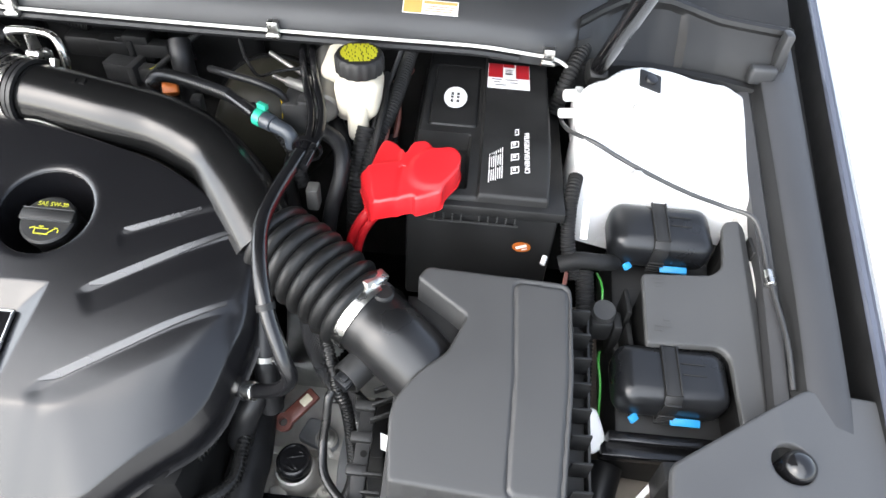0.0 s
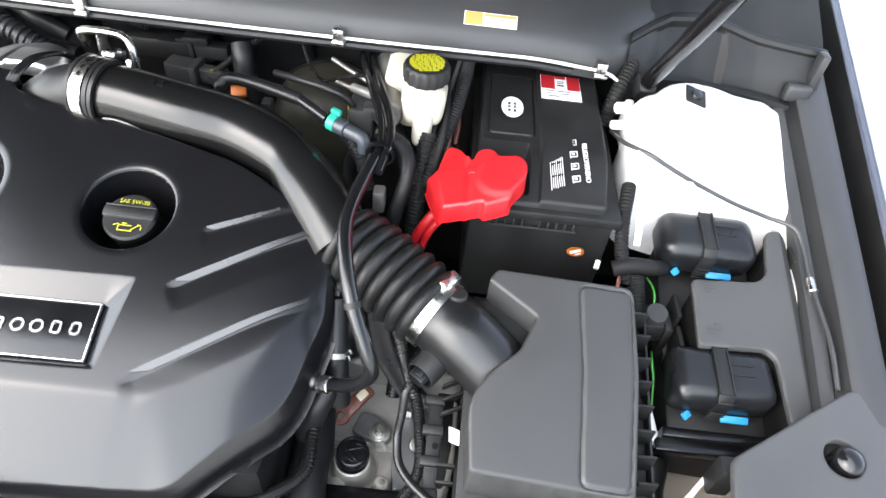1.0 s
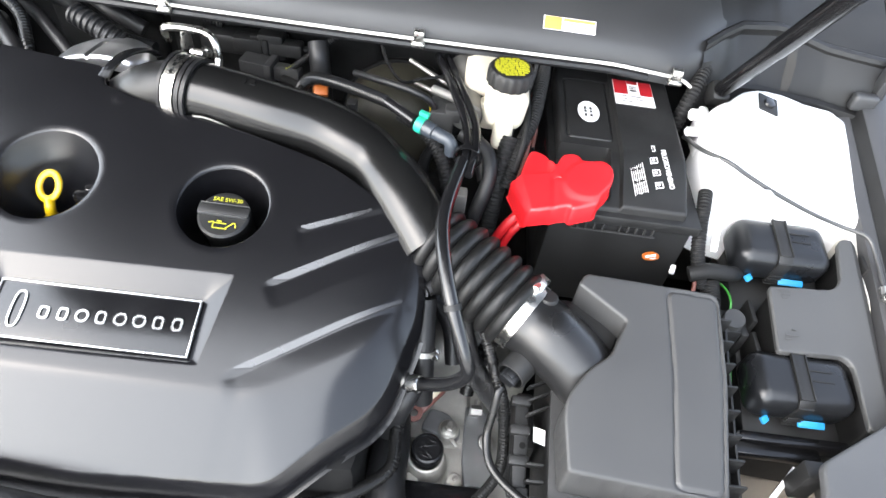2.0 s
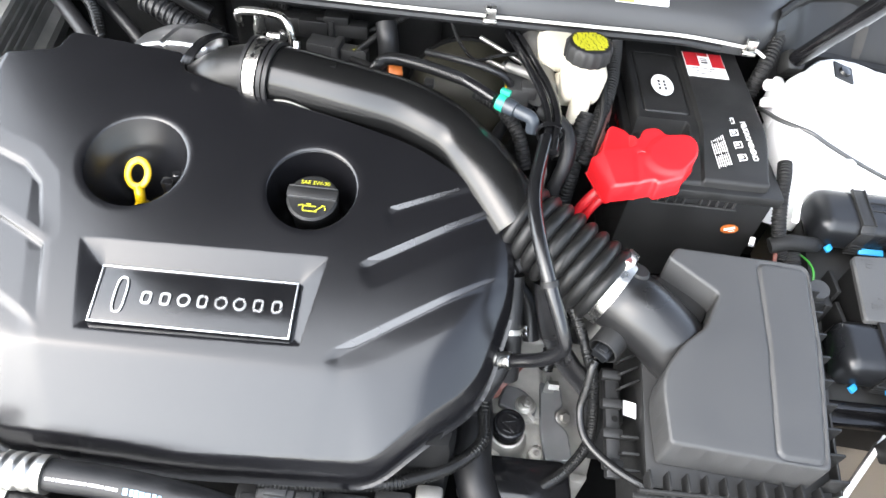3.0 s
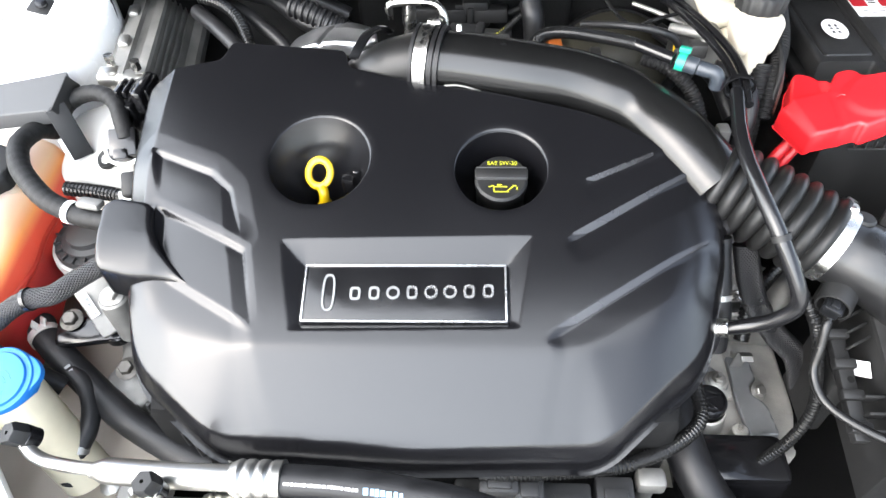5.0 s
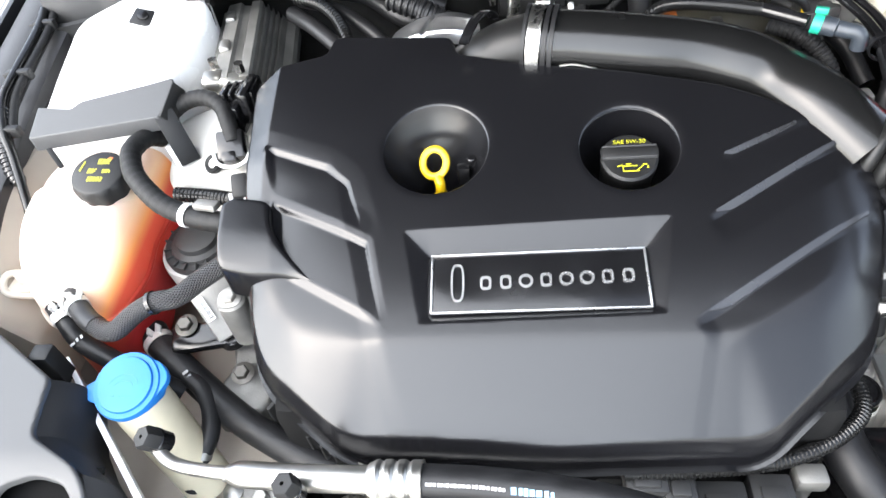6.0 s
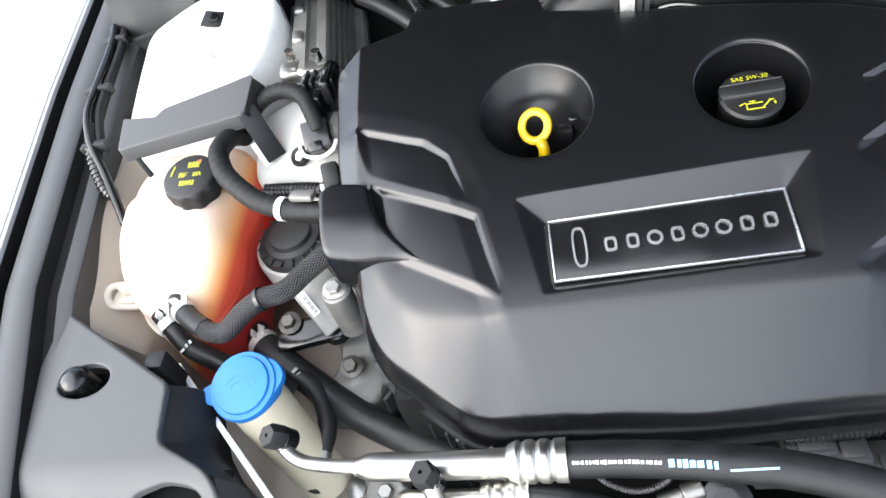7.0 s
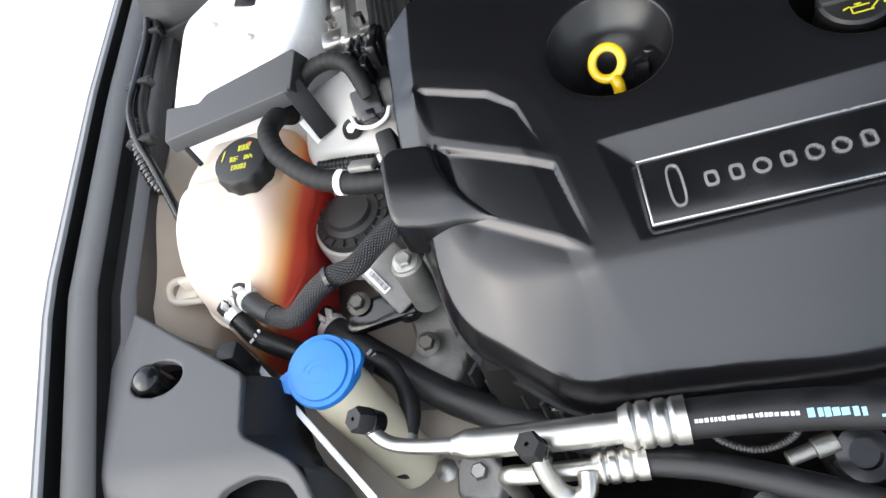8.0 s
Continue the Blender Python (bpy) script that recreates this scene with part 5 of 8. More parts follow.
m = Matrix.Translation((0.066, 0.646, float(lid_z(np.array([0.07]), np.array([0.646]))[0]) + 0.0022)) @ pose(0, 0, 0, slope, 0, -90) @ Matrix.Diagonal((1.2, 1.1, 1, 1)) @ Matrix.Translation((0.010, -0.002, 0))
part("print", lettering("PELIGRO/VENENO", m @ Matrix.Translation((0.002, 0.0165, 0)), 0.0072, 0.0002), LABEL, battery, "white warning lettering")
rows = [(-0.030 + 0.0185 * k + 0.0006 * j, -0.0075 - 0.0021 * j, 0.0172 - 0.0014 * (j % 3), 0.0009) for k in range(4) for j in range(7)]
rows += [(-0.031 + 0.0185 * k, 0.0085, 0.008, 0.0009) for k in range(4)] + [(-0.030 + 0.0185 * k, 0.0015, 0.010, 0.0009) for k in range(4)] + [(-0.0345 + 0.0185 * k, 0.005, 0.0009, 0.007) for k in range(4)]
rows += [(-0.0265 + 0.0185 * k, 0.005, 0.0009, 0.007) for k in range(4)] + [(-0.031 + 0.0185 * k, 0.0045, 0.003, 0.003) for k in range(4)]
part("print", bars(m, rows), LABEL, battery, "white warning symbols")
m = aim((0.089, 0.5855, 0.841), (0, -1, 0), (0, 0, 1))
bm = BM()
lathe(bm, m @ Matrix.Diagonal((1, 0.72, 1, 1)), [(0, 0), (0.0105, 0), (0.0105, 0.0006), (0, 0.0006)], 28)
dot = part("date_dot", bm, ORANGE, battery, "round orange and white date sticker")
part("print", bars(m @ Matrix.Translation((0, 0, 0.0009)) @ pose(0, 0, 0, 0, 0, 25), [(0.0, 0.001, 0.013, 0.004), (0.002, -0.004, 0.007, 0.0012)]), LABEL, dot)

m = aim((-0.0446, 0.655, 0.868), (-1, 0, 0), (0, 0, 1))
part("side_label", bars(m, [(0.005, 0.010, 0.030, 0.022)]), YELLOW, battery, "yellow patch of the side label")
part("side_label", bars(m @ Matrix.Translation((0, 0, 0.0003)), [(-0.030 - 0.017 * k, 0.012 - 0.004 * (k % 2), 0.011, 0.006) for k in range(4)] + [(0.032, 0.006, 0.012, 0.010)]), REDINK, battery, "red side print")

# red terminal cover
cover_red = thing("terminal_cover", (-0.045, 0.615, 0.90), "bright red rubber cover over the battery terminal", "terminal cover")
RED_P = [(-0.097, 0.606), (-0.078, 0.556), (-0.066, 0.556), (-0.034, 0.559), (-0.031, 0.554), (-0.004, 0.559), (-0.003, 0.567), (0.011, 0.583), (0.012, 0.600), (0.004, 0.613),
         (-0.017, 0.614), (-0.025, 0.628), (-0.042, 0.629), (-0.048, 0.614), (-0.057, 0.636), (-0.076, 0.648), (-0.083, 0.625), (-0.088, 0.604)]


def red_height(X, Y):
    z = 0.9345 + 0.28 * (X + 0.04) + 0.25 * (Y - 0.59)
    # the cuff towards the cables falls away, the flap at the back stands a little lower
    s, _ = segment_side((-0.0885, 0.600), (-0.0755, 0.553), X, Y)
    z = z - 1.1 * np.clip(0.003 - s, 0, 1)
    z = z - 0.008 * step01((-0.050 - X) / 0.006) * step01((Y - 0.604) / 0.006)
    # the domed terminal end, and the soft hollow between the two
    z = z + 0.0028 * step01((0.034 - np.hypot(X + 0.012, (Y - 0.590) * 1.1)) / 0.010)
    return z - 0.0012 * step01((0.006 - np.abs(X + 0.050)) / 0.006) * step01((0.604 - Y) / 0.01)


bm = sheet(rounded(RED_P, [0.004, 0.005, 0.004, 0.003, 0.003, 0.006, 0.004, 0.010, 0.010, 0.008, 0.005, 0.008, 0.006, 0.004, 0.008, 0.010, 0.006, 0.004]), red_height, 0.0014, 0.0030, 0.021, 0.0015)
part("hood", bm, RED, cover_red, sharp=40)
bm = BM()
sweep(bm, [(-0.052, 0.590, 0.9375), (-0.048, 0.592, 0.9388), (-0.044, 0.590, 0.9400)], 0.0008, 6, 4)
part("moulded_mark", bm, RED, cover_red)
bm = BM()
sweep(bm, [(-0.080, 0.588, 0.880), (-0.094, 0.580, 0.862), (-0.104, 0.575, 0.835), (-0.108, 0.572, 0.79)], 0.0065, 12, 8)
sweep(bm, [(-0.074, 0.580, 0.878), (-0.088, 0.572, 0.858), (-0.096, 0.567, 0.83), (-0.100, 0.564, 0.79)], 0.0045, 10, 8)
part("cable", bm, RED, cover_red, "red battery cable")

# ---- brake fluid bottle ----
bottle = thing("brake_fluid_bottle", (-0.112, 0.70, 0.89), "white brake fluid bottle with black screw cap", "fluid bottle")
bm = BM()
box(bm, (-0.111, 0.700, 0.953), (0.053, 0.050, 0.050), 0.013, 4)
for v in bm.verts:
    k = 1 - 0.12 * min(1, max(0, (0.965 - v.co.z) / 0.035))
    v.co.x = -0.112 + (v.co.x + 0.112) * k
part("tank", bm, BOTTLE, bottle)
part("rear_chamber", box(BM(), (-0.138, 0.757, 0.953), (0.050, 0.070, 0.030), 0.013, 4), BOTTLE, bottle)
part("outlet", box(BM(), (-0.110, 0.678, 0.928), (0.024, 0.022, 0.050), 0.009, 4), BOTTLE, bottle)
part("sump", box(BM(), (-0.120, 0.716, 0.925), (0.046, 0.030, 0.04), 0.012, 4), BOTTLE, bottle)
part("neck", rod(BM(), (-0.111, 0.705, 0.97), (-0.111, 0.705, 0.985), 0.0225, 24), BOTTLE, bottle)
bm = BM()
m = Matrix.Translation((-0.111, 0.7055, 0.979))
knurled(bm, m, [(0.0235, 0), (0.0265, 0.0), (0.0266, 0.015), (0.025, 0.019), (0.0225, 0.020), (0, 0.020)], 16, 0.0011)
lidcap = part("cap", bm, PLASTIC, bottle, "black ribbed screw cap")
rng = random.Random(4)
rows = []
for j in range(9):
    y = -0.017 + 0.0042 * j
    half = math.sqrt(max(0, 0.0205 ** 2 - y * y))
    x = -half
    while x < half - 0.003:
        w = rng.uniform(0.003, 0.009)
        w = min(w, half - x)
        rows.append((x + w / 2, y, w, 0.0034))
        x += w + rng.uniform(0.0006, 0.0016)
part("print", bars(m @ Matrix.Translation((0, 0, 0.0203)) @ pose(0, 0, 0, 0, 0, 12), rows), INK, lidcap, "yellow warning print")

# ---- fuse box ----
fuse = thing("fuse_box", (0.26, 0.52, 0.72), "dark grey fuse box with two strapped relay covers", "fuse box")


def fuse_plane(x, y):
    return 0.26 * (y - 0.475)


bm = BM()
prism(bm, rounded([(0.196, 0.40), (0.330, 0.392), (0.334, 0.640), (0.200, 0.640)], 0.008), 0.70, 0.780, 0.004, lift=fuse_plane)
part("base", bm, PLASTIC, fuse)
bm = sheet(rounded([(0.216, 0.545), (0.292, 0.550), (0.305, 0.562), (0.310, 0.612), (0.316, 0.619), (0.338, 0.620), (0.342, 0.508), (0.336, 0.395), (0.304, 0.395), (0.300, 0.462), (0.290, 0.471), (0.216, 0.468)], [0.005, 0.008, 0.008, 0.006, 0.006, 0.008, 0.02, 0.006, 0.004, 0.010, 0.010, 0.005]), lambda X, Y: 0.8405 + 0.27 * (Y - 0.475) - 0.8 * np.clip(X - 0.328, 0, 1), 0.002, 0.0018, 0.005)
part("lid", bm, LID, fuse)
# second wall below the lid, its shade put into a near-black colour
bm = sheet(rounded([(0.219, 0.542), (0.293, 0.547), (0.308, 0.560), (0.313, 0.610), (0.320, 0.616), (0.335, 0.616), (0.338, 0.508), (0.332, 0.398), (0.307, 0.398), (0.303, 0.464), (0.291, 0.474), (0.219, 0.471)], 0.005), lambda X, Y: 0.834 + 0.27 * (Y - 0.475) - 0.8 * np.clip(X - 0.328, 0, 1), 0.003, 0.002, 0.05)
part("lid_neck", bm, DARK, fuse, "wall under the lid, blackened for the gap's shade")
m = Matrix.Translation((0.232, 0.540, 0.8595)) @ pose(0, 0, 0, 15, 0, 0)
part("moulded_mark", bars(m, [(0, 0, 0.014, 0.0012), (0.002, -0.005, 0.010, 0.0012), (0.0, -0.009, 0.006, 0.002)], 0.0005), LID, fuse)
part("moulded_mark", bars(Matrix.Translation((0.234, 0.487, 0.8455)) @ pose(0, 0, 0, 15, 0, 0), [(0, 0, 0.016, 0.002), (0.004, 0.007, 0.006, 0.002), (-0.004, -0.005, 0.010, 0.0014)], 0.0005), LID, fuse)
for cx, cy, cz, wx, wy, wz in ((0.244, 0.610, 0.853, 0.114, 0.066, 0.050), (0.243, 0.445, 0.806, 0.114, 0.066, 0.050)):
    T = Matrix.Translation((cx, cy, cz)) @ pose(0, 0, 0, 8, 0, 0)
    bm = BM()
    box(bm, T, (wx, wy, wz), 0.017, 5)
    rc = part("relay_cover", bm, RELAY, fuse, "smooth black rounded relay cover")
    bm = BM()
    box(bm, T @ Matrix.Translation((-0.004, 0, wz / 2 + 0.001)), (0.017, wy - 0.012, 0.003), 0.0008)
    box(bm, T @ Matrix.Translation((-0.004, -wy / 2 - 0.0005, 0.002)), (0.017, 0.003, wz - 0.014), 0.0008)
    for s in (-1, 1):
        box(bm, T @ Matrix.Translation((-0.004 + s * 0.0075, 0, wz / 2 + 0.003)), (0.002, wy - 0.012, 0.002), 0.0005)
    box(bm, T @ pose(-0.004, -wy / 2 + 0.003, wz / 2 - 0.004, 45, 0, 0), (0.017, 0.012, 0.003), 0.0008)
    for k in range(4):
        box(bm, T @ Matrix.Translation((-0.004, -wy / 2 - 0.0025, -0.018 + 0.005 * k)), (0.017, 0.003, 0.0016), 0.0004)
    part("strap", bm, PLASTIC, rc, "ribbed black latch strap")
    bm = BM()
    for y in (0.004, 0.016):
        box(bm, T @ Matrix.Translation((0.019, y - 0.006, wz / 2 + 0.0004)), (0.024, 0.0018, 0.0014), 0.0004)
    part("rib", bm, PLASTIC, rc)
    for x, w, r in ((-0.035, 0.010, 40), (0.017, 0.030, 0)):
        bm = BM()
        box(bm, T @ pose(x, -wy / 2 - 0.004, -wz / 2 + 0.014, 25, 0, r), (w, 0.008, 0.004), 0.0012)
        part("clip", bm, CYAN, rc, "bright light-blue locking clip")
bm = BM()
box(bm, (0.207, 0.484, 0.775), (0.006, 0.046, 0.09), 0.002)
box(bm, (0.207, 0.530, 0.785), (0.006, 0.034, 0.09), 0.002)
box(bm, (0.196, 0.51, 0.795), (0.010, 0.024, 0.05), 0.003)
part("side_catch", bm, PLASTIC, fuse)
bm = BM()
box(bm, (0.25, 0.398, 0.765), (0.13, 0.012, 0.018), 0.003)
box(bm, (0.23, 0.392, 0.755), (0.10, 0.02, 0.012), 0.002)
part("front_ledge", bm, GLOSSY, fuse)

# cables beside the fuse box
post = thing("ground_post", (0.175, 0.515, 0.78), "black capped terminal post beside the fuse box", "terminal post")
bm = BM()
box(bm, (0.177, 0.512, 0.812), (0.026, 0.034, 0.030), 0.006)
part("holder", bm, PLASTIC, post)
bm = BM()
lathe(bm, aim((0.178, 0.509, 0.832), (-0.1, -0.25, 1)), [(0.0125, -0.02), (0.0125, 0.004), (0.0115, 0.0055), (0, 0.0055)], 24)
part("cap", bm, BOX, post)
hose("wire", [(0.176, 0.565, 0.83), (0.177, 0.545, 0.838), (0.177, 0.525, 0.835), (0.176, 0.50, 0.80)], 0.0014, GREENWIRE, "green wire beside the fuse box", "wire", 8)
hose("wire", [(0.178, 0.48, 0.80), (0.174, 0.462, 0.806), (0.178, 0.445, 0.79), (0.18, 0.42, 0.76)], 0.0014, GREENWIRE, "green wire beside the fuse box", "wire", 8)
hose("loom", [(0.142, 0.640, 0.905), (0.138, 0.620, 0.90), (0.136, 0.600, 0.885), (0.138, 0.575, 0.86), (0.15, 0.555, 0.83)], ribbed(0.008, 0.004, 0.07), TAPE, "black corrugated loom beside the battery", "wiring loom", 14, 0.001)
hose("loom", [(0.130, 0.560, 0.845), (0.150, 0.562, 0.852), (0.175, 0.566, 0.848), (0.195, 0.580, 0.835)], 0.0095, TAPE, "black taped battery loom", "wiring loom", 14)
hose("loom", [(0.160, 0.56, 0.835), (0.162, 0.53, 0.82), (0.163, 0.50, 0.80), (0.165, 0.44, 0.75)], ribbed(0.010, 0.004, 0.06), TAPE, "black corrugated loom behind the filter box", "wiring loom", 14, 0.001)
bm = BM()
box(bm, aim((0.1535, 0.592, 0.885), (0, -0.75, 0.65), (0, 0.65, 0.75)), (0.008, 0.042, 0.003), 0.001)
solo("cable_tag", bm, LABEL, (0.1535, 0.592, 0.86), "white plastic cable tag beside the battery", "tag")
bm = BM()
rod(bm, (0.116, 0.575, 0.84), (0.113, 0.566, 0.836), 0.0032, 12)
solo("wire_end", bm, LABEL, (0.114, 0.57, 0.83), "pale cut cable end beside the battery", "cable end")
hose("wire", [(0.14, 0.56, 0.84), (0.138, 0.545, 0.83), (0.132, 0.53, 0.82), (0.122, 0.52, 0.80)], 0.0025, BROWN, "thin brown wire beside the battery", "wire", 8)
bm = BM()
box(bm, aim((0.170, 0.405, 0.765), (0.4, -0.6, 0.7)), (0.026, 0.045, 0.016), 0.007, 3)
solo("foam_pad", bm, LABEL, (0.17, 0.405, 0.74), "white foam pad beside the fuse box", "pad")
hose("hose", [(0.20, 0.40, 0.70), (0.19, 0.36, 0.69), (0.20, 0.31, 0.67), (0.22, 0.27, 0.62)], 0.018, RUBBER, "black rubber hose below the fuse box", "hose", 16)


# ---- behind the engine ----
block = thing("engine_block", (-0.48, 0.45, 0.45), "dark engine block and turbocharger under the cover", "engine")
bm = BM()
box(bm, (-0.49, 0.48, 0.62), (0.54, 0.36, 0.30), 0.02)
part("casting", bm, DARK, block)
bm = BM()
lathe(bm, aim((-0.62, 0.71, 0.84), (0.9, 0.2, 0.1)), [(0, -0.05), (0.06, -0.05), (0.075, -0.01), (0.07, 0.03), (0.04, 0.05), (0, 0.055)], 28)
part("turbo_housing", bm, DARK, block)
booster = thing("brake_booster", (-0.245, 0.80, 0.72), "dark olive-black round brake booster", "brake booster")
bm = BM()
lathe(bm, aim((-0.245, 0.83, 0.828), (0.02, -1, 0.16)), [(0, 0), (0.082, 0), (0.084, 0.02), (0.080, 0.045), (0.074, 0.080), (0.062, 0.098), (0.04, 0.106), (0, 0.108)], 48)
part("shell", bm, surface("olive-black dusty paint", (0.026, 0.0245, 0.018), 0.45, grain=(500, 0.2), mottle=(16, 0.3), spec=0.25), booster)
part("flange", band_ring((-0.245, 0.812, 0.831), (0.02, -1, 0.16), 0.083, 0.008, 0.004, 48), DARK, booster, "folded steel rim")
hose("vacuum_pipe", [(-0.30, 0.74, 0.94), (-0.262, 0.705, 0.957), (-0.222, 0.69, 0.958), (-0.198, 0.688, 0.945), (-0.19, 0.69, 0.91)], 0.0045, RUBBER, "black vacuum pipe over the brake booster", "pipe", 10)
bm = BM()
sweep(bm, [(-0.197, 0.688, 0.944), (-0.195, 0.686, 0.930), (-0.196, 0.684, 0.918)], 0.0016, 6, 4)
sweep(bm, [(-0.200, 0.688, 0.944), (-0.199, 0.686, 0.930), (-0.200, 0.684, 0.918)], 0.0016, 6, 4)
solo("wire", bm, YELLOW, (-0.197, 0.688, 0.92), "two short yellow wires", "wire")

bm = BM()
sweep(bm, [(-0.533, 0.742, 0.950), (-0.533, 0.735, 0.968), (-0.522, 0.732, 0.974), (-0.495, 0.731, 0.975), (-0.475, 0.728, 0.972), (-0.466, 0.722, 0.958), (-0.464, 0.715, 0.925)], 0.0048, 10, 6)
sweep(bm, [(-0.507, 0.734, 0.972), (-0.508, 0.735, 0.955), (-0.510, 0.737, 0.92)], lambda s, t: 0.006 + 0.003 * s / t, 12, 5)
solo("lifting_eye", bm, STEEL, (-0.50, 0.73, 0.90), "bent steel lifting eye behind the intake pipe", "lifting eye")
shieldp = sheet(rounded([(-0.668, 0.690), (-0.655, 0.722), (-0.628, 0.748), (-0.585, 0.756), (-0.553, 0.742), (-0.548, 0.712), (-0.560, 0.690)], 0.008), lambda X, Y: 0.948 - 4.2 * (X + 0.592) ** 2 - 0.30 * np.clip(Y - 0.722, 0, 1) - 0.003 * step01((0.004 - np.abs(X + 0.606 - 0.3 * (Y - 0.72))) / 0.003) * step01((0.738 - Y) / 0.004), 0.0015, 0.006, 0.012)
solo("heat_shield", shieldp, FOIL, (-0.61, 0.72, 0.91), "stamped silver heat shield by the turbocharger", "heat shield")
cn = thing("wiring_connector", (-0.44, 0.80, 0.87), "black plastic wiring connector behind the intake pipe", "connector")
bm = BM()
m = Matrix.Translation((-0.446, 0.798, 0.892)) @ pose(0, 0, 0, 0, 0, -8)
box(bm, m, (0.038, 0.026, 0.026), 0.002)
box(bm, m @ Matrix.Translation((0.022, 0, 0)), (0.010, 0.032, 0.030), 0.002)
part("housing", bm, BOX, cn)
bm = BM()
box(bm, m @ Matrix.Translation((0.046, 0, 0)), (0.036, 0.018, 0.020), 0.002)
for s in (-1, 1):
    box(bm, m @ Matrix.Translation((0.056, s * 0.006, 0.010)), (0.012, 0.005, 0.004), 0.001)
part("plug", bm, BOX, cn)
bm = BM()
box(bm, (-0.47, 0.835, 0.905), (0.12, 0.03, 0.03), 0.006)
box(bm, (-0.43, 0.828, 0.92), (0.035, 0.025, 0.02), 0.004)
solo("loom_tray", bm, PLASTIC, (-0.47, 0.835, 0.88), "black loom tray behind the engine", "tray")
hose("loom", [(-0.398, 0.788, 0.900), (-0.385, 0.792, 0.910), (-0.360, 0.800, 0.930), (-0.330, 0.806, 0.952), (-0.31, 0.80, 0.962)], ribbed(0.0042, 0.003, 0.08), TAPE, "thin corrugated loom rising to the cowl", "wiring loom", 10, 0.0008)
hose("wire", [(-0.412, 0.787, 0.899), (-0.402, 0.788, 0.901), (-0.392, 0.789, 0.907), (-0.383, 0.792, 0.913)], 0.0016, INK, "short yellow-green wires at the connector", "wire", 8)
hose("loom", [(-0.402, 0.775, 0.895), (-0.380, 0.745, 0.91), (-0.362, 0.715, 0.925)], 0.0045, TAPE, "thin black taped wiring loom", "wiring loom", 10)
vac = thing("vapour_hose", (-0.28, 0.67, 0.93), "black corrugated vapour hose with a green-ringed quick coupling", "hose")
bm = BM()
sweep(bm, [(-0.362, 0.712, 0.925), (-0.356, 0.703, 0.940), (-0.344, 0.699, 0.951), (-0.322, 0.690, 0.957), (-0.285, 0.677, 0.958), (-0.250, 0.664, 0.957)], ribbed(0.0072, 0.0036, 0.07), 16, 10, 0.0009)
part("conduit", bm, WIRE, vac)
bm = BM()
sweep(bm, [(-0.252, 0.665, 0.957), (-0.232, 0.650, 0.956), (-0.214, 0.636, 0.955)], 0.0066, 14, 6)
part("sleeve", bm, GLOSSY, vac)
D = Vector((0.060, -0.030, -0.006)).normalized()
q = Vector((-0.212, 0.634, 0.955))
part("ring", band_ring(q + D * 0.006, D, 0.0078, 0.009, 0.002), GREEN, vac, "green locking ring")
bm = BM()
box(bm, aim(q + D * 0.006 + Vector((0.003, 0.004, 0.012)), (0, 0, 1), D), (0.006, 0.012, 0.006), 0.001)
part("tab", bm, GREEN, vac, "green release tab")
bm = BM()
rod(bm, q + D * 0.010, q + D * 0.024, 0.0092, 18, bevel=0.001)
rod(bm, q + D * 0.024, q + D * 0.038, 0.0078, 18, bevel=0.001)
sweep(bm, [q + D * 0.034, q + D * 0.042, q + D * 0.047 + Vector((0, 0, -0.005)), q + D * 0.048 + Vector((0, 0, -0.016))], 0.0076, 16, 5)
part("coupling", bm, surface("slate blue coupling plastic", (0.024, 0.029, 0.036), 0.35, grain=(700, 0.05)), vac, "slate grey elbow coupling")
bm = BM()
box(bm, aim((-0.336, 0.702, 0.933), (0.2, -0.6, 0.8)), (0.018, 0.016, 0.014), 0.003)
solo("orange_plug", bm, ORANGE, (-0.336, 0.702, 0.925), "small orange plug under the vapour hose", "plug")
bm = BM()
box(bm, (-0.292, 0.672, 0.935), (0.012, 0.014, 0.022), 0.002)
solo("hose_clip", bm, PLASTIC, (-0.292, 0.672, 0.92), "black clip under the vapour hose", "clip")

for dx in (0.0, 0.012):
    hose("pipe", [(-0.200 + dx, 0.80, 0.945), (-0.192 + dx, 0.765, 0.952), (-0.174 + dx, 0.705, 0.955), (-0.157 + dx, 0.655, 0.950), (-0.152 + dx * 0.8, 0.615, 0.946), (-0.156 + dx * 0.7, 0.570, 0.942)], 0.0048, GLOSSY, "black plastic pipe running from the cowl", "pipe", 12, group="pipes from the cowl")
breather = thing("breather_pipe", (-0.15, 0.45, 0.80), "glossy black bent breather pipe with rubber ends", "pipe")
bm = BM()
sweep(bm, [(-0.155, 0.590, 0.944), (-0.166, 0.530, 0.940), (-0.1685, 0.490, 0.937), (-0.162, 0.452, 0.926), (-0.149, 0.415, 0.906), (-0.132, 0.388, 0.874), (-0.126, 0.381, 0.852), (-0.134, 0.382, 0.832), (-0.150, 0.388, 0.812), (-0.176, 0.396, 0.794)], 0.0075, 16, 8)
part("pipe", bm, GLOSSY, breather)
part("band", band_ring((-0.1495, 0.416, 0.907), (0.13, -0.28, -0.3), 0.0078, 0.006, 0.001), PLASTIC, breather)
bm = BM()
rod(bm, (-0.170, 0.394, 0.797), (-0.182, 0.398, 0.792), 0.0095, 16, bevel=0.001)
part("ferrule", bm, STEEL, breather)
bm = BM()
sweep(bm, [(-0.181, 0.398, 0.792), (-0.200, 0.404, 0.785), (-0.222, 0.412, 0.772)], 0.0115, 14, 6)
part("rubber_end", bm, RUBBER, breather)
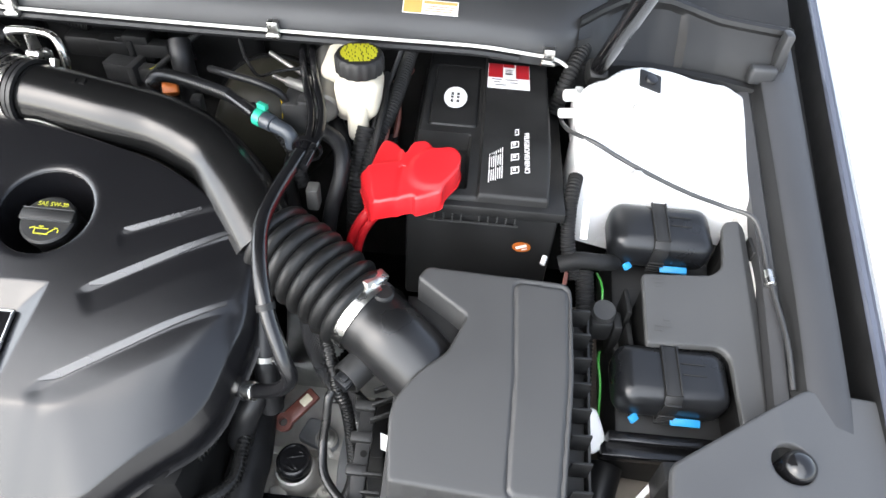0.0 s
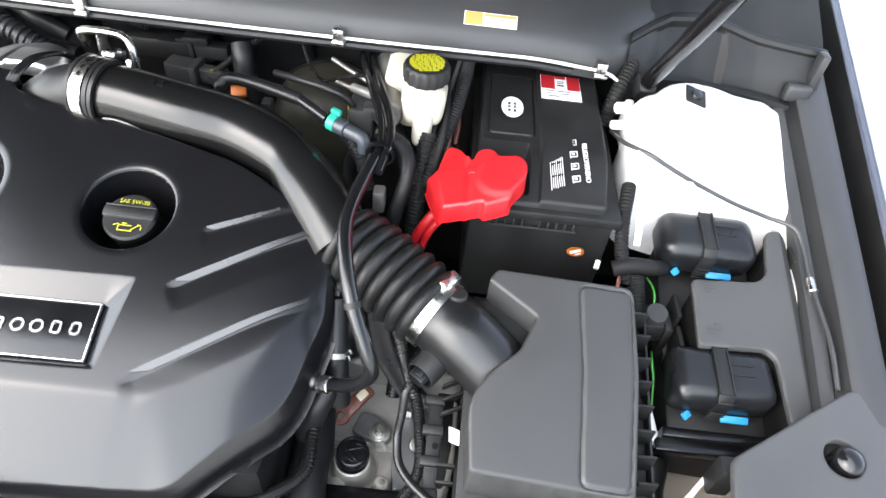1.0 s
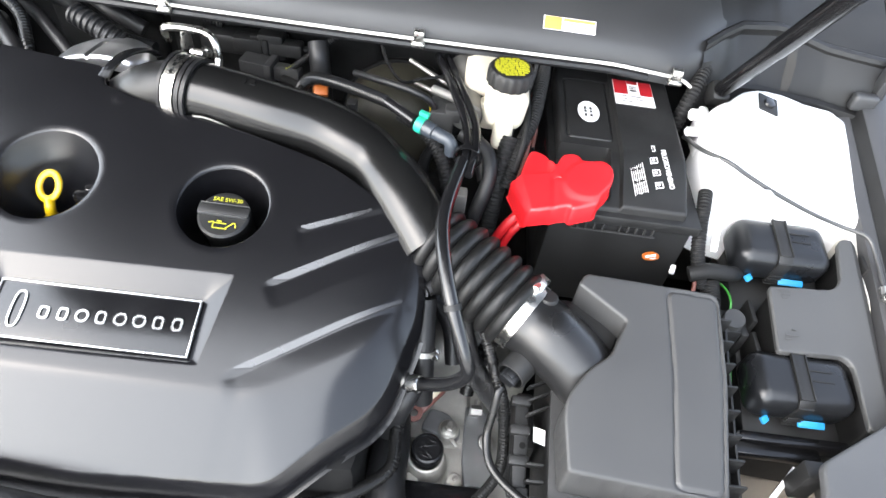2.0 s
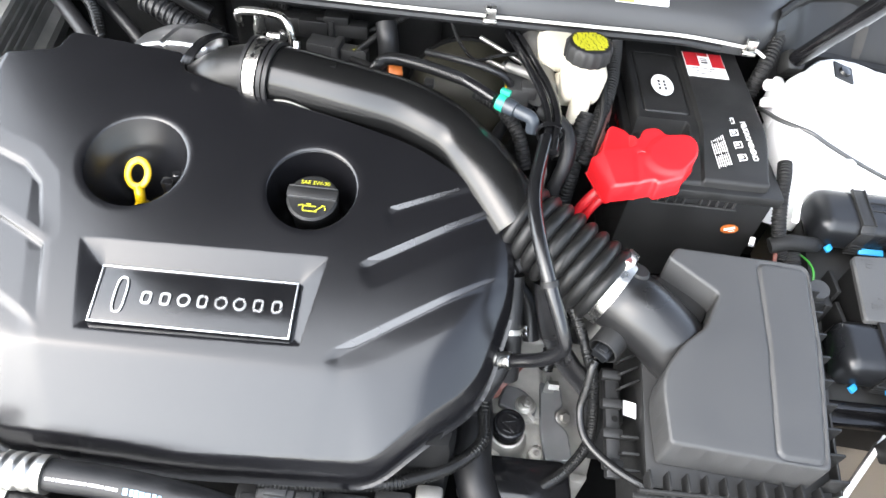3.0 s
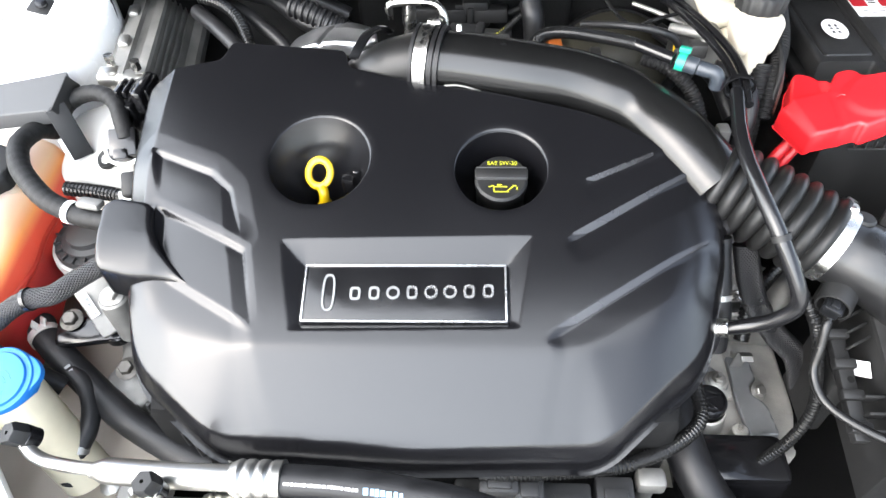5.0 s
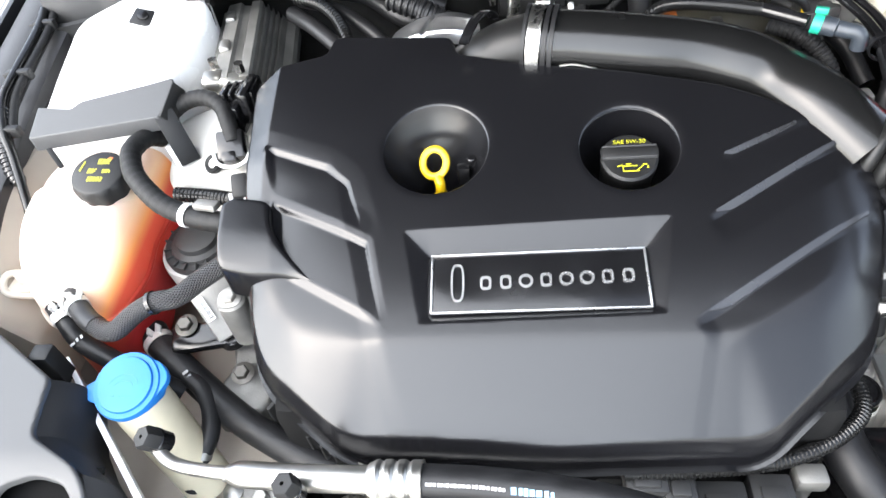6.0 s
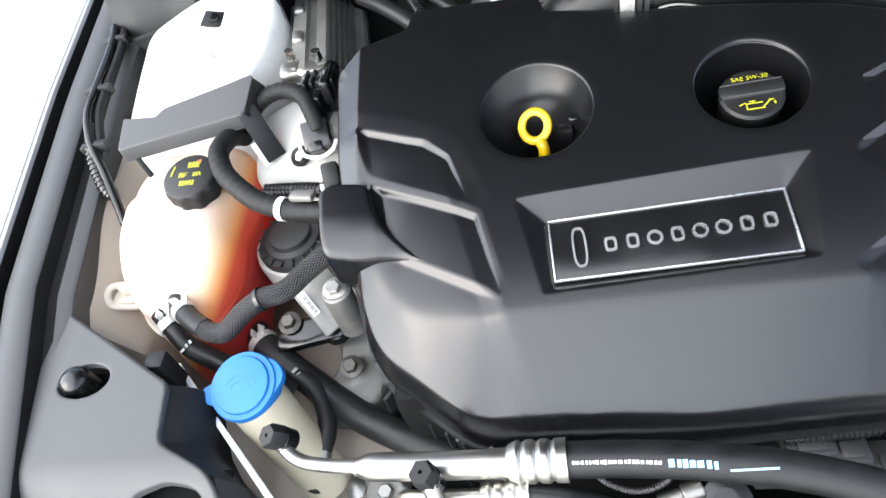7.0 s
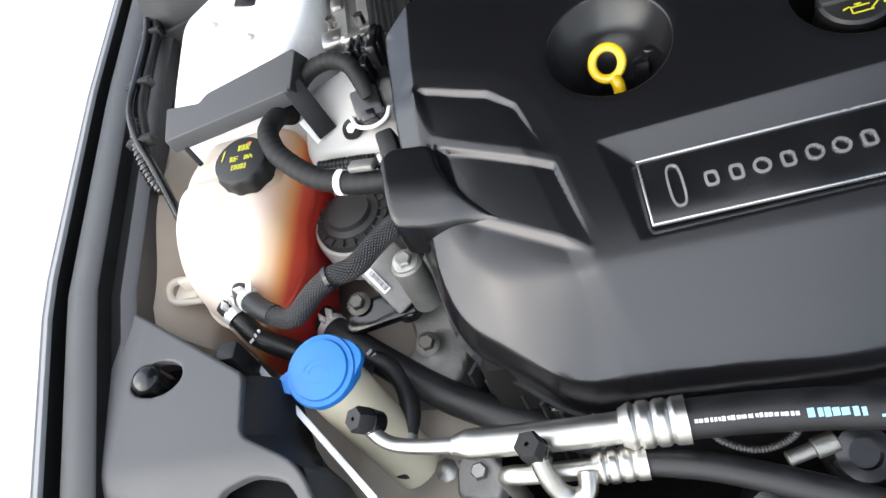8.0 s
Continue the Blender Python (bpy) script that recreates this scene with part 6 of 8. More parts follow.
part("tie", band_ring((-0.150, 0.600, 0.943), (0.1, 0.9, 0.1), 0.014, 0.005, 0.002), GLOSSY, breather, "black cable tie ring")
hose("loom", [(-0.100, 0.672, 0.925), (-0.104, 0.655, 0.90), (-0.107, 0.634, 0.865), (-0.109, 0.624, 0.82), (-0.11, 0.61, 0.76)], ribbed(0.0105, 0.005, 0.05), TAPE, "thick taped loom beside the battery", "wiring loom", 16, 0.0012)
hose("hose", [(-0.16, 0.66, 0.93), (-0.128, 0.645, 0.92), (-0.12, 0.62, 0.90), (-0.13, 0.60, 0.86), (-0.14, 0.59, 0.80)], 0.009, RUBBER, "black rubber hose below the brake bottle", "hose", 14)
hose("wire", [(-0.085, 0.74, 0.955), (-0.082, 0.70, 0.945), (-0.084, 0.66, 0.93), (-0.09, 0.64, 0.90)], 0.0035, TAPE, "thin dark wire beside the battery", "wire", 8)
hose("wire", [(-0.075, 0.74, 0.945), (-0.074, 0.70, 0.935), (-0.078, 0.66, 0.91), (-0.085, 0.64, 0.88)], 0.003, BROWN, "thin brown wire beside the battery", "wire", 8)
hose("wire", [(-0.275, 0.785, 0.962), (-0.262, 0.760, 0.948), (-0.240, 0.735, 0.940), (-0.215, 0.735, 0.948), (-0.185, 0.745, 0.950)], 0.0022, WIRE, "thin black wire hanging from the cowl", "wire", 8)
bm = BM()
box(bm, (-0.172, 0.690, 0.935), (0.020, 0.018, 0.018), 0.003)
box(bm, (-0.185, 0.70, 0.92), (0.03, 0.04, 0.04), 0.004)
solo("master_cylinder_plug", bm, BOX, (-0.175, 0.69, 0.90), "grey sensor plug at the master cylinder", "sensor plug")
bm = BM()
rod(bm, (-0.165, 0.80, 0.935), (-0.155, 0.69, 0.93), 0.020, 20, bevel=0.003)
rod(bm, (-0.20, 0.72, 0.945), (-0.165, 0.70, 0.948), 0.006, 10)
solo("master_cylinder", bm, CAST, (-0.16, 0.75, 0.91), "cast brake master cylinder below its bottle", "master cylinder")
bm = BM()
box(bm, (-0.150, 0.602, 0.875), (0.014, 0.018, 0.030), 0.003)
solo("sensor", bm, CAST, (-0.15, 0.602, 0.85), "small metal sensor below the breather pipe", "sensor")
hose("hose", [(-0.66, 0.765, 0.955), (-0.635, 0.757, 0.948), (-0.612, 0.752, 0.938), (-0.590, 0.750, 0.925)], ribbed(0.013, 0.008, 0.10), RUBBER, "black corrugated hose at the bulkhead", "hose", 16, 0.0015)
for pts, r in (([(-0.76, 0.86, 0.93), (-0.70, 0.83, 0.93), (-0.65, 0.80, 0.91), (-0.58, 0.79, 0.90)], 0.012), ([(-0.80, 0.80, 0.93), (-0.76, 0.76, 0.925), (-0.72, 0.72, 0.91), (-0.70, 0.70, 0.88)], 0.010),
               ([(-0.36, 0.80, 0.94), (-0.355, 0.785, 0.92), (-0.35, 0.775, 0.87)], 0.014), ([(-0.10, 0.79, 0.90), (-0.14, 0.77, 0.88), (-0.20, 0.70, 0.85), (-0.18, 0.62, 0.82)], 0.008), ([(-0.60, 0.80, 0.955), (-0.575, 0.795, 0.965), (-0.555, 0.80, 0.955)], 0.006)):
    hose("hose", pts, r, RUBBER, "black hose in the shade of the bulkhead", "hose", 14, group="bulkhead hoses")

blocks("wiring_connector", (-0.44, 0.828, 0.895), PLASTIC, "black in-line connector behind the grey one", "connector",
       [("housing", (-0.462, 0.826, 0.910), (0.040, 0.022, 0.022), 0.003), ("collar", (-0.437, 0.826, 0.911), (0.008, 0.026, 0.025), 0.002), ("plug", (-0.410, 0.825, 0.910), (0.046, 0.020, 0.020), 0.003), ("latch", (-0.446, 0.822, 0.923), (0.022, 0.008, 0.005), 0.001)])
hose("loom", [(-0.386, 0.826, 0.910), (-0.372, 0.828, 0.915), (-0.362, 0.822, 0.925), (-0.352, 0.812, 0.905)], 0.004, TAPE, "short taped loom end behind the intake pipe", "wiring loom", 10)
hose("wire", [(-0.395, 0.835, 0.935), (-0.385, 0.832, 0.945), (-0.372, 0.830, 0.944), (-0.366, 0.828, 0.934)], 0.0018, GREYWIRE, "thin grey wire loop at the bulkhead", "wire", 8)
hose("brake_pipe", [(-0.235, 0.775, 0.948), (-0.205, 0.752, 0.946), (-0.178, 0.742, 0.938), (-0.150, 0.742, 0.930)], 0.0028, NUT, "thin dull steel brake pipe at the master cylinder", "brake pipe", 10, group="brake pipes")
hose("brake_pipe", [(-0.225, 0.745, 0.935), (-0.200, 0.732, 0.934), (-0.176, 0.726, 0.926), (-0.150, 0.728, 0.915)], 0.0028, NUT, "thin dull steel brake pipe at the master cylinder", "brake pipe", 10, group="brake pipes")

for k, (x, w) in enumerate(((-0.70, 0.16), (-0.53, 0.15), (-0.36, 0.14))):
    bm = BM()
    box(bm, pose(x, 0.912, 0.86, 4, 0, 2 - 2 * k), (w, 0.022, 0.17), 0.010, 3)
    solo("insulation_pad", bm, FELT, (x, 0.915, 0.775), "charcoal felt insulation pad on the bulkhead", "insulation", "bulkhead pads")
hose("heater_pipe", [(-0.800, 0.845, 0.925), (-0.745, 0.808, 0.928), (-0.705, 0.775, 0.920), (-0.670, 0.748, 0.900), (-0.655, 0.735, 0.860)], 0.0085, RUBBER, "black heater pipe beside the turbocharger", "pipe", 14)
hose("loom", [(-0.790, 0.800, 0.950), (-0.760, 0.790, 0.945), (-0.735, 0.770, 0.935), (-0.715, 0.735, 0.915), (-0.705, 0.71, 0.88)], ribbed(0.0075, 0.0045, 0.08), WIRE, "black corrugated loom beside the control module", "wiring loom", 14, 0.0011)
hose("hose", [(-0.700, 0.845, 0.955), (-0.672, 0.828, 0.950), (-0.640, 0.818, 0.935), (-0.600, 0.815, 0.915)], 0.0105, RUBBER, "black hose in the shade of the bulkhead", "hose", 14, group="bulkhead hoses")
hose("loom", [(-0.655, 0.860, 0.950), (-0.600, 0.850, 0.945), (-0.545, 0.842, 0.935), (-0.500, 0.840, 0.925)], ribbed(0.0065, 0.0042, 0.08), TAPE, "taped loom along the bulkhead", "wiring loom", 12, 0.0011)
bm = sheet(rounded([(-0.205, 0.52), (-0.205, 0.64), (-0.06, 0.66), (-0.015, 0.60), (-0.020, 0.515)], 0.02), lambda X, Y: 0.655 + 0.03 * np.sin(55 * X + 9) * np.sin(48 * Y) + 0.012 * step01((Y - 0.58) / 0.02), 0.004, 0.008, 0.10)
solo("transmission_case", bm, CAST, (-0.11, 0.58, 0.55), "shaded rear casting of the gearbox", "gearbox")
hose("hose", [(-0.190, 0.56, 0.78), (-0.165, 0.545, 0.755), (-0.140, 0.520, 0.735), (-0.130, 0.49, 0.70)], 0.011, RUBBER, "black hose below the bellows", "hose", 14)
hose("loom", [(-0.060, 0.53, 0.74), (-0.085, 0.505, 0.735), (-0.105, 0.48, 0.725), (-0.11, 0.455, 0.69)], ribbed(0.0085, 0.0045, 0.08), WIRE, "black corrugated loom below the bellows", "wiring loom", 14, 0.0011)

# ---- gearbox side, between cover and filter box ----
gear = thing("gearbox_housing", (-0.11, 0.41, 0.50), "dusty cast gearbox housing with bolts", "gearbox")


def gear_top(X, Y):
    z = 0.598 + 0.010 * step01((Y - 0.425) / 0.006) * step01((-0.095 - X) / 0.006) - 0.20 * np.clip(X + 0.085, 0, 1)
    z = z + 0.007 * step01((0.366 - Y) / 0.003)
    line, _, _ = distance([(-0.085, 0.50), (-0.090, 0.44), (-0.078, 0.41), (-0.082, 0.37)], X, Y, closed=False)
    return z - 0.004 * step01((0.004 - line) / 0.003) + 0.009 * step01((0.030 - np.hypot(X + 0.149, Y - 0.397)) / 0.008)


part("casting", sheet(rounded([(-0.200, 0.352), (-0.045, 0.350), (-0.022, 0.42), (-0.020, 0.52), (-0.19, 0.53)], 0.012), gear_top, 0.0025, 0.004, 0.10), CASE, gear)
bm = BM()
lathe(bm, aim((-0.149, 0.397, 0.606), (-0.02, -0.10, 1)), [(0.027, -0.01), (0.027, 0.006), (0.0235, 0.014), (0.0225, 0.030), (0.0205, 0.032)], 32)
part("filler_neck", bm, CASE, gear, "dull cast filler neck")
bm = BM()
PLUG_M = aim((-0.149, 0.397, 0.634), (-0.02, -0.10, 1), (0.35, 0.9, 0))
lathe(bm, PLUG_M, [(0.0195, -0.004), (0.0202, 0.0), (0.0202, 0.016), (0.0187, 0.019), (0.0165, 0.0195), (0.0156, 0.0175), (0, 0.0175)], 36)
cap_g = part("plug", bm, GLOSSY, gear, "round black plug with moulded marks")
bm = BM()
for x, y, w, h, r in ((0, 0.004, 0.020, 0.0022, 35), (0.001, -0.004, 0.020, 0.0022, -25), (0.0, -0.010, 0.014, 0.0014, 0), (0.0, 0.011, 0.012, 0.0014, 0)):
    box(bm, PLUG_M @ Matrix.Translation((x, y, 0.018)) @ pose(0, 0, 0, 0, 0, r), (w, h, 0.0014), 0.0004)
part("moulded_mark", bm, GLOSSY, cap_g)
part("lobed_plate", sheet(rounded([(-0.160, 0.440), (-0.150, 0.470), (-0.128, 0.466), (-0.112, 0.452), (-0.106, 0.440), (-0.112, 0.428), (-0.126, 0.428)], 0.007), lambda X, Y: 0.617 + 0.03 * (Y - 0.44), 0.002, 0.002, 0.006), SHEET, gear, "dull stamped plate")
bm = sheet(rounded([(-0.102, 0.480), (-0.074, 0.474), (-0.072, 0.447), (-0.083, 0.438), (-0.083, 0.426), (-0.068, 0.412), (-0.063, 0.372), (-0.098, 0.369), (-0.104, 0.41)], [0.004, 0.004, 0.004, 0.005, 0.005, 0.006, 0.003, 0.003, 0.02]), lambda X, Y: 0.6155 + 0.02 * (Y - 0.42), 0.0018, 0.0016, 0.005)
plate_g = part("side_plate", bm, SHEET, gear, "smooth grey sheet-metal plate with a notch", sharp=45)
bm = BM()
rows = []
for y, z in ((0.4640, 0.614), (0.4650, 0.630), (0.4645, 0.644), (0.4610, 0.6525), (0.4550, 0.6545), (0.4490, 0.6510)):
    rows.append([bm.verts.new((x, y - d, z + d)) for x, d in ((-0.099, 0), (-0.085, 0), (-0.085, -0.0022), (-0.099, -0.0022))])
for a, b in zip(rows, rows[1:]):
    for k in range(4):
        bm.faces.new((a[k], b[k], b[(k + 1) % 4], a[(k + 1) % 4]))
bm.faces.new(rows[0]), bm.faces.new(rows[-1])
bmesh.ops.recalc_face_normals(bm, faces=bm.faces)
part("hook", bm, ALU, plate_g, "bent steel tab")
bm = BM()
box(bm, (-0.128, 0.3590, 0.606), (0.125, 0.0055, 0.014), 0.002)
rod(bm, (-0.111, 0.372, 0.59), (-0.111, 0.374, 0.622), 0.0095, 18, bevel=0.002)
rod(bm, (-0.123, 0.441, 0.60), (-0.123, 0.441, 0.6215), 0.014, 20, bevel=0.002)
box(bm, pose(-0.116, 0.424, 0.6185, 0, 0, 35), (0.005, 0.016, 0.004), 0.001)
box(bm, pose(-0.166, 0.372, 0.6100, 0, 0, 20), (0.020, 0.016, 0.010), 0.003)
part("lug", bm, CASE, gear)
hex_bolt("flange_bolt", (-0.123, 0.441, 0.6225), (0, -0.1, 1), 0.0070, NUT, True, "zinc flange bolt with a stud on the gearbox", "gearbox bolts", True)
hex_bolt("flange_bolt", (-0.072, 0.432, 0.612), (0.35, -0.4, 0.8), 0.0072, NUT, True, "zinc flange bolt in the plate's notch", "gearbox bolts")
hex_bolt("flange_bolt", (-0.111, 0.374, 0.622), (0, 0, 1), 0.0036, NUT, False, "thin stud on the gearbox", "gearbox bolts", True)
br = thing("brown_bracket", (-0.16, 0.45, 0.64), "brown plastic sensor bracket with an eyelet", "bracket")
m = aim((-0.156, 0.457, 0.659), (0, -0.35, 0.9), (0.6, 0.78, 0))
bm = BM()
box(bm, m @ Matrix.Translation((0, 0.004, 0)), (0.018, 0.044, 0.012), 0.003)
part("body", bm, BROWN, br)
bm = BM()
lathe(bm, m @ Matrix.Translation((0, -0.024, -0.004)), [(0.005, 0), (0.011, 0), (0.011, 0.010), (0.005, 0.010), (0.005, 0)], 20)
part("eyelet", bm, BROWN, br)
bm = BM()
box(bm, m @ Matrix.Translation((0, 0.012, 0.0055)), (0.010, 0.014, 0.004), 0.001)
part("contact", bm, CREAM, br)
bm = BM()
box(bm, (-0.13, 0.335, 0.60), (0.12, 0.06, 0.07), 0.012)
solo("gearbox_cover", bm, GLOSSY, (-0.13, 0.335, 0.56), "gloss black plastic cover low on the gearbox", "cover")
pieces = [("rail", pose(-0.058, 0.350, 0.766, 15, 0, 0), (0.015, 0.112, 0.012), 0.002), ("web", (-0.048, 0.395, 0.70), (0.020, 0.07, 0.10), 0.004)]
pieces += [("lug", pose(-0.060, 0.306 + 0.030 * k, 0.7620 + 0.008 * k, 15, 0, 0), (0.021, 0.010, 0.012), 0.002) for k in range(4)]
pieces += [("rib", pose(-0.044, 0.300 + 0.016 * k, 0.764 + 0.004 * k, 15, 0, 0), (0.018, 0.0026, 0.016), 0.0005) for k in range(3)]
pieces += [("rib", pose(-0.043, 0.385 + 0.014 * k, 0.788 + 0.004 * k, 15, 0, 28), (0.024, 0.0026, 0.014), 0.0005) for k in range(3)]
ladder = blocks("filter_box_bracket", (-0.055, 0.36, 0.65), PLASTIC, "black ladder-shaped bracket beside the filter box", "bracket", pieces)
# no bore here: a black disc imitates the shade in a hole
bm = BM()
lathe(bm, Matrix.Translation((-0.056, 0.352, 0.7728)) @ pose(0, 0, 0, 15, 0, 0), [(0, 0), (0.0034, 0), (0.0034, 0.0006), (0, 0.0006)], 16)
part("hole", bm, NEARBLACK, ladder)
hose("loom", [(-0.187, 0.420, 0.745), (-0.188, 0.400, 0.728), (-0.189, 0.372, 0.722), (-0.190, 0.336, 0.716), (-0.220, 0.307, 0.717), (-0.262, 0.287, 0.718), (-0.300, 0.277, 0.720), (-0.345, 0.272, 0.720), (-0.42, 0.270, 0.714)], ribbed(0.0072, 0.0042, 0.09), WIRE, "black corrugated loom round the engine's corner", "wiring loom", 14, 0.00105)
hose("loom", [(-0.215, 0.37, 0.742), (-0.224, 0.345, 0.745), (-0.240, 0.328, 0.744), (-0.268, 0.314, 0.742), (-0.31, 0.305, 0.735)], ribbed(0.0065, 0.0042, 0.09), WIRE, "black corrugated loom under the cover's edge", "wiring loom", 14, 0.00105)
hose("radiator_hose", [(-0.200, 0.44, 0.675), (-0.194, 0.39, 0.664), (-0.193, 0.336, 0.656), (-0.176, 0.292, 0.642), (-0.14, 0.255, 0.61), (-0.09, 0.23, 0.57)], 0.023, RUBBER, "thick black radiator hose", "hose", 24)
hose("hose", [(-0.178, 0.418, 0.772), (-0.180, 0.408, 0.762), (-0.188, 0.396, 0.745), (-0.20, 0.388, 0.70)], 0.014, RUBBER, "black rubber elbow hose", "hose", 18)
vent = thing("vent_hose", (-0.172, 0.45, 0.78), "short black hose with a steel spring clamp", "hose")
bm = BM()
sweep(bm, [(-0.176, 0.470, 0.850), (-0.174, 0.455, 0.828), (-0.171, 0.437, 0.803), (-0.168, 0.42, 0.775), (-0.165, 0.41, 0.74)], 0.0125, 16, 6)
part("hose", bm, RUBBER, vent)
part("clamp", band_ring((-0.1705, 0.434, 0.799), (0.02, -0.18, -0.25), 0.0128, 0.006, 0.0010), ALU, vent, "dull spring clamp")
bm = BM()
for s in (-1, 1):
    box(bm, aim((-0.158, 0.428 + 0.004 * s, 0.806), (0.5, -0.4, 0.6)), (0.003, 0.006, 0.012), 0.0008)
part("clamp_ear", bm, STEEL, vent)
bm = BM()
sweep(bm, [(-0.176, 0.474, 0.858), (-0.160, 0.485, 0.862), (-0.140, 0.495, 0.852)], 0.009, 12, 5)
part("branch", bm, RUBBER, vent)
hose("meter_loom", [(-0.0885, 0.3835, 0.830), (-0.0915, 0.377, 0.825), (-0.093, 0.366, 0.805), (-0.095, 0.352, 0.782), (-0.088, 0.325, 0.772), (-0.060, 0.298, 0.771), (-0.022, 0.279, 0.772), (0.03, 0.268, 0.772), (0.10, 0.262, 0.768), (0.17, 0.25, 0.76)], 0.0044, WIRE, "shiny black taped wire from the air meter", "wire", 12)
hose("loom", [(-0.118, 0.470, 0.835), (-0.105, 0.438, 0.830), (-0.090, 0.403, 0.810), (-0.080, 0.393, 0.788), (-0.072, 0.372, 0.750), (-0.070, 0.351, 0.710), (-0.085, 0.336, 0.670), (-0.105, 0.33, 0.63)], ribbed(0.006, 0.004, 0.09), WIRE, "black corrugated loom behind the meter wire", "wiring loom", 12, 0.00105)
hose("hose", [(-0.135, 0.49, 0.82), (-0.126, 0.468, 0.785), (-0.112, 0.455, 0.755), (-0.088, 0.440, 0.725), (-0.060, 0.425, 0.70), (-0.045, 0.41, 0.66)], 0.0135, BRAID, "black braided hose below the bellows", "hose", 18)
bm = BM()
lathe(bm, aim((-0.0912, 0.3785, 0.827), (-0.3, -0.7, -0.5)), [(0, -0.002), (0.0036, -0.002), (0.0036, 0.002), (0, 0.002)], 12)
solo("white_terminal", bm, LABEL, (-0.0885, 0.3785, 0.82), "white wire end at the air meter", "wire end")
bm = BM()
box(bm, (-0.241, 0.287, 0.672), (0.030, 0.022, 0.022), 0.005)
rod(bm, (-0.241, 0.287, 0.60), (-0.241, 0.287, 0.665), 0.008, 12)
solo("sensor", bm, CAST, (-0.241, 0.287, 0.60), "dull grey sensor below the cover's corner", "sensor")
for x, y, z, sx, sy, sz in ((-0.40, 0.268, 0.700, 0.040, 0.03, 0.025), (-0.37, 0.262, 0.688, 0.03, 0.03, 0.04), (-0.43, 0.26, 0.68, 0.03, 0.03, 0.03), (-0.33, 0.258, 0.67, 0.05, 0.04, 0.03), (-0.28, 0.268, 0.66, 0.04, 0.04, 0.04)):
    blocks("wiring_connector", (x, y, z - sz / 2), BOX, "dark connector low in front of the engine", "connector",
           [("shell", (x, y, z), (sx, sy, sz), 0.004), ("latch", (x, y - 0.004, z + sz / 2), (sx * 0.6, sy * 0.5, 0.008), 0.002)], "front connectors")
bm = BM()
box(bm, (-0.5235, 0.272, 0.722), (0.016, 0.014, 0.010), 0.003)
solo("orange_plug", bm, ORANGE, (-0.5235, 0.272, 0.715), "small orange plug below the cover", "plug")
hose("wire", [(-0.52, 0.262, 0.705), (-0.48, 0.252, 0.69), (-0.44, 0.252, 0.688), (-0.40, 0.262, 0.70)], 0.0022, STEEL, "thin bright wire loop below the hose", "wire", 8)
for k, (p, q) in enumerate((((-0.70, 0.295, 0.72), (-0.69, 0.30, 0.62)), ((-0.73, 0.315, 0.72), (-0.725, 0.32, 0.62)), ((-0.76, 0.34, 0.73), (-0.755, 0.345, 0.62)))):
    bm = BM()
    rod(bm, p, q, 0.011, 14, bevel=0.002)
    solo("coil_rib", bm, GLOSSY, q, "dark upright rib on the engine front", "rib", "engine front ribs")
for k in range(7):
    bm = BM()
    box(bm, pose(-0.770 + 0.0165 * k, 0.345 - 0.0105 * k, 0.665, 0, 0, -32), (0.0045, 0.034, 0.12), 0.0012)
    solo("cover_fin", bm, PLASTIC, (-0.770 + 0.0165 * k, 0.345 - 0.0105 * k, 0.605), "upright black fin of the engine's front cover", "fin", "front cover fins")
bracket = thing("loom_bracket", (-0.655, 0.287, 0.69), "grey stamped bracket with a bolt under the cover's edge", "bracket")
bm = BM()
box(bm, aim((-0.650, 0.284, 0.706), (0, -0.35, 1)), (0.052, 0.030, 0.003), 0.001)
box(bm, aim((-0.668, 0.272, 0.690), (0, -1, 0.2)), (0.014, 0.034, 0.003), 0.001)
box(bm, aim((-0.640, 0.270, 0.688), (0, -1, 0.2)), (0.020, 0.040, 0.003), 0.001)
part("plate", bm, CAST, bracket)
bm = BM()
lathe(bm, aim((-0.655, 0.284, 0.708), (0, -0.35, 1)), [(0, 0), (0.0052, 0), (0.0052, 0.003), (0.004, 0.0042), (0, 0.0042)], 6)
part("bolt", bm, STEEL, bracket)
hose("wire", [(-0.585, 0.262, 0.700), (-0.570, 0.252, 0.684), (-0.545, 0.246, 0.676), (-0.520, 0.250, 0.682), (-0.505, 0.262, 0.700)], ribbed(0.0030, 0.0028, 0.10), GREYWIRE, "thin corrugated loom hanging in a loop", "wiring loom", 10, 0.0007)
bm = BM()
rod(bm, (-0.527, 0.237, 0.672), (-0.506, 0.242, 0.674), 0.0062, 14, bevel=0.001)
rod(bm, (-0.506, 0.242, 0.674), (-0.488, 0.246, 0.676), 0.0085, 14, bevel=0.001)
solo("pipe_stub", bm, ALU, (-0.51, 0.24, 0.665), "short bright pipe stub below the hose", "pipe")
for x, y, z, r in ((-0.470, 0.255, 0.660, 0.026), (-0.430, 0.235, 0.640, 0.020), (-0.545, 0.225, 0.630, 0.024)):
    bm = BM()
    lathe(bm, aim((x, y, z - 0.03), (0.1, -0.5, 0.9)), [(0, 0), (r, 0), (r, 0.024), (r * 0.86, 0.030), (r * 0.5, 0.031), (r * 0.45, 0.026), (0, 0.026)], 24)
    solo("pulley", bm, GLOSSY, (x, y, z - 0.03), "dark round pulley low in front of the engine", "pulley", "front pulleys")
shroud = thing("fan_shroud", (MID, 0.13, 0.46), "black plastic radiator fan shroud in the shade", "fan shroud")
part("panel", box(BM(), (MID, 0.125, 0.56), (1.05, 0.02, 0.22), 0.006), PLASTIC, shroud)
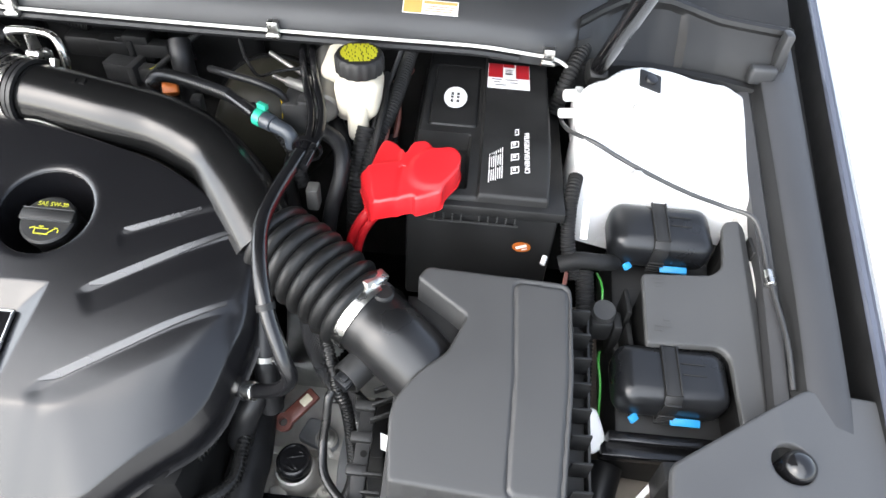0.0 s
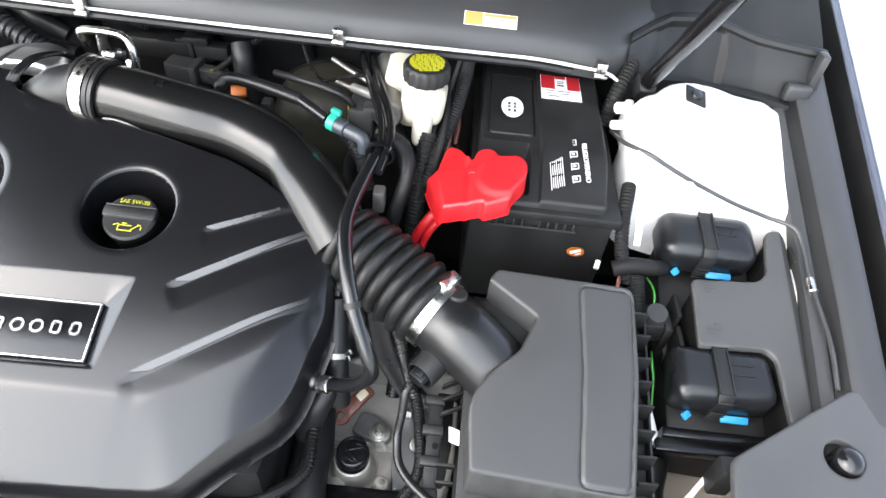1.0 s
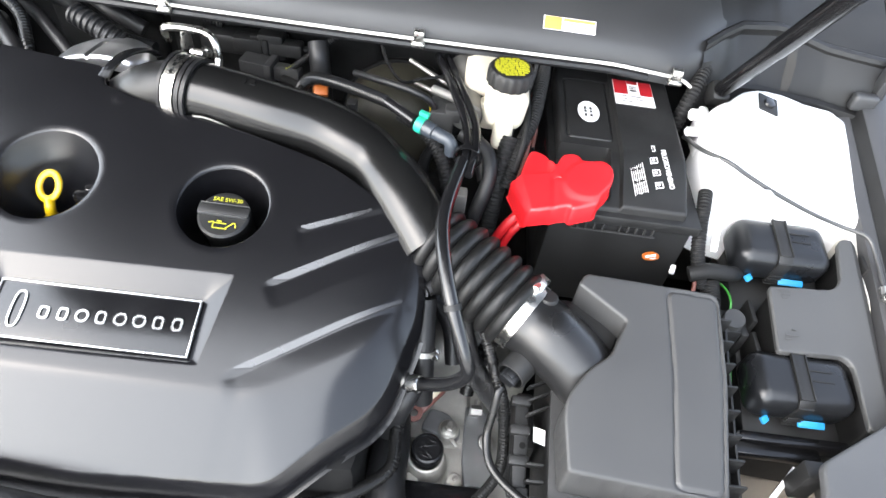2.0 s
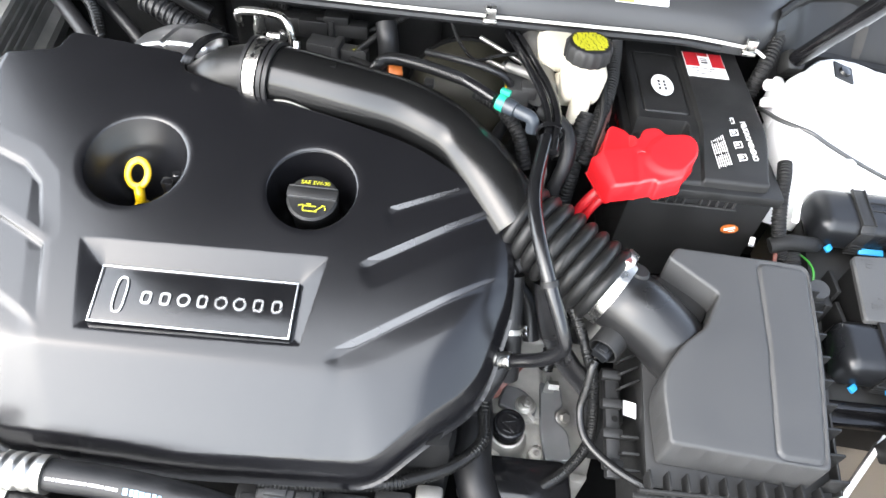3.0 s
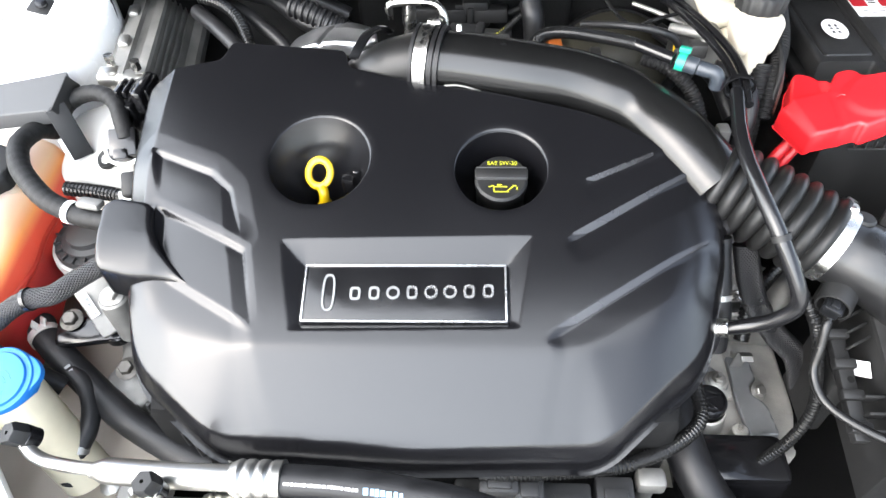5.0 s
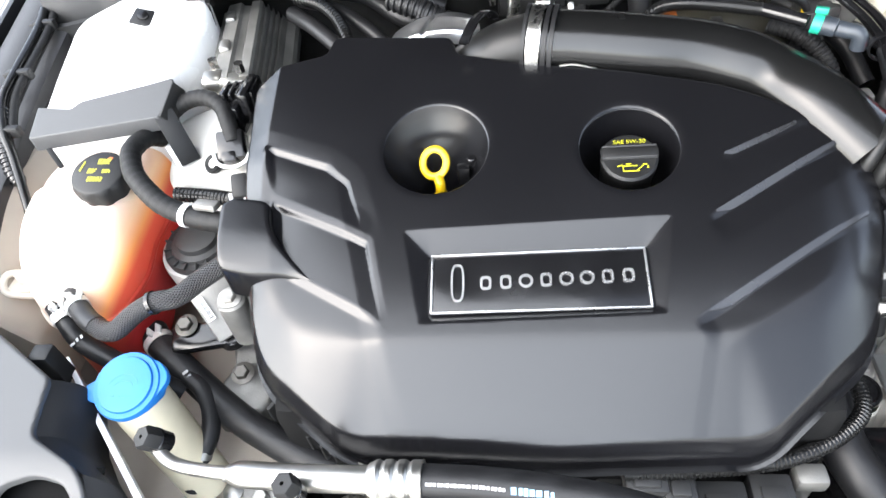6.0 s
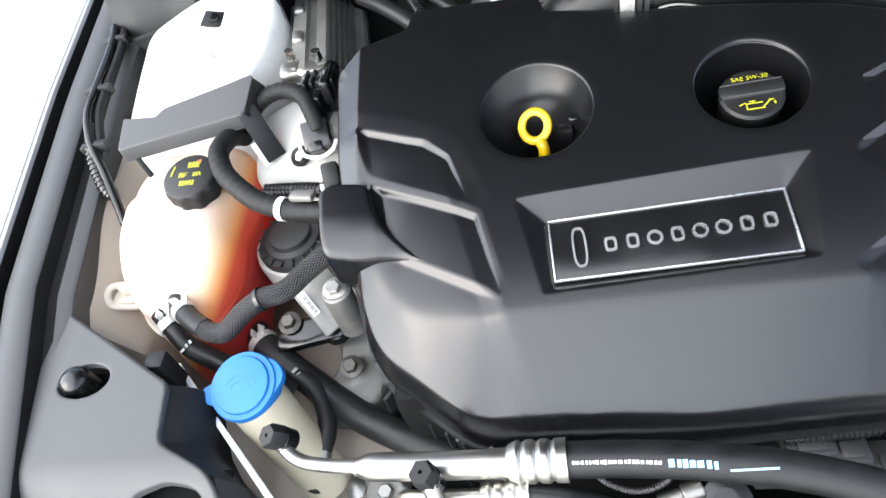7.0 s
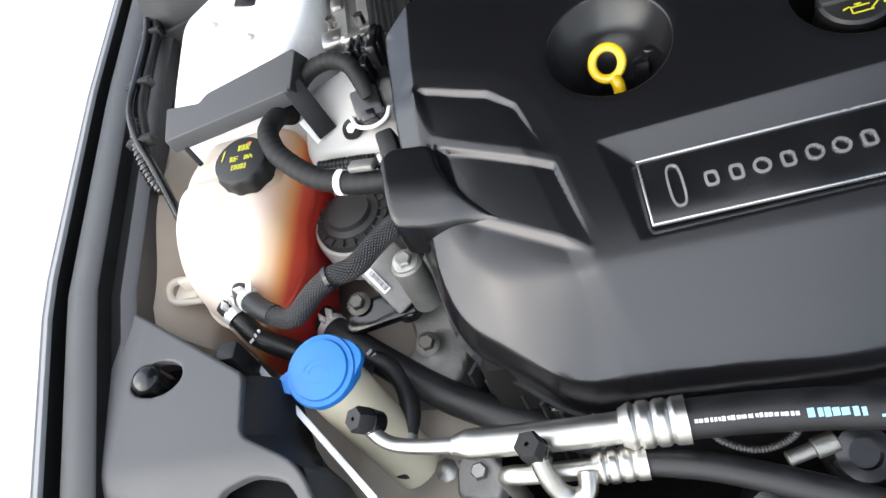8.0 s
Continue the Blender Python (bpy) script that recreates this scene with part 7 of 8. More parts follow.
for k in range(9):
    part("rib", box(BM(), (-0.80 + 0.105 * k, 0.140, 0.575), (0.006, 0.016, 0.17), 0.002), PLASTIC, shroud)
part("top_rail", box(BM(), (MID, 0.135, 0.668), (1.05, 0.045, 0.012), 0.004), PLASTIC, shroud)
cover_plate = thing("mount_plate", (-0.79, 0.262, 0.63), "stamped grey bracket bolted beside the washer neck", "bracket")
bm = sheet(rounded([(-0.815, 0.245), (-0.775, 0.238), (-0.762, 0.262), (-0.785, 0.290), (-0.812, 0.282)], 0.008), lambda X, Y: 0.655 + 0.2 * (Y - 0.26), 0.003, 0.003, 0.02)
part("plate", bm, CAST, cover_plate)
bm = BM()
lathe(bm, aim((-0.790, 0.265, 0.657), (0.05, -0.25, 1)), [(0, 0), (0.0085, 0), (0.0085, 0.006), (0.007, 0.008), (0, 0.008)], 6)
part("bolt", bm, ALU, cover_plate)
bm = BM()
box(bm, (-0.70, 0.305, 0.625), (0.10, 0.02, 0.07), 0.006)
solo("timing_cover", bm, DARK, (-0.715, 0.30, 0.60), "dark timing cover below the engine cover", "cover")
for x in (-0.665, -0.64, -0.625):
    bm = BM()
    box(bm, (x, 0.272, 0.727), (0.010, 0.008, 0.014), 0.002)
    solo("loom_clip", bm, CAST, (x, 0.272, 0.72), "small grey clip under the cover's front edge", "clip", "loom clips")

# ---- air-conditioning pipes at the front ----
ac = thing("coolant_line", (-0.7, 0.24, 0.75), "bright aluminium air-conditioning pipe crimped to a black hose", "pipe")
bm = BM()
sweep(bm, [(-0.848, 0.258, 0.785), (-0.838, 0.250, 0.777), (-0.825, 0.246, 0.771), (-0.800, 0.2425, 0.769), (-0.770, 0.240, 0.769)], 0.0063, 18, 8)
part("thin_pipe", bm, TUBE, ac)
bm = BM()
sweep(bm, [(-0.776, 0.240, 0.769), (-0.772, 0.240, 0.769), (-0.70, 0.237, 0.769), (-0.640, 0.236, 0.770), (-0.630, 0.236, 0.770)], lambda s, t: 0.0122 - 0.0055 * max(0, 1 - s / 0.014), 22, 12)
part("thick_pipe", bm, TUBE, ac)


def ferrule(p, q, r, n):
    """A crimped sleeve with swollen rings between its grooves."""
    prof = [(0, 0)]
    L = (Vector(q) - Vector(p)).length
    for i in range(61):
        f = i / 60
        g = min(abs(f * n - k) for k in range(1, n)) if n > 1 else 1
        prof.append((r * (1 - 0.12 * math.exp(-(g / 0.16) ** 2) - 0.20 * max(0.0, 1 - f / 0.16)), L * f))
    return lathe(BM(), aim(p, Vector(q) - Vector(p)), prof + [(r * 1.05, L), (0, L)], 28)


part("ferrule", ferrule((-0.646, 0.236, 0.770), (-0.598, 0.2355, 0.770), 0.0176, 4), TUBE, ac, "crimped aluminium ferrule")
bm = BM()
HOSE = [(-0.600, 0.2355, 0.770), (-0.55, 0.234, 0.769), (-0.496, 0.230, 0.766), (-0.43, 0.221, 0.760), (-0.36, 0.203, 0.748), (-0.28, 0.175, 0.728), (-0.18, 0.135, 0.70)]
sweep(bm, HOSE, 0.0148, 26, 10)
ach = part("rubber_hose", bm, RUBBER, ac, "thick black rubber hose with pale print")
rng = random.Random(7)


def hose_print(x0, x1, w, h, material, up=0.0):
    """A row of plain printed bars lying on the hose."""
    bm = BM()
    x = x0
    while x < x1:
        k = w * rng.uniform(0.5, 1.0)
        y, z = float(np.interp(x, [p[0] for p in HOSE], [p[1] for p in HOSE])), float(np.interp(x, [p[0] for p in HOSE], [p[2] for p in HOSE]))
        n = Vector((0, -0.55 + up, 0.83)).normalized()
        box(bm, aim(Vector((x, y, z)) + n * 0.0149, n, (0, 1, 0.6)), (k, h * rng.uniform(0.75, 1), 0.0006), 0)
        x += k + w * 0.25
    return bm


part("print", hose_print(-0.593, -0.527, 0.0034, 0.0034, PALE), PALE, ach, "pale worn print")
part("print", hose_print(-0.520, -0.487, 0.0050, 0.0066, PAINTBLUE), PAINTBLUE, ach, "pale blue print")
bm = BM()
box(bm, aim(Vector((-0.462, 0.2255, 0.7630)) + Vector((0, -0.0083, 0.0123)), (0, -0.55, 0.83), (0, 1, 0.6)), (0.034, 0.0018, 0.0006), 0)
part("print", bm, PAINTBLUE, ach)
low = thing("coolant_line", (-0.66, 0.215, 0.72), "thin bright aluminium pipe crimped to a black hose", "pipe")
bm = BM()
sweep(bm, [(-0.742, 0.225, 0.68), (-0.742, 0.221, 0.735), (-0.738, 0.219, 0.748), (-0.725, 0.217, 0.751), (-0.700, 0.216, 0.751), (-0.670, 0.216, 0.751)], 0.0078, 16, 8)
part("pipe", bm, TUBE, low)
bm = BM()
sweep(bm, [(-0.708, 0.216, 0.790), (-0.704, 0.205, 0.772), (-0.698, 0.198, 0.758), (-0.688, 0.195, 0.752), (-0.678, 0.198, 0.755), (-0.676, 0.210, 0.760)], 0.0075, 16, 8)
part("service_branch", bm, TUBE, low)
part("ferrule", ferrule((-0.672, 0.216, 0.751), (-0.632, 0.2165, 0.750), 0.0135, 4), TUBE, low, "crimped aluminium ferrule")
bm = BM()
sweep(bm, [(-0.634, 0.2165, 0.750), (-0.59, 0.208, 0.748), (-0.541, 0.193, 0.742), (-0.47, 0.168, 0.730), (-0.38, 0.13, 0.71)], 0.0105, 20, 8)
part("rubber_hose", bm, RUBBER, low, "black rubber hose")


def service_cap(p, axis):
    ob = thing("service_cap", p, "black hexagonal cap on an air-conditioning service port", "cap", "service caps")
    m = aim(p, axis)
    bm = BM()
    lathe(bm, m, [(0, -0.020), (0.0098, -0.020), (0.0105, -0.012), (0.0112, -0.006), (0.0105, -0.005)], 24)
    part("collar", bm, GLOSSY, ob)
    bm = BM()
    lathe(bm, m, [(0.0, -0.006), (0.0112, -0.006), (0.0112, 0.008), (0.0095, 0.0105), (0.002, 0.0105), (0.0018, 0.006), (0, 0.006)], 6)
    part("hexagon", bm, PLASTIC, ob)


service_cap((-0.8495, 0.2605, 0.7955), (-0.35, -0.25, 0.85))
service_cap((-0.7095, 0.2175, 0.7945), (-0.12, -0.1, 0.95))

# ---- coolant tank side ----
TANK_P = [(-1.082, 0.585), (-1.084, 0.505), (-1.070, 0.443), (-1.037, 0.408), (-0.985, 0.400), (-0.958, 0.425), (-0.944, 0.475), (-0.954, 0.525), (-0.946, 0.575), (-0.945, 0.63), (-1.06, 0.635)]
tank = thing("coolant_tank", (-1.0, 0.51, 0.70), "milky coolant expansion tank half full of red coolant", "coolant tank")


def tank_top(X, Y):
    z = 0.870 - 0.20 * np.clip(0.56 - Y, 0, 1) - 1.6 * np.clip(0.50 - Y, 0, 1) ** 2 * 3.0
    z = z - 0.10 * np.clip(X + 0.99, 0, 1)
    return z + 0.008 * step01((0.55 - Y) / 0.02) * step01((-1.0 - X) / 0.03)


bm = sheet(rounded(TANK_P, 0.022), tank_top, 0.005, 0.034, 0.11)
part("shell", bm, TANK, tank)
cx, cy = -1.005, 0.515
inner = [(cx + (x - cx) * 0.93, cy + (y - cy) * 0.93) for x, y in TANK_P]
bm = BM()
prism(bm, rounded(inner, 0.02), 0.70, 0.772, 0.010)
part("coolant", bm, COOLANT, tank, "orange-red coolant inside")
bm = BM()
ringp = rounded(TANK_P, 0.022)
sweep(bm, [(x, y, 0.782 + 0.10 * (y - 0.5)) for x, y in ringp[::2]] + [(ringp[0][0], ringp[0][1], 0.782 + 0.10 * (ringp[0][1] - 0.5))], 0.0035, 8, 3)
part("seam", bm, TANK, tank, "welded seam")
bm = BM()
sweep(bm, [(-1.068, 0.462, 0.800), (-1.090, 0.462, 0.806), (-1.100, 0.456, 0.808), (-1.101, 0.445, 0.803), (-1.092, 0.438, 0.797), (-1.066, 0.440, 0.790)], 0.0042, 10, 5)
box(bm, (-1.082, 0.450, 0.798), (0.030, 0.022, 0.004), 0.0015)
box(bm, (-1.074, 0.451, 0.806), (0.018, 0.005, 0.020), 0.0015)
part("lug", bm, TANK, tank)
NECK = aim((-0.983, 0.543, 0.868), (0.06, -0.22, 1), (0, 1, 0))
bm = BM()
lathe(bm, NECK, [(0.030, -0.02), (0.027, -0.004), (0.026, 0.004)], 28)
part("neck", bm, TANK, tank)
bm = BM()
knurled(bm, NECK, [(0.029, -0.004), (0.0315, -0.003), (0.0315, 0.012), (0.030, 0.0185), (0.028, 0.020), (0, 0.020)], 10, 0.0016)
tcap = part("cap", bm, PLASTIC, tank, "black ribbed pressure cap")
rng = random.Random(11)
rows = []
for cx, cy, w, h in ((0.004, 0.0145, 0.014, 0.008), (-0.007, 0.001, 0.009, 0.007), (0.010, 0.001, 0.009, 0.006), (0.000, -0.0105, 0.017, 0.007)):
    for k in range(4):
        x, y = -w / 2, -h / 2 + h * (k + 0.5) / 4
        while x < w / 2 - 0.001:
            b = rng.uniform(0.0015, 0.004)
            rows.append((cx + x + b / 2, cy + y, min(b, w / 2 - x), h / 4 - 0.0005))
            x += b + rng.uniform(0.0005, 0.0012)
part("print", bars(NECK @ Matrix.Translation((0, 0, 0.0203)), rows), INK, tcap, "yellow warning symbols")
part("print", bars(NECK @ Matrix.Translation((0, 0, 0.0203)) @ pose(0, 0, 0, 0, 0, -10), [(-0.021, 0.004, 0.0018, 0.014)]), INK, tcap)
part("print", bars(NECK @ Matrix.Translation((0, 0, 0.0205)), [(0.010, 0.019, 0.005, 0.003)]), ORANGE, tcap)


def spring_clamp(p, axis, r, ear=(0, 0, 1)):
    ob = thing("spring_clamp", p, "pale zinc spring clamp on a coolant hose", "clamp", "spring clamps")
    part("band", band_ring(p, axis, r, 0.010, 0.0012), ZINC, ob)
    e = Vector(ear).normalized()
    for s in (-1, 1):
        bm = BM()
        side = Vector(axis).normalized().cross(e)
        box(bm, aim(Vector(p) + e * (r + 0.004) + side * 0.005 * s, e + side * 0.4 * s), (0.010, 0.0022, 0.011), 0.0006)
        part("ear", bm, ZINC, ob)
    return ob


braided = hose("coolant_hose", [(-1.000, 0.425, 0.806), (-0.986, 0.408, 0.808), (-0.965, 0.389, 0.810), (-0.946, 0.376, 0.812), (-0.930, 0.368, 0.815), (-0.914, 0.366, 0.822), (-0.893, 0.375, 0.835), (-0.872, 0.381, 0.844), (-0.848, 0.386, 0.846), (-0.826, 0.404, 0.851), (-0.800, 0.420, 0.857), (-0.775, 0.43, 0.855)], 0.0104, BRAID, "black braided coolant hose bent round the tank", "hose", 24)
bm = BM()
sweep(bm, [(-1.003, 0.430, 0.806), (-0.988, 0.410, 0.808), (-0.965, 0.389, 0.810), (-0.948, 0.3775, 0.8118)], 0.0110, 20, 6)
part("plain_end", bm, RUBBER, braided, "plain rubber end")
tie = band_ring((-0.872, 0.381, 0.844), (0.9, 0.15, 0.2), 0.0106, 0.004, 0.0015)
part("tie", tie, GLOSSY, braided, "glossy black tie")
spring_clamp((-0.986, 0.408, 0.808), (0.6, -0.6, 0.05), 0.0112, (0.1, 0.3, 1))
spring_clamp((-1.014, 0.408, 0.790), (0.55, -0.55, -0.4), 0.0118, (0, 0.2, 1))
lower = hose("coolant_hose", [(-1.026, 0.420, 0.797), (-1.010, 0.404, 0.786), (-0.992, 0.388, 0.770), (-0.955, 0.374, 0.752), (-0.92, 0.365, 0.735), (-0.89, 0.36, 0.71)], 0.0112, RUBBER, "black coolant hose from the tank", "hose", 18)
bm = bars(aim((-0.990, 0.383, 0.7815), (-0.1, -0.5, 0.8), (0.5, 0.4, 0)), [(0, 0.0, 0.004, 0.003), (0, 0.006, 0.004, 0.003), (0.001, -0.007, 0.003, 0.006)])
part("print", bm, PALE, lower, "pale printed marks")
thick = hose("coolant_hose", [(-0.958, 0.445, 0.712), (-0.940, 0.424, 0.712), (-0.905, 0.396, 0.708), (-0.868, 0.369, 0.702), (-0.830, 0.342, 0.697), (-0.792, 0.320, 0.692), (-0.731, 0.293, 0.684), (-0.66, 0.27, 0.675)], 0.0165, RUBBER, "thick black coolant hose below the engine cover", "hose", 22)
part("print", bars(aim((-0.880, 0.370, 0.7185), (0.15, -0.6, 0.8), (-0.5, 0.5, 0.45)), [(0, 0.012, 0.007, 0.003), (0.001, 0.006, 0.005, 0.0025), (0, -0.004, 0.0014, 0.012)]), PALE, thick, "pale moulded mark")
spring_clamp((-0.942, 0.426, 0.712), (0.6, -0.55, -0.05), 0.0170, (0, 0.2, 1))
branch = hose("coolant_hose", [(-0.890, 0.380, 0.712), (-0.866, 0.362, 0.712), (-0.852, 0.340, 0.706), (-0.848, 0.315, 0.698), (-0.855, 0.293, 0.688), (-0.868, 0.272, 0.66)], 0.0102, RUBBER, "black branch hose below the washer neck", "hose", 18)
band = band_ring((-0.8545, 0.296, 0.690), (-0.1, -0.5, -0.3), 0.0105, 0.008, 0.001)
part("band", band, ALU, branch, "grey metal band")
heater = hose("heater_hose", [(-0.946, 0.625, 0.868), (-0.950, 0.604, 0.884), (-0.954, 0.574, 0.888), (-0.945, 0.548, 0.885), (-0.930, 0.527, 0.880), (-0.898, 0.500, 0.870), (-0.866, 0.486, 0.864), (-0.840, 0.477, 0.863), (-0.800, 0.470, 0.862)], ribbed(0.0115, 0.011, 0.012), TAPE, "black spiral-wrapped heater hose round the tank", "hose", 22, 0.0016)
ring = band_ring((-0.864, 0.4850, 0.8640), (0.9, -0.25, -0.08), 0.0120, 0.007, 0.0012)
part("paint_ring", ring, LABEL, heater, "white paint ring")
bm = BM()
box(bm, aim((-0.835, 0.482, 0.880), (0, 0.1, 1), (0.9, -0.2, 0)), (0.014, 0.028, 0.008), 0.003)
solo("hose_clip", bm, CAST, (-0.835, 0.482, 0.87), "grey metal clip on the heater hose", "clip")
hose("heater_hose", [(-0.932, 0.626, 0.886), (-0.920, 0.638, 0.898), (-0.900, 0.645, 0.906), (-0.876, 0.643, 0.908), (-0.856, 0.630, 0.903), (-0.845, 0.610, 0.893), (-0.840, 0.596, 0.878)], ribbed(0.0098, 0.009, 0.02), TAPE, "black wrapped hose arching from the cover plate", "hose", 20, 0.0016)
hose("loom", [(-0.915, 0.555, 0.835), (-0.885, 0.553, 0.833), (-0.855, 0.548, 0.832), (-0.82, 0.540, 0.83)], ribbed(0.0085, 0.005, 0.07), WIRE, "black corrugated loom beside the engine", "wiring loom", 14, 0.0012)

# plate over the tank's back
plate_c = thing("tank_bracket", (-0.98, 0.60, 0.88), "grey-black moulded plate over the coolant tank", "plate")


def plate_z(X, Y):
    return 0.909 + 0.36 * (Y - 0.580 - 0.195 * (X + 1.077))


part("plate", sheet(rounded([(-1.077, 0.580), (-1.078, 0.622), (-1.036, 0.620), (-1.027, 0.630), (-0.919, 0.662), (-0.911, 0.640), (-0.926, 0.609)], 0.003), plate_z, 0.0009, 0.0015, 0.017), SHIELD, plate_c)
bm = BM()
box(bm, aim((-0.915, 0.632, 0.911), (0.9, -0.3, 0.1), (0.1, 0.8, 0.4)), (0.022, 0.046, 0.003), 0.0015)
part("end_flap", bm, PLASTIC, plate_c)
bm = BM()
box(bm, aim((-0.913, 0.606, 0.880), (0.55, -0.70, 0.45), (-0.35, 0.4, 0.85)), (0.024, 0.066, 0.003), 0.001)
part("end_flap", bm, PLASTIC, plate_c)
bm = BM()
box(bm, aim((-1.052, 0.572, 0.885), (0.6, -0.6, 0.5)), (0.006, 0.026, 0.004), 0.001)
part("hook", bm, PLASTIC, plate_c)
bm = BM()
box(bm, aim((-0.919, 0.596, 0.851), (0.4, -0.6, 0.6), (-0.5, 0.6, 0.4)), (0.010, 0.046, 0.003), 0.001)
solo("painted_lip", bm, WHITE, (-0.919, 0.596, 0.84), "thin white-painted lip of the inner wing", "lip")
bm = sheet(rounded([(-0.935, 0.572), (-0.940, 0.66), (-0.84, 0.70), (-0.815, 0.62), (-0.815, 0.555), (-0.87, 0.562)], 0.02), lambda X, Y: 0.842 + 0.35 * (Y - 0.58), 0.006, 0.01, 0.12)
solo("inner_bracket", bm, PUTTY, (-0.87, 0.58, 0.75), "grey-white painted bracket panel beside the tower", "panel", kind="structure")
grom = thing("grommet", (-0.872, 0.592, 0.845), "black grommet with a steel bolt", "grommet")
bm = BM()
lathe(bm, aim((-0.872, 0.592, 0.848), (-0.2, -0.5, 0.8)), [(0.007, 0), (0.012, 0), (0.013, 0.004), (0.011, 0.007), (0.007, 0.005)], 22)
part("ring", bm, PLASTIC, grom)
bm = BM()
lathe(bm, aim((-0.872, 0.592, 0.848), (-0.2, -0.5, 0.8)), [(0, 0.001), (0.006, 0.001), (0.006, 0.006), (0, 0.006)], 6)
part("bolt", bm, STEEL, grom)

# control module at the back
mod = thing("control_module", (-0.855, 0.755, 0.86), "finned cast-metal control module beside the tower", "control module")
T = Matrix.Translation((-0.850, 0.757, 0.897)) @ pose(0, 0, 0, 4, 4, 9)
bm = BM()
PROFILE = [(-0.040, -0.030), (-0.040, 0.022), (-0.037, 0.026), (-0.020, 0.029), (-0.017, 0.024), (-0.008, 0.023), (-0.005, 0.029), (0.006, 0.030), (0.009, 0.027)]
PROFILE += [p for k in range(4) for p in ((0.0105 + 0.0055 * k, 0.019 - 0.006 * k), (0.0130 + 0.0055 * k, 0.019 - 0.006 * k), (0.0145 + 0.0055 * k, 0.024 - 0.006 * k), (0.0158 + 0.0055 * k, 0.022 - 0.006 * k))]
PROFILE += [(0.036, -0.004), (0.046, -0.010), (0.050, -0.016), (0.050, -0.030)]
ends = [[bm.verts.new(T @ Vector((x, y, z))) for x, z in PROFILE] for y in (-0.0875, 0.0875)]
for k in range(len(PROFILE)):
    bm.faces.new((ends[0][k - 1], ends[0][k], ends[1][k], ends[1][k - 1]))
bm.faces.new(ends[0]), bm.faces.new(ends[1][::-1])
bmesh.ops.recalc_face_normals(bm, faces=bm.faces)
part("body", bm, CAST, mod, "ribbed cast body", sharp=25)
for y in (-0.020, 0.050):
    bm = BM()
    box(bm, T @ Matrix.Translation((-0.030, y, 0.029)), (0.014, 0.022, 0.010), 0.004)
    part("pad", bm, ALU, mod)
bm = BM()
box(bm, T @ Matrix.Translation((-0.043, 0.0, 0.012)), (0.008, 0.17, 0.012), 0.002)
box(bm, T @ Matrix.Translation((-0.038, -0.078, 0.014)), (0.030, 0.028, 0.028), 0.006)
box(bm, T @ Matrix.Translation((-0.012, -0.084, 0.013)), (0.040, 0.022, 0.03), 0.006)
part("bracket", bm, TUBE, mod, "bright cast bracket")
for p in ((-0.034, -0.074, 0.034), (-0.002, -0.086, 0.034)):
    bm = BM()
    rod(bm, T @ Vector(p), T @ (Vector(p) + Vector((0, 0, 0.012))), 0.006, 6)
    part("screw", bm, STEEL, mod)
pieces = [("shell", c, s, 0.004) for c, s in (((-0.838, 0.658, 0.893), (0.042, 0.040, 0.046)), ((-0.845, 0.636, 0.885), (0.02, 0.03, 0.04)), ((-0.826, 0.650, 0.905), (0.012, 0.05, 0.03)))]
pieces += [("key_rib", (-0.850 + 0.009 * k, 0.645, 0.915), (0.004, 0.03, 0.008), 0.001) for k in range(4)]
blocks("wiring_connector", (-0.84, 0.655, 0.87), GLOSSY, "black multi-way connector below the module", "connector", pieces)
pl = thing("hose_plug", (-0.84, 0.595, 0.85), "black hose plug with a white locking clip", "connector")
bm = BM()
box(bm, aim((-0.843, 0.595, 0.870), (0.1, -0.6, 0.8)), (0.032, 0.034, 0.026), 0.003)
box(bm, aim((-0.843, 0.582, 0.862), (0.1, -0.6, 0.8)), (0.016, 0.012, 0.030), 0.002)
part("housing", bm, GLOSSY, pl)
bm = BM()
sweep(bm, [(-0.866, 0.587, 0.868), (-0.860, 0.577, 0.860), (-0.842, 0.572, 0.858), (-0.826, 0.576, 0.862), (-0.820, 0.586, 0.868)], 0.0024, 8, 6)
part("lock", bm, LABEL, pl, "white locking clip")
bm = BM()
box(bm, aim((-0.826, 0.548, 0.845), (0.1, -0.5, 0.8)), (0.020, 0.030, 0.03), 0.004)
solo("wiring_connector", bm, PLASTIC, (-0.826, 0.548, 0.83), "small black connector beside the cover", "connector")
bm = BM()
sweep(bm, [(-0.838, 0.538, 0.845), (-0.834, 0.530, 0.842), (-0.822, 0.527, 0.842), (-0.816, 0.532, 0.845)], 0.0028, 8, 5)
solo("lock_clip", bm, LABEL, (-0.828, 0.53, 0.84), "white locking clip of the small connector", "clip")

# engine mount, brackets and bolts
mount = thing("engine_mount", (-0.897, 0.513, 0.70), "round black engine mount in a metal cup", "engine mount")
m = aim((-0.902, 0.534, 0.768), (0.02, -0.12, 1))
bm = BM()
lathe(bm, m, [(0.052, -0.05), (0.052, -0.008), (0.050, 0.0), (0.046, 0.0), (0.045, -0.01)], 40)
part("cup", bm, PUTTY, mount)
bm = BM()
lathe(bm, m, [(0.045, -0.02), (0.0455, 0.004), (0.043, 0.008), (0.036, 0.008), (0.034, 0.012), (0.027, 0.014), (0.025, 0.020), (0.016, 0.022), (0, 0.022)], 40)
part("rubber", bm, BOX, mount)
for k in range(18):
    bm = BM()
    box(bm, m @ pose(0, 0, 0, 0, 0, 20 * k) @ Matrix.Translation((0.0395, 0, 0.009)), (0.009, 0.002, 0.005), 0.0005)
    part("rib", bm, BOX, mount)
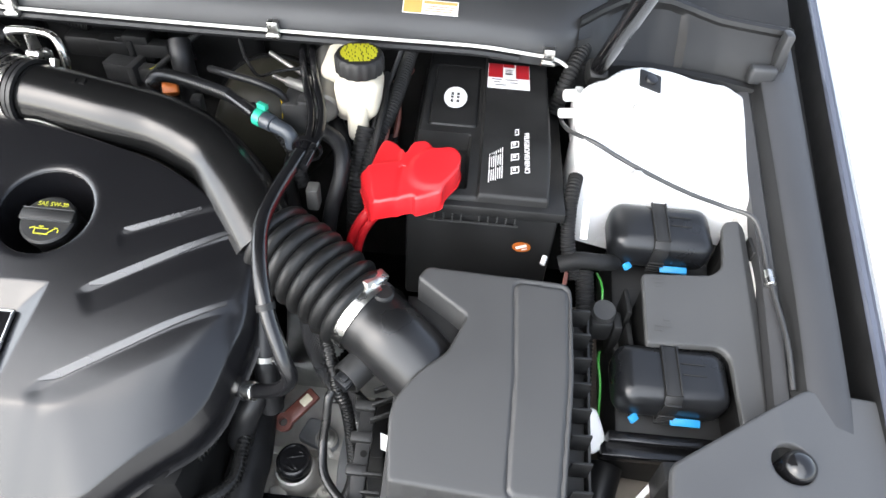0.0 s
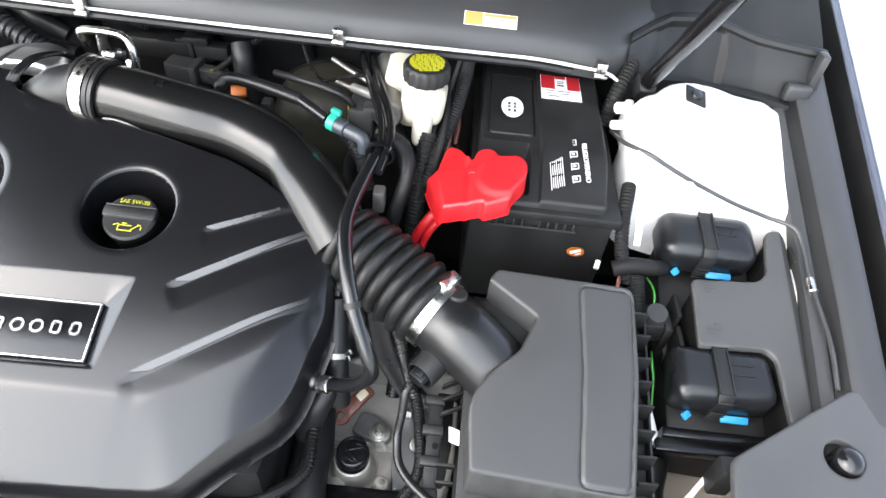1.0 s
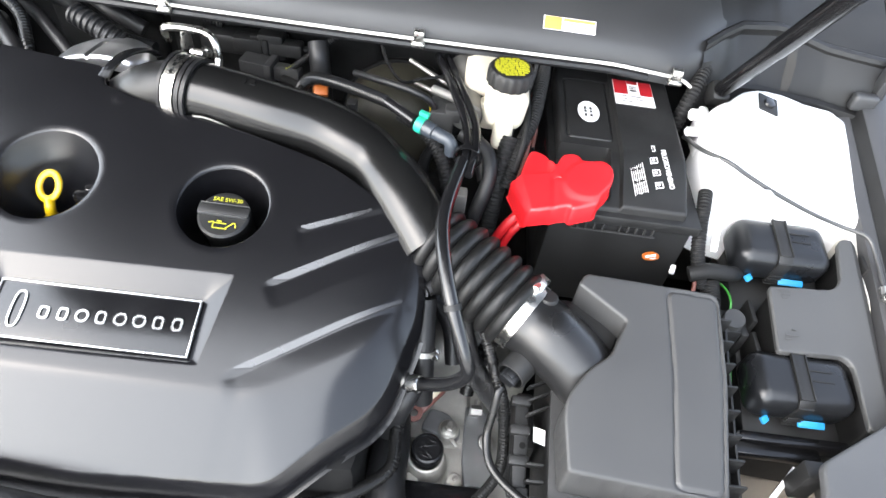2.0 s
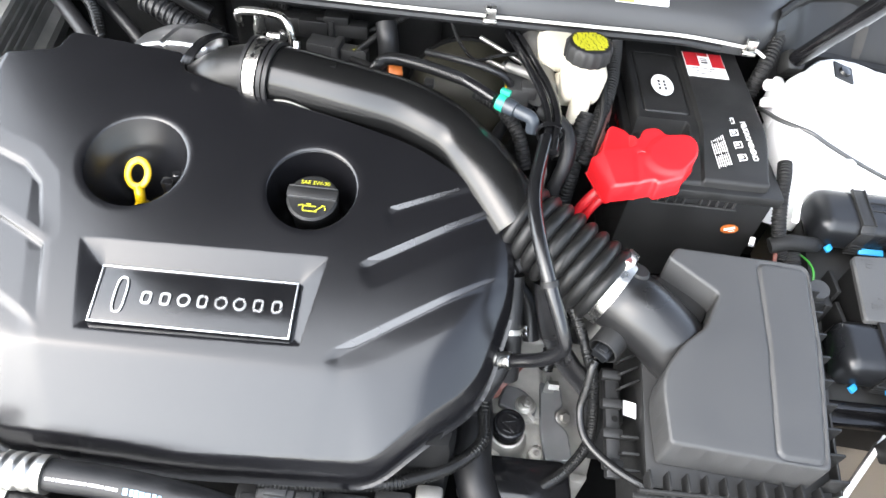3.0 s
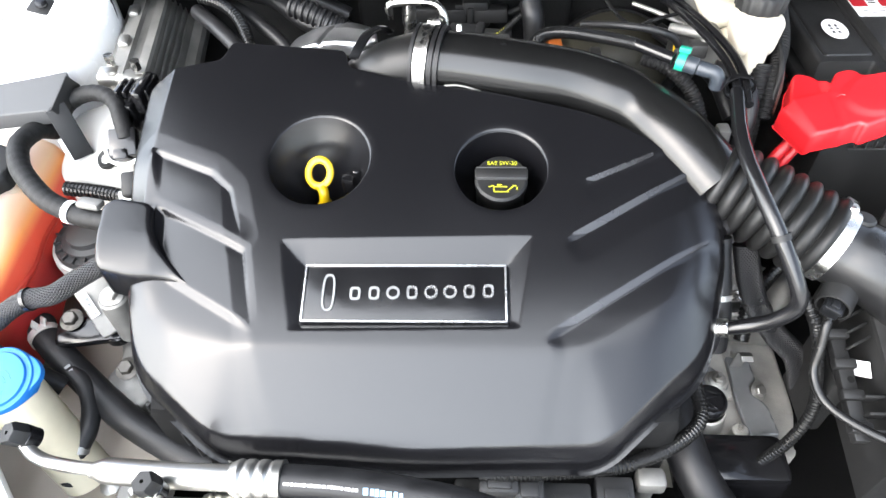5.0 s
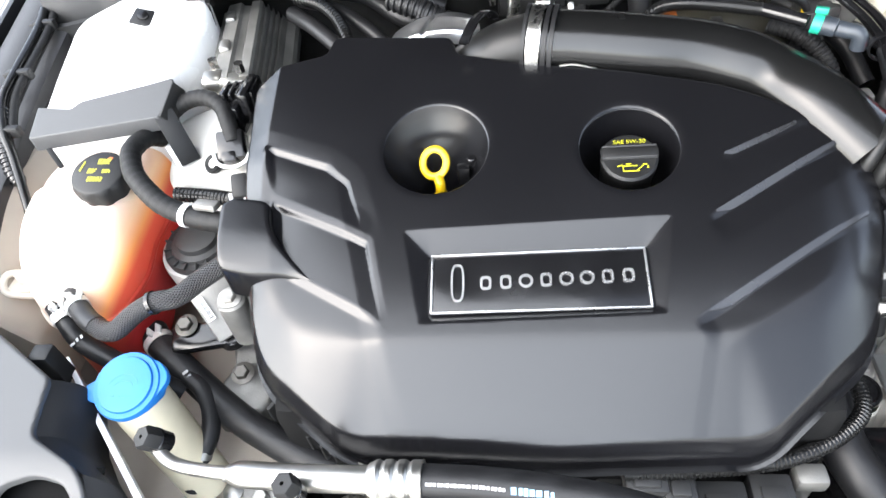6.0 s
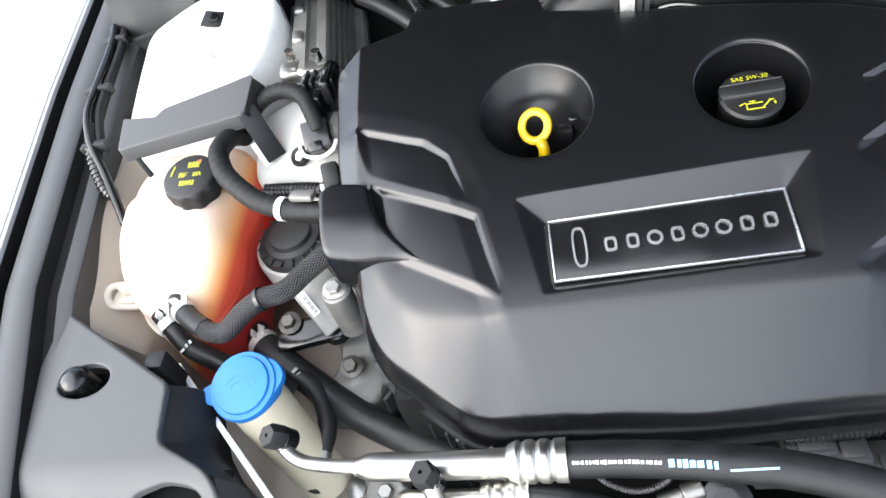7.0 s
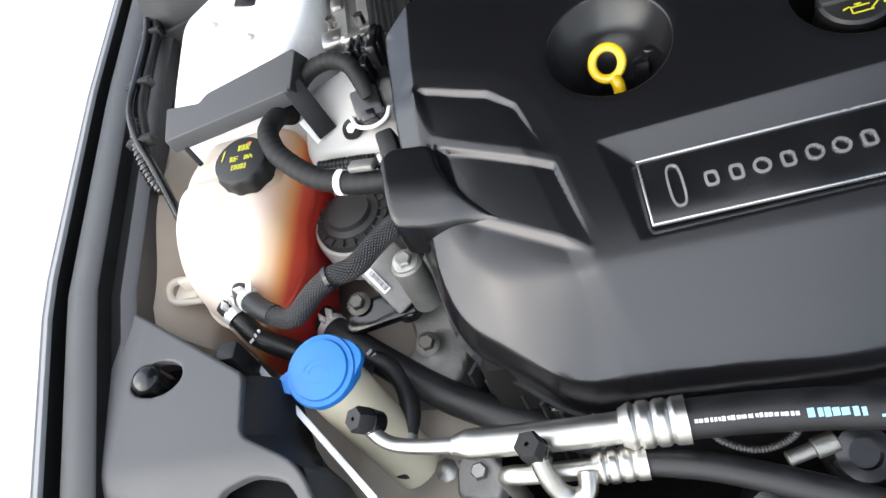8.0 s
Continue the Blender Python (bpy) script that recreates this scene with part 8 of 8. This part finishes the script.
bm = sheet(rounded([(-0.872, 0.352), (-0.800, 0.345), (-0.782, 0.40), (-0.790, 0.47), (-0.83, 0.50), (-0.862, 0.455), (-0.85, 0.41)], 0.012), lambda X, Y: 0.692 + 0.45 * np.clip(Y - 0.41, 0, 1) + 0.006 * step01(1 - np.hypot(X + 0.831, Y - 0.390) / 0.022) * 1.5, 0.004, 0.006, 0.05)
solo("mount_bracket", bm, CAST, (-0.83, 0.41, 0.64), "cast bracket carrying the engine mount", "bracket")
hex_bolt("flange_bolt", (-0.831, 0.390, 0.702), (0.05, -0.25, 1), 0.0085, IRON, True, "dull flange bolt on the mount bracket", "mount bolts")
hex_bolt("flange_bolt", (-0.846, 0.426, 0.732), (0.05, -0.3, 1), 0.0070, IRON, True, "dull flange bolt on the mount bracket", "mount bolts")
hex_bolt("flange_bolt", (-0.897, 0.430, 0.742), (0.05, -0.3, 1), 0.0085, IRON, True, "dull flange bolt on the mount bracket", "mount bolts")
hex_bolt("flange_bolt", (-0.8165, 0.4165, 0.806), (0.05, -0.3, 1), 0.0080, NUT, True, "dull flange bolt beside the engine cover", "mount bolts")
bm = BM()
rod(bm, (-0.8165, 0.4165, 0.74), (-0.8165, 0.4165, 0.804), 0.016, 18, bevel=0.002)
box(bm, aim((-0.848, 0.440, 0.768), (0.3, -0.5, 0.8), (-0.6, 0.7, 0.2)), (0.050, 0.075, 0.008), 0.003)
solo("cast_bracket", bm, CAST, (-0.84, 0.43, 0.72), "cast engine mount arm", "bracket")
bm = BM()
box(bm, aim((-0.861, 0.428, 0.7735), (0.3, -0.5, 0.8), (-0.6, 0.7, 0.2)), (0.009, 0.030, 0.001), 0)
lb = solo("paper_label", bm, LABEL, (-0.861, 0.428, 0.772), "small white barcode label on the mount arm", "label")
part("print", bars(aim((-0.861, 0.428, 0.7738), (0.3, -0.5, 0.8), (-0.6, 0.7, 0.2)), [(0.001, -0.012 + 0.0021 * k, 0.005, 0.001 if k % 3 else 0.0016) for k in range(12)], 0.0008), PRINT, lb)
bm = BM()
box(bm, aim((-0.875, 0.425, 0.728), (0, -0.3, 1), (0.9, 0.1, 0.1)), (0.036, 0.085, 0.018), 0.008)
rod(bm, (-0.846, 0.426, 0.715), (-0.846, 0.426, 0.731), 0.016, 20, bevel=0.003)
solo("mount_strap", bm, GLOSSY, (-0.87, 0.425, 0.71), "black strap arm of the engine mount", "bracket")
bm = BM()
lathe(bm, aim((-0.826, 0.274, 0.648), (0, -0.2, 1)), [(0, 0), (0.011, 0), (0.012, 0.004), (0.006, 0.008), (0, 0.009)], 8)
solo("spring_nut", bm, ALU, (-0.826, 0.274, 0.648), "small metal spring nut on the chassis rail", "nut")

# washer filler
wash = thing("washer_filler", (-0.885, 0.31, 0.62), "cream washer filler neck with a bright blue cap", "washer filler")
A0, A1 = Vector((-0.898, 0.319, 0.790)), Vector((-0.862, 0.288, 0.64))
ax = (A0 - A1).normalized()
bm = BM()
lathe(bm, aim(A1, ax), [(0.027, 0), (0.0275, 0.05), (0.0290, 0.12), (0.0285, (A0 - A1).length - 0.018), (0.02, (A0 - A1).length - 0.016)], 32)
part("neck", bm, CREAM, wash)
M = aim(A0, (0.02, -0.32, 1), (0, 1, 0))
bm = BM()
lathe(bm, M, [(0.0315, -0.012), (0.0335, -0.011), (0.0345, 0.003), (0.033, 0.006), (0.0285, 0.0065), (0.0275, 0.009), (0.0255, 0.0095), (0, 0.0095)], 40)
lobe = BM()
prism(lobe, rounded([(0.0, -0.034), (0.027, -0.021), (0.0405, 0.004), (0.0395, 0.013), (0.030, 0.024), (0.0, 0.034)], 0.010), -0.003, 0.004, 0.0015)
prism(lobe, rounded([(-0.030, -0.018), (-0.044, -0.012), (-0.044, 0.000), (-0.030, 0.008)], 0.004), -0.003, 0.003, 0.001)
lobe.transform(M)
joined = bpy.data.meshes.new("lobe")
lobe.to_mesh(joined)
lobe.free()
bm.from_mesh(joined)
bpy.data.meshes.remove(joined)
wc = part("cap", bm, BLUE, wash, "bright blue snap cap")
bm = BM()
for r, lift in ((0.016, -0.006), (0.011, -0.007)):
    for k in range(9):
        a = radians(30 + 15 * k)
        box(bm, M @ Matrix.Translation((r * math.cos(a), lift + r * math.sin(a), 0.0095)) @ pose(0, 0, 0, 0, 0, math.degrees(a) + 90), (r * 0.30, 0.0012, 0.0006), 0)
for k in range(4):
    box(bm, M @ Matrix.Translation((-0.009 + 0.006 * k, -0.012, 0.0095)), (0.0035, 0.0012, 0.0006), 0)
part("symbol", bm, BLUE, wc, "raised washer symbol")

# loom along the wing
loom = thing("wing_loom", (-1.14, 0.7, 0.86), "black taped wiring loom clipped along the wing", "wiring loom")
LOOM = [(-1.215, 0.96, 0.955), (-1.198, 0.905, 0.950), (-1.166, 0.812, 0.941), (-1.146, 0.697, 0.931), (-1.143, 0.650, 0.921), (-1.127, 0.607, 0.906), (-1.111, 0.577, 0.882), (-1.088, 0.531, 0.850), (-1.08, 0.50, 0.81)]
bm = BM()
sweep(bm, LOOM, 0.0055, 12, 8)
part("main", bm, WIRE, loom)
bm = BM()
sweep(bm, [(x + 0.011, y + 0.004 * math.sin(9 * i), z - 0.006) for i, (x, y, z) in enumerate(LOOM[1:6])], 0.0052, 12, 8)
part("second", bm, TAPE, loom)
bm = BM()
sweep(bm, [(-1.139, 0.64, 0.91), (-1.128, 0.60, 0.895), (-1.118, 0.572, 0.872), (-1.108, 0.56, 0.86)], ribbed(0.009, 0.006, 0.08), 12, 8, 0.0012)
part("sleeve", bm, GLOSSY, loom)
for i in (2, 3, 5):
    p = Vector(LOOM[i])
    bm = BM()
    box(bm, p + Vector((0.006, 0, -0.004)), (0.030, 0.010, 0.014), 0.002)
    box(bm, p + Vector((-0.014, 0.004, -0.006)), (0.010, 0.012, 0.010), 0.002)
    part("clip", bm, PLASTIC, loom)


# cables between the brake bottle and the battery
hose("loom", [(-0.062, 0.79, 0.958), (-0.066, 0.75, 0.950), (-0.074, 0.70, 0.935), (-0.088, 0.66, 0.912), (-0.098, 0.63, 0.88)], ribbed(0.0085, 0.004, 0.07), TAPE, "black corrugated loom beside the battery", "wiring loom", 14, 0.001)
hose("wire", [(-0.072, 0.79, 0.965), (-0.080, 0.745, 0.950), (-0.092, 0.715, 0.925), (-0.10, 0.68, 0.89)], 0.0028, GREYWIRE, "thin grey wire beside the battery", "wire", 8)
hose("wire", [(-0.058, 0.77, 0.945), (-0.070, 0.735, 0.935), (-0.067, 0.70, 0.915), (-0.075, 0.66, 0.88)], 0.0032, BROWN, "thin brown wire beside the battery", "wire", 8)
hose("hose", [(-0.20, 0.77, 0.915), (-0.16, 0.735, 0.90), (-0.135, 0.70, 0.885), (-0.12, 0.66, 0.86)], 0.010, RUBBER, "black rubber hose below the brake bottle", "hose", 14)
hose("loom", [(-0.235, 0.68, 0.93), (-0.205, 0.662, 0.925), (-0.18, 0.642, 0.905), (-0.165, 0.62, 0.87)], ribbed(0.008, 0.005, 0.06), TAPE, "black taped loom below the vapour hose", "wiring loom", 14, 0.001)
blocks("wiring_connector", (-0.075, 0.69, 0.87), GLOSSY, "black cable connector beside the battery", "connector",
       [("shell", (-0.075, 0.690, 0.892), (0.022, 0.030, 0.026), 0.003), ("latch", (-0.075, 0.682, 0.907), (0.010, 0.016, 0.006), 0.0015)])
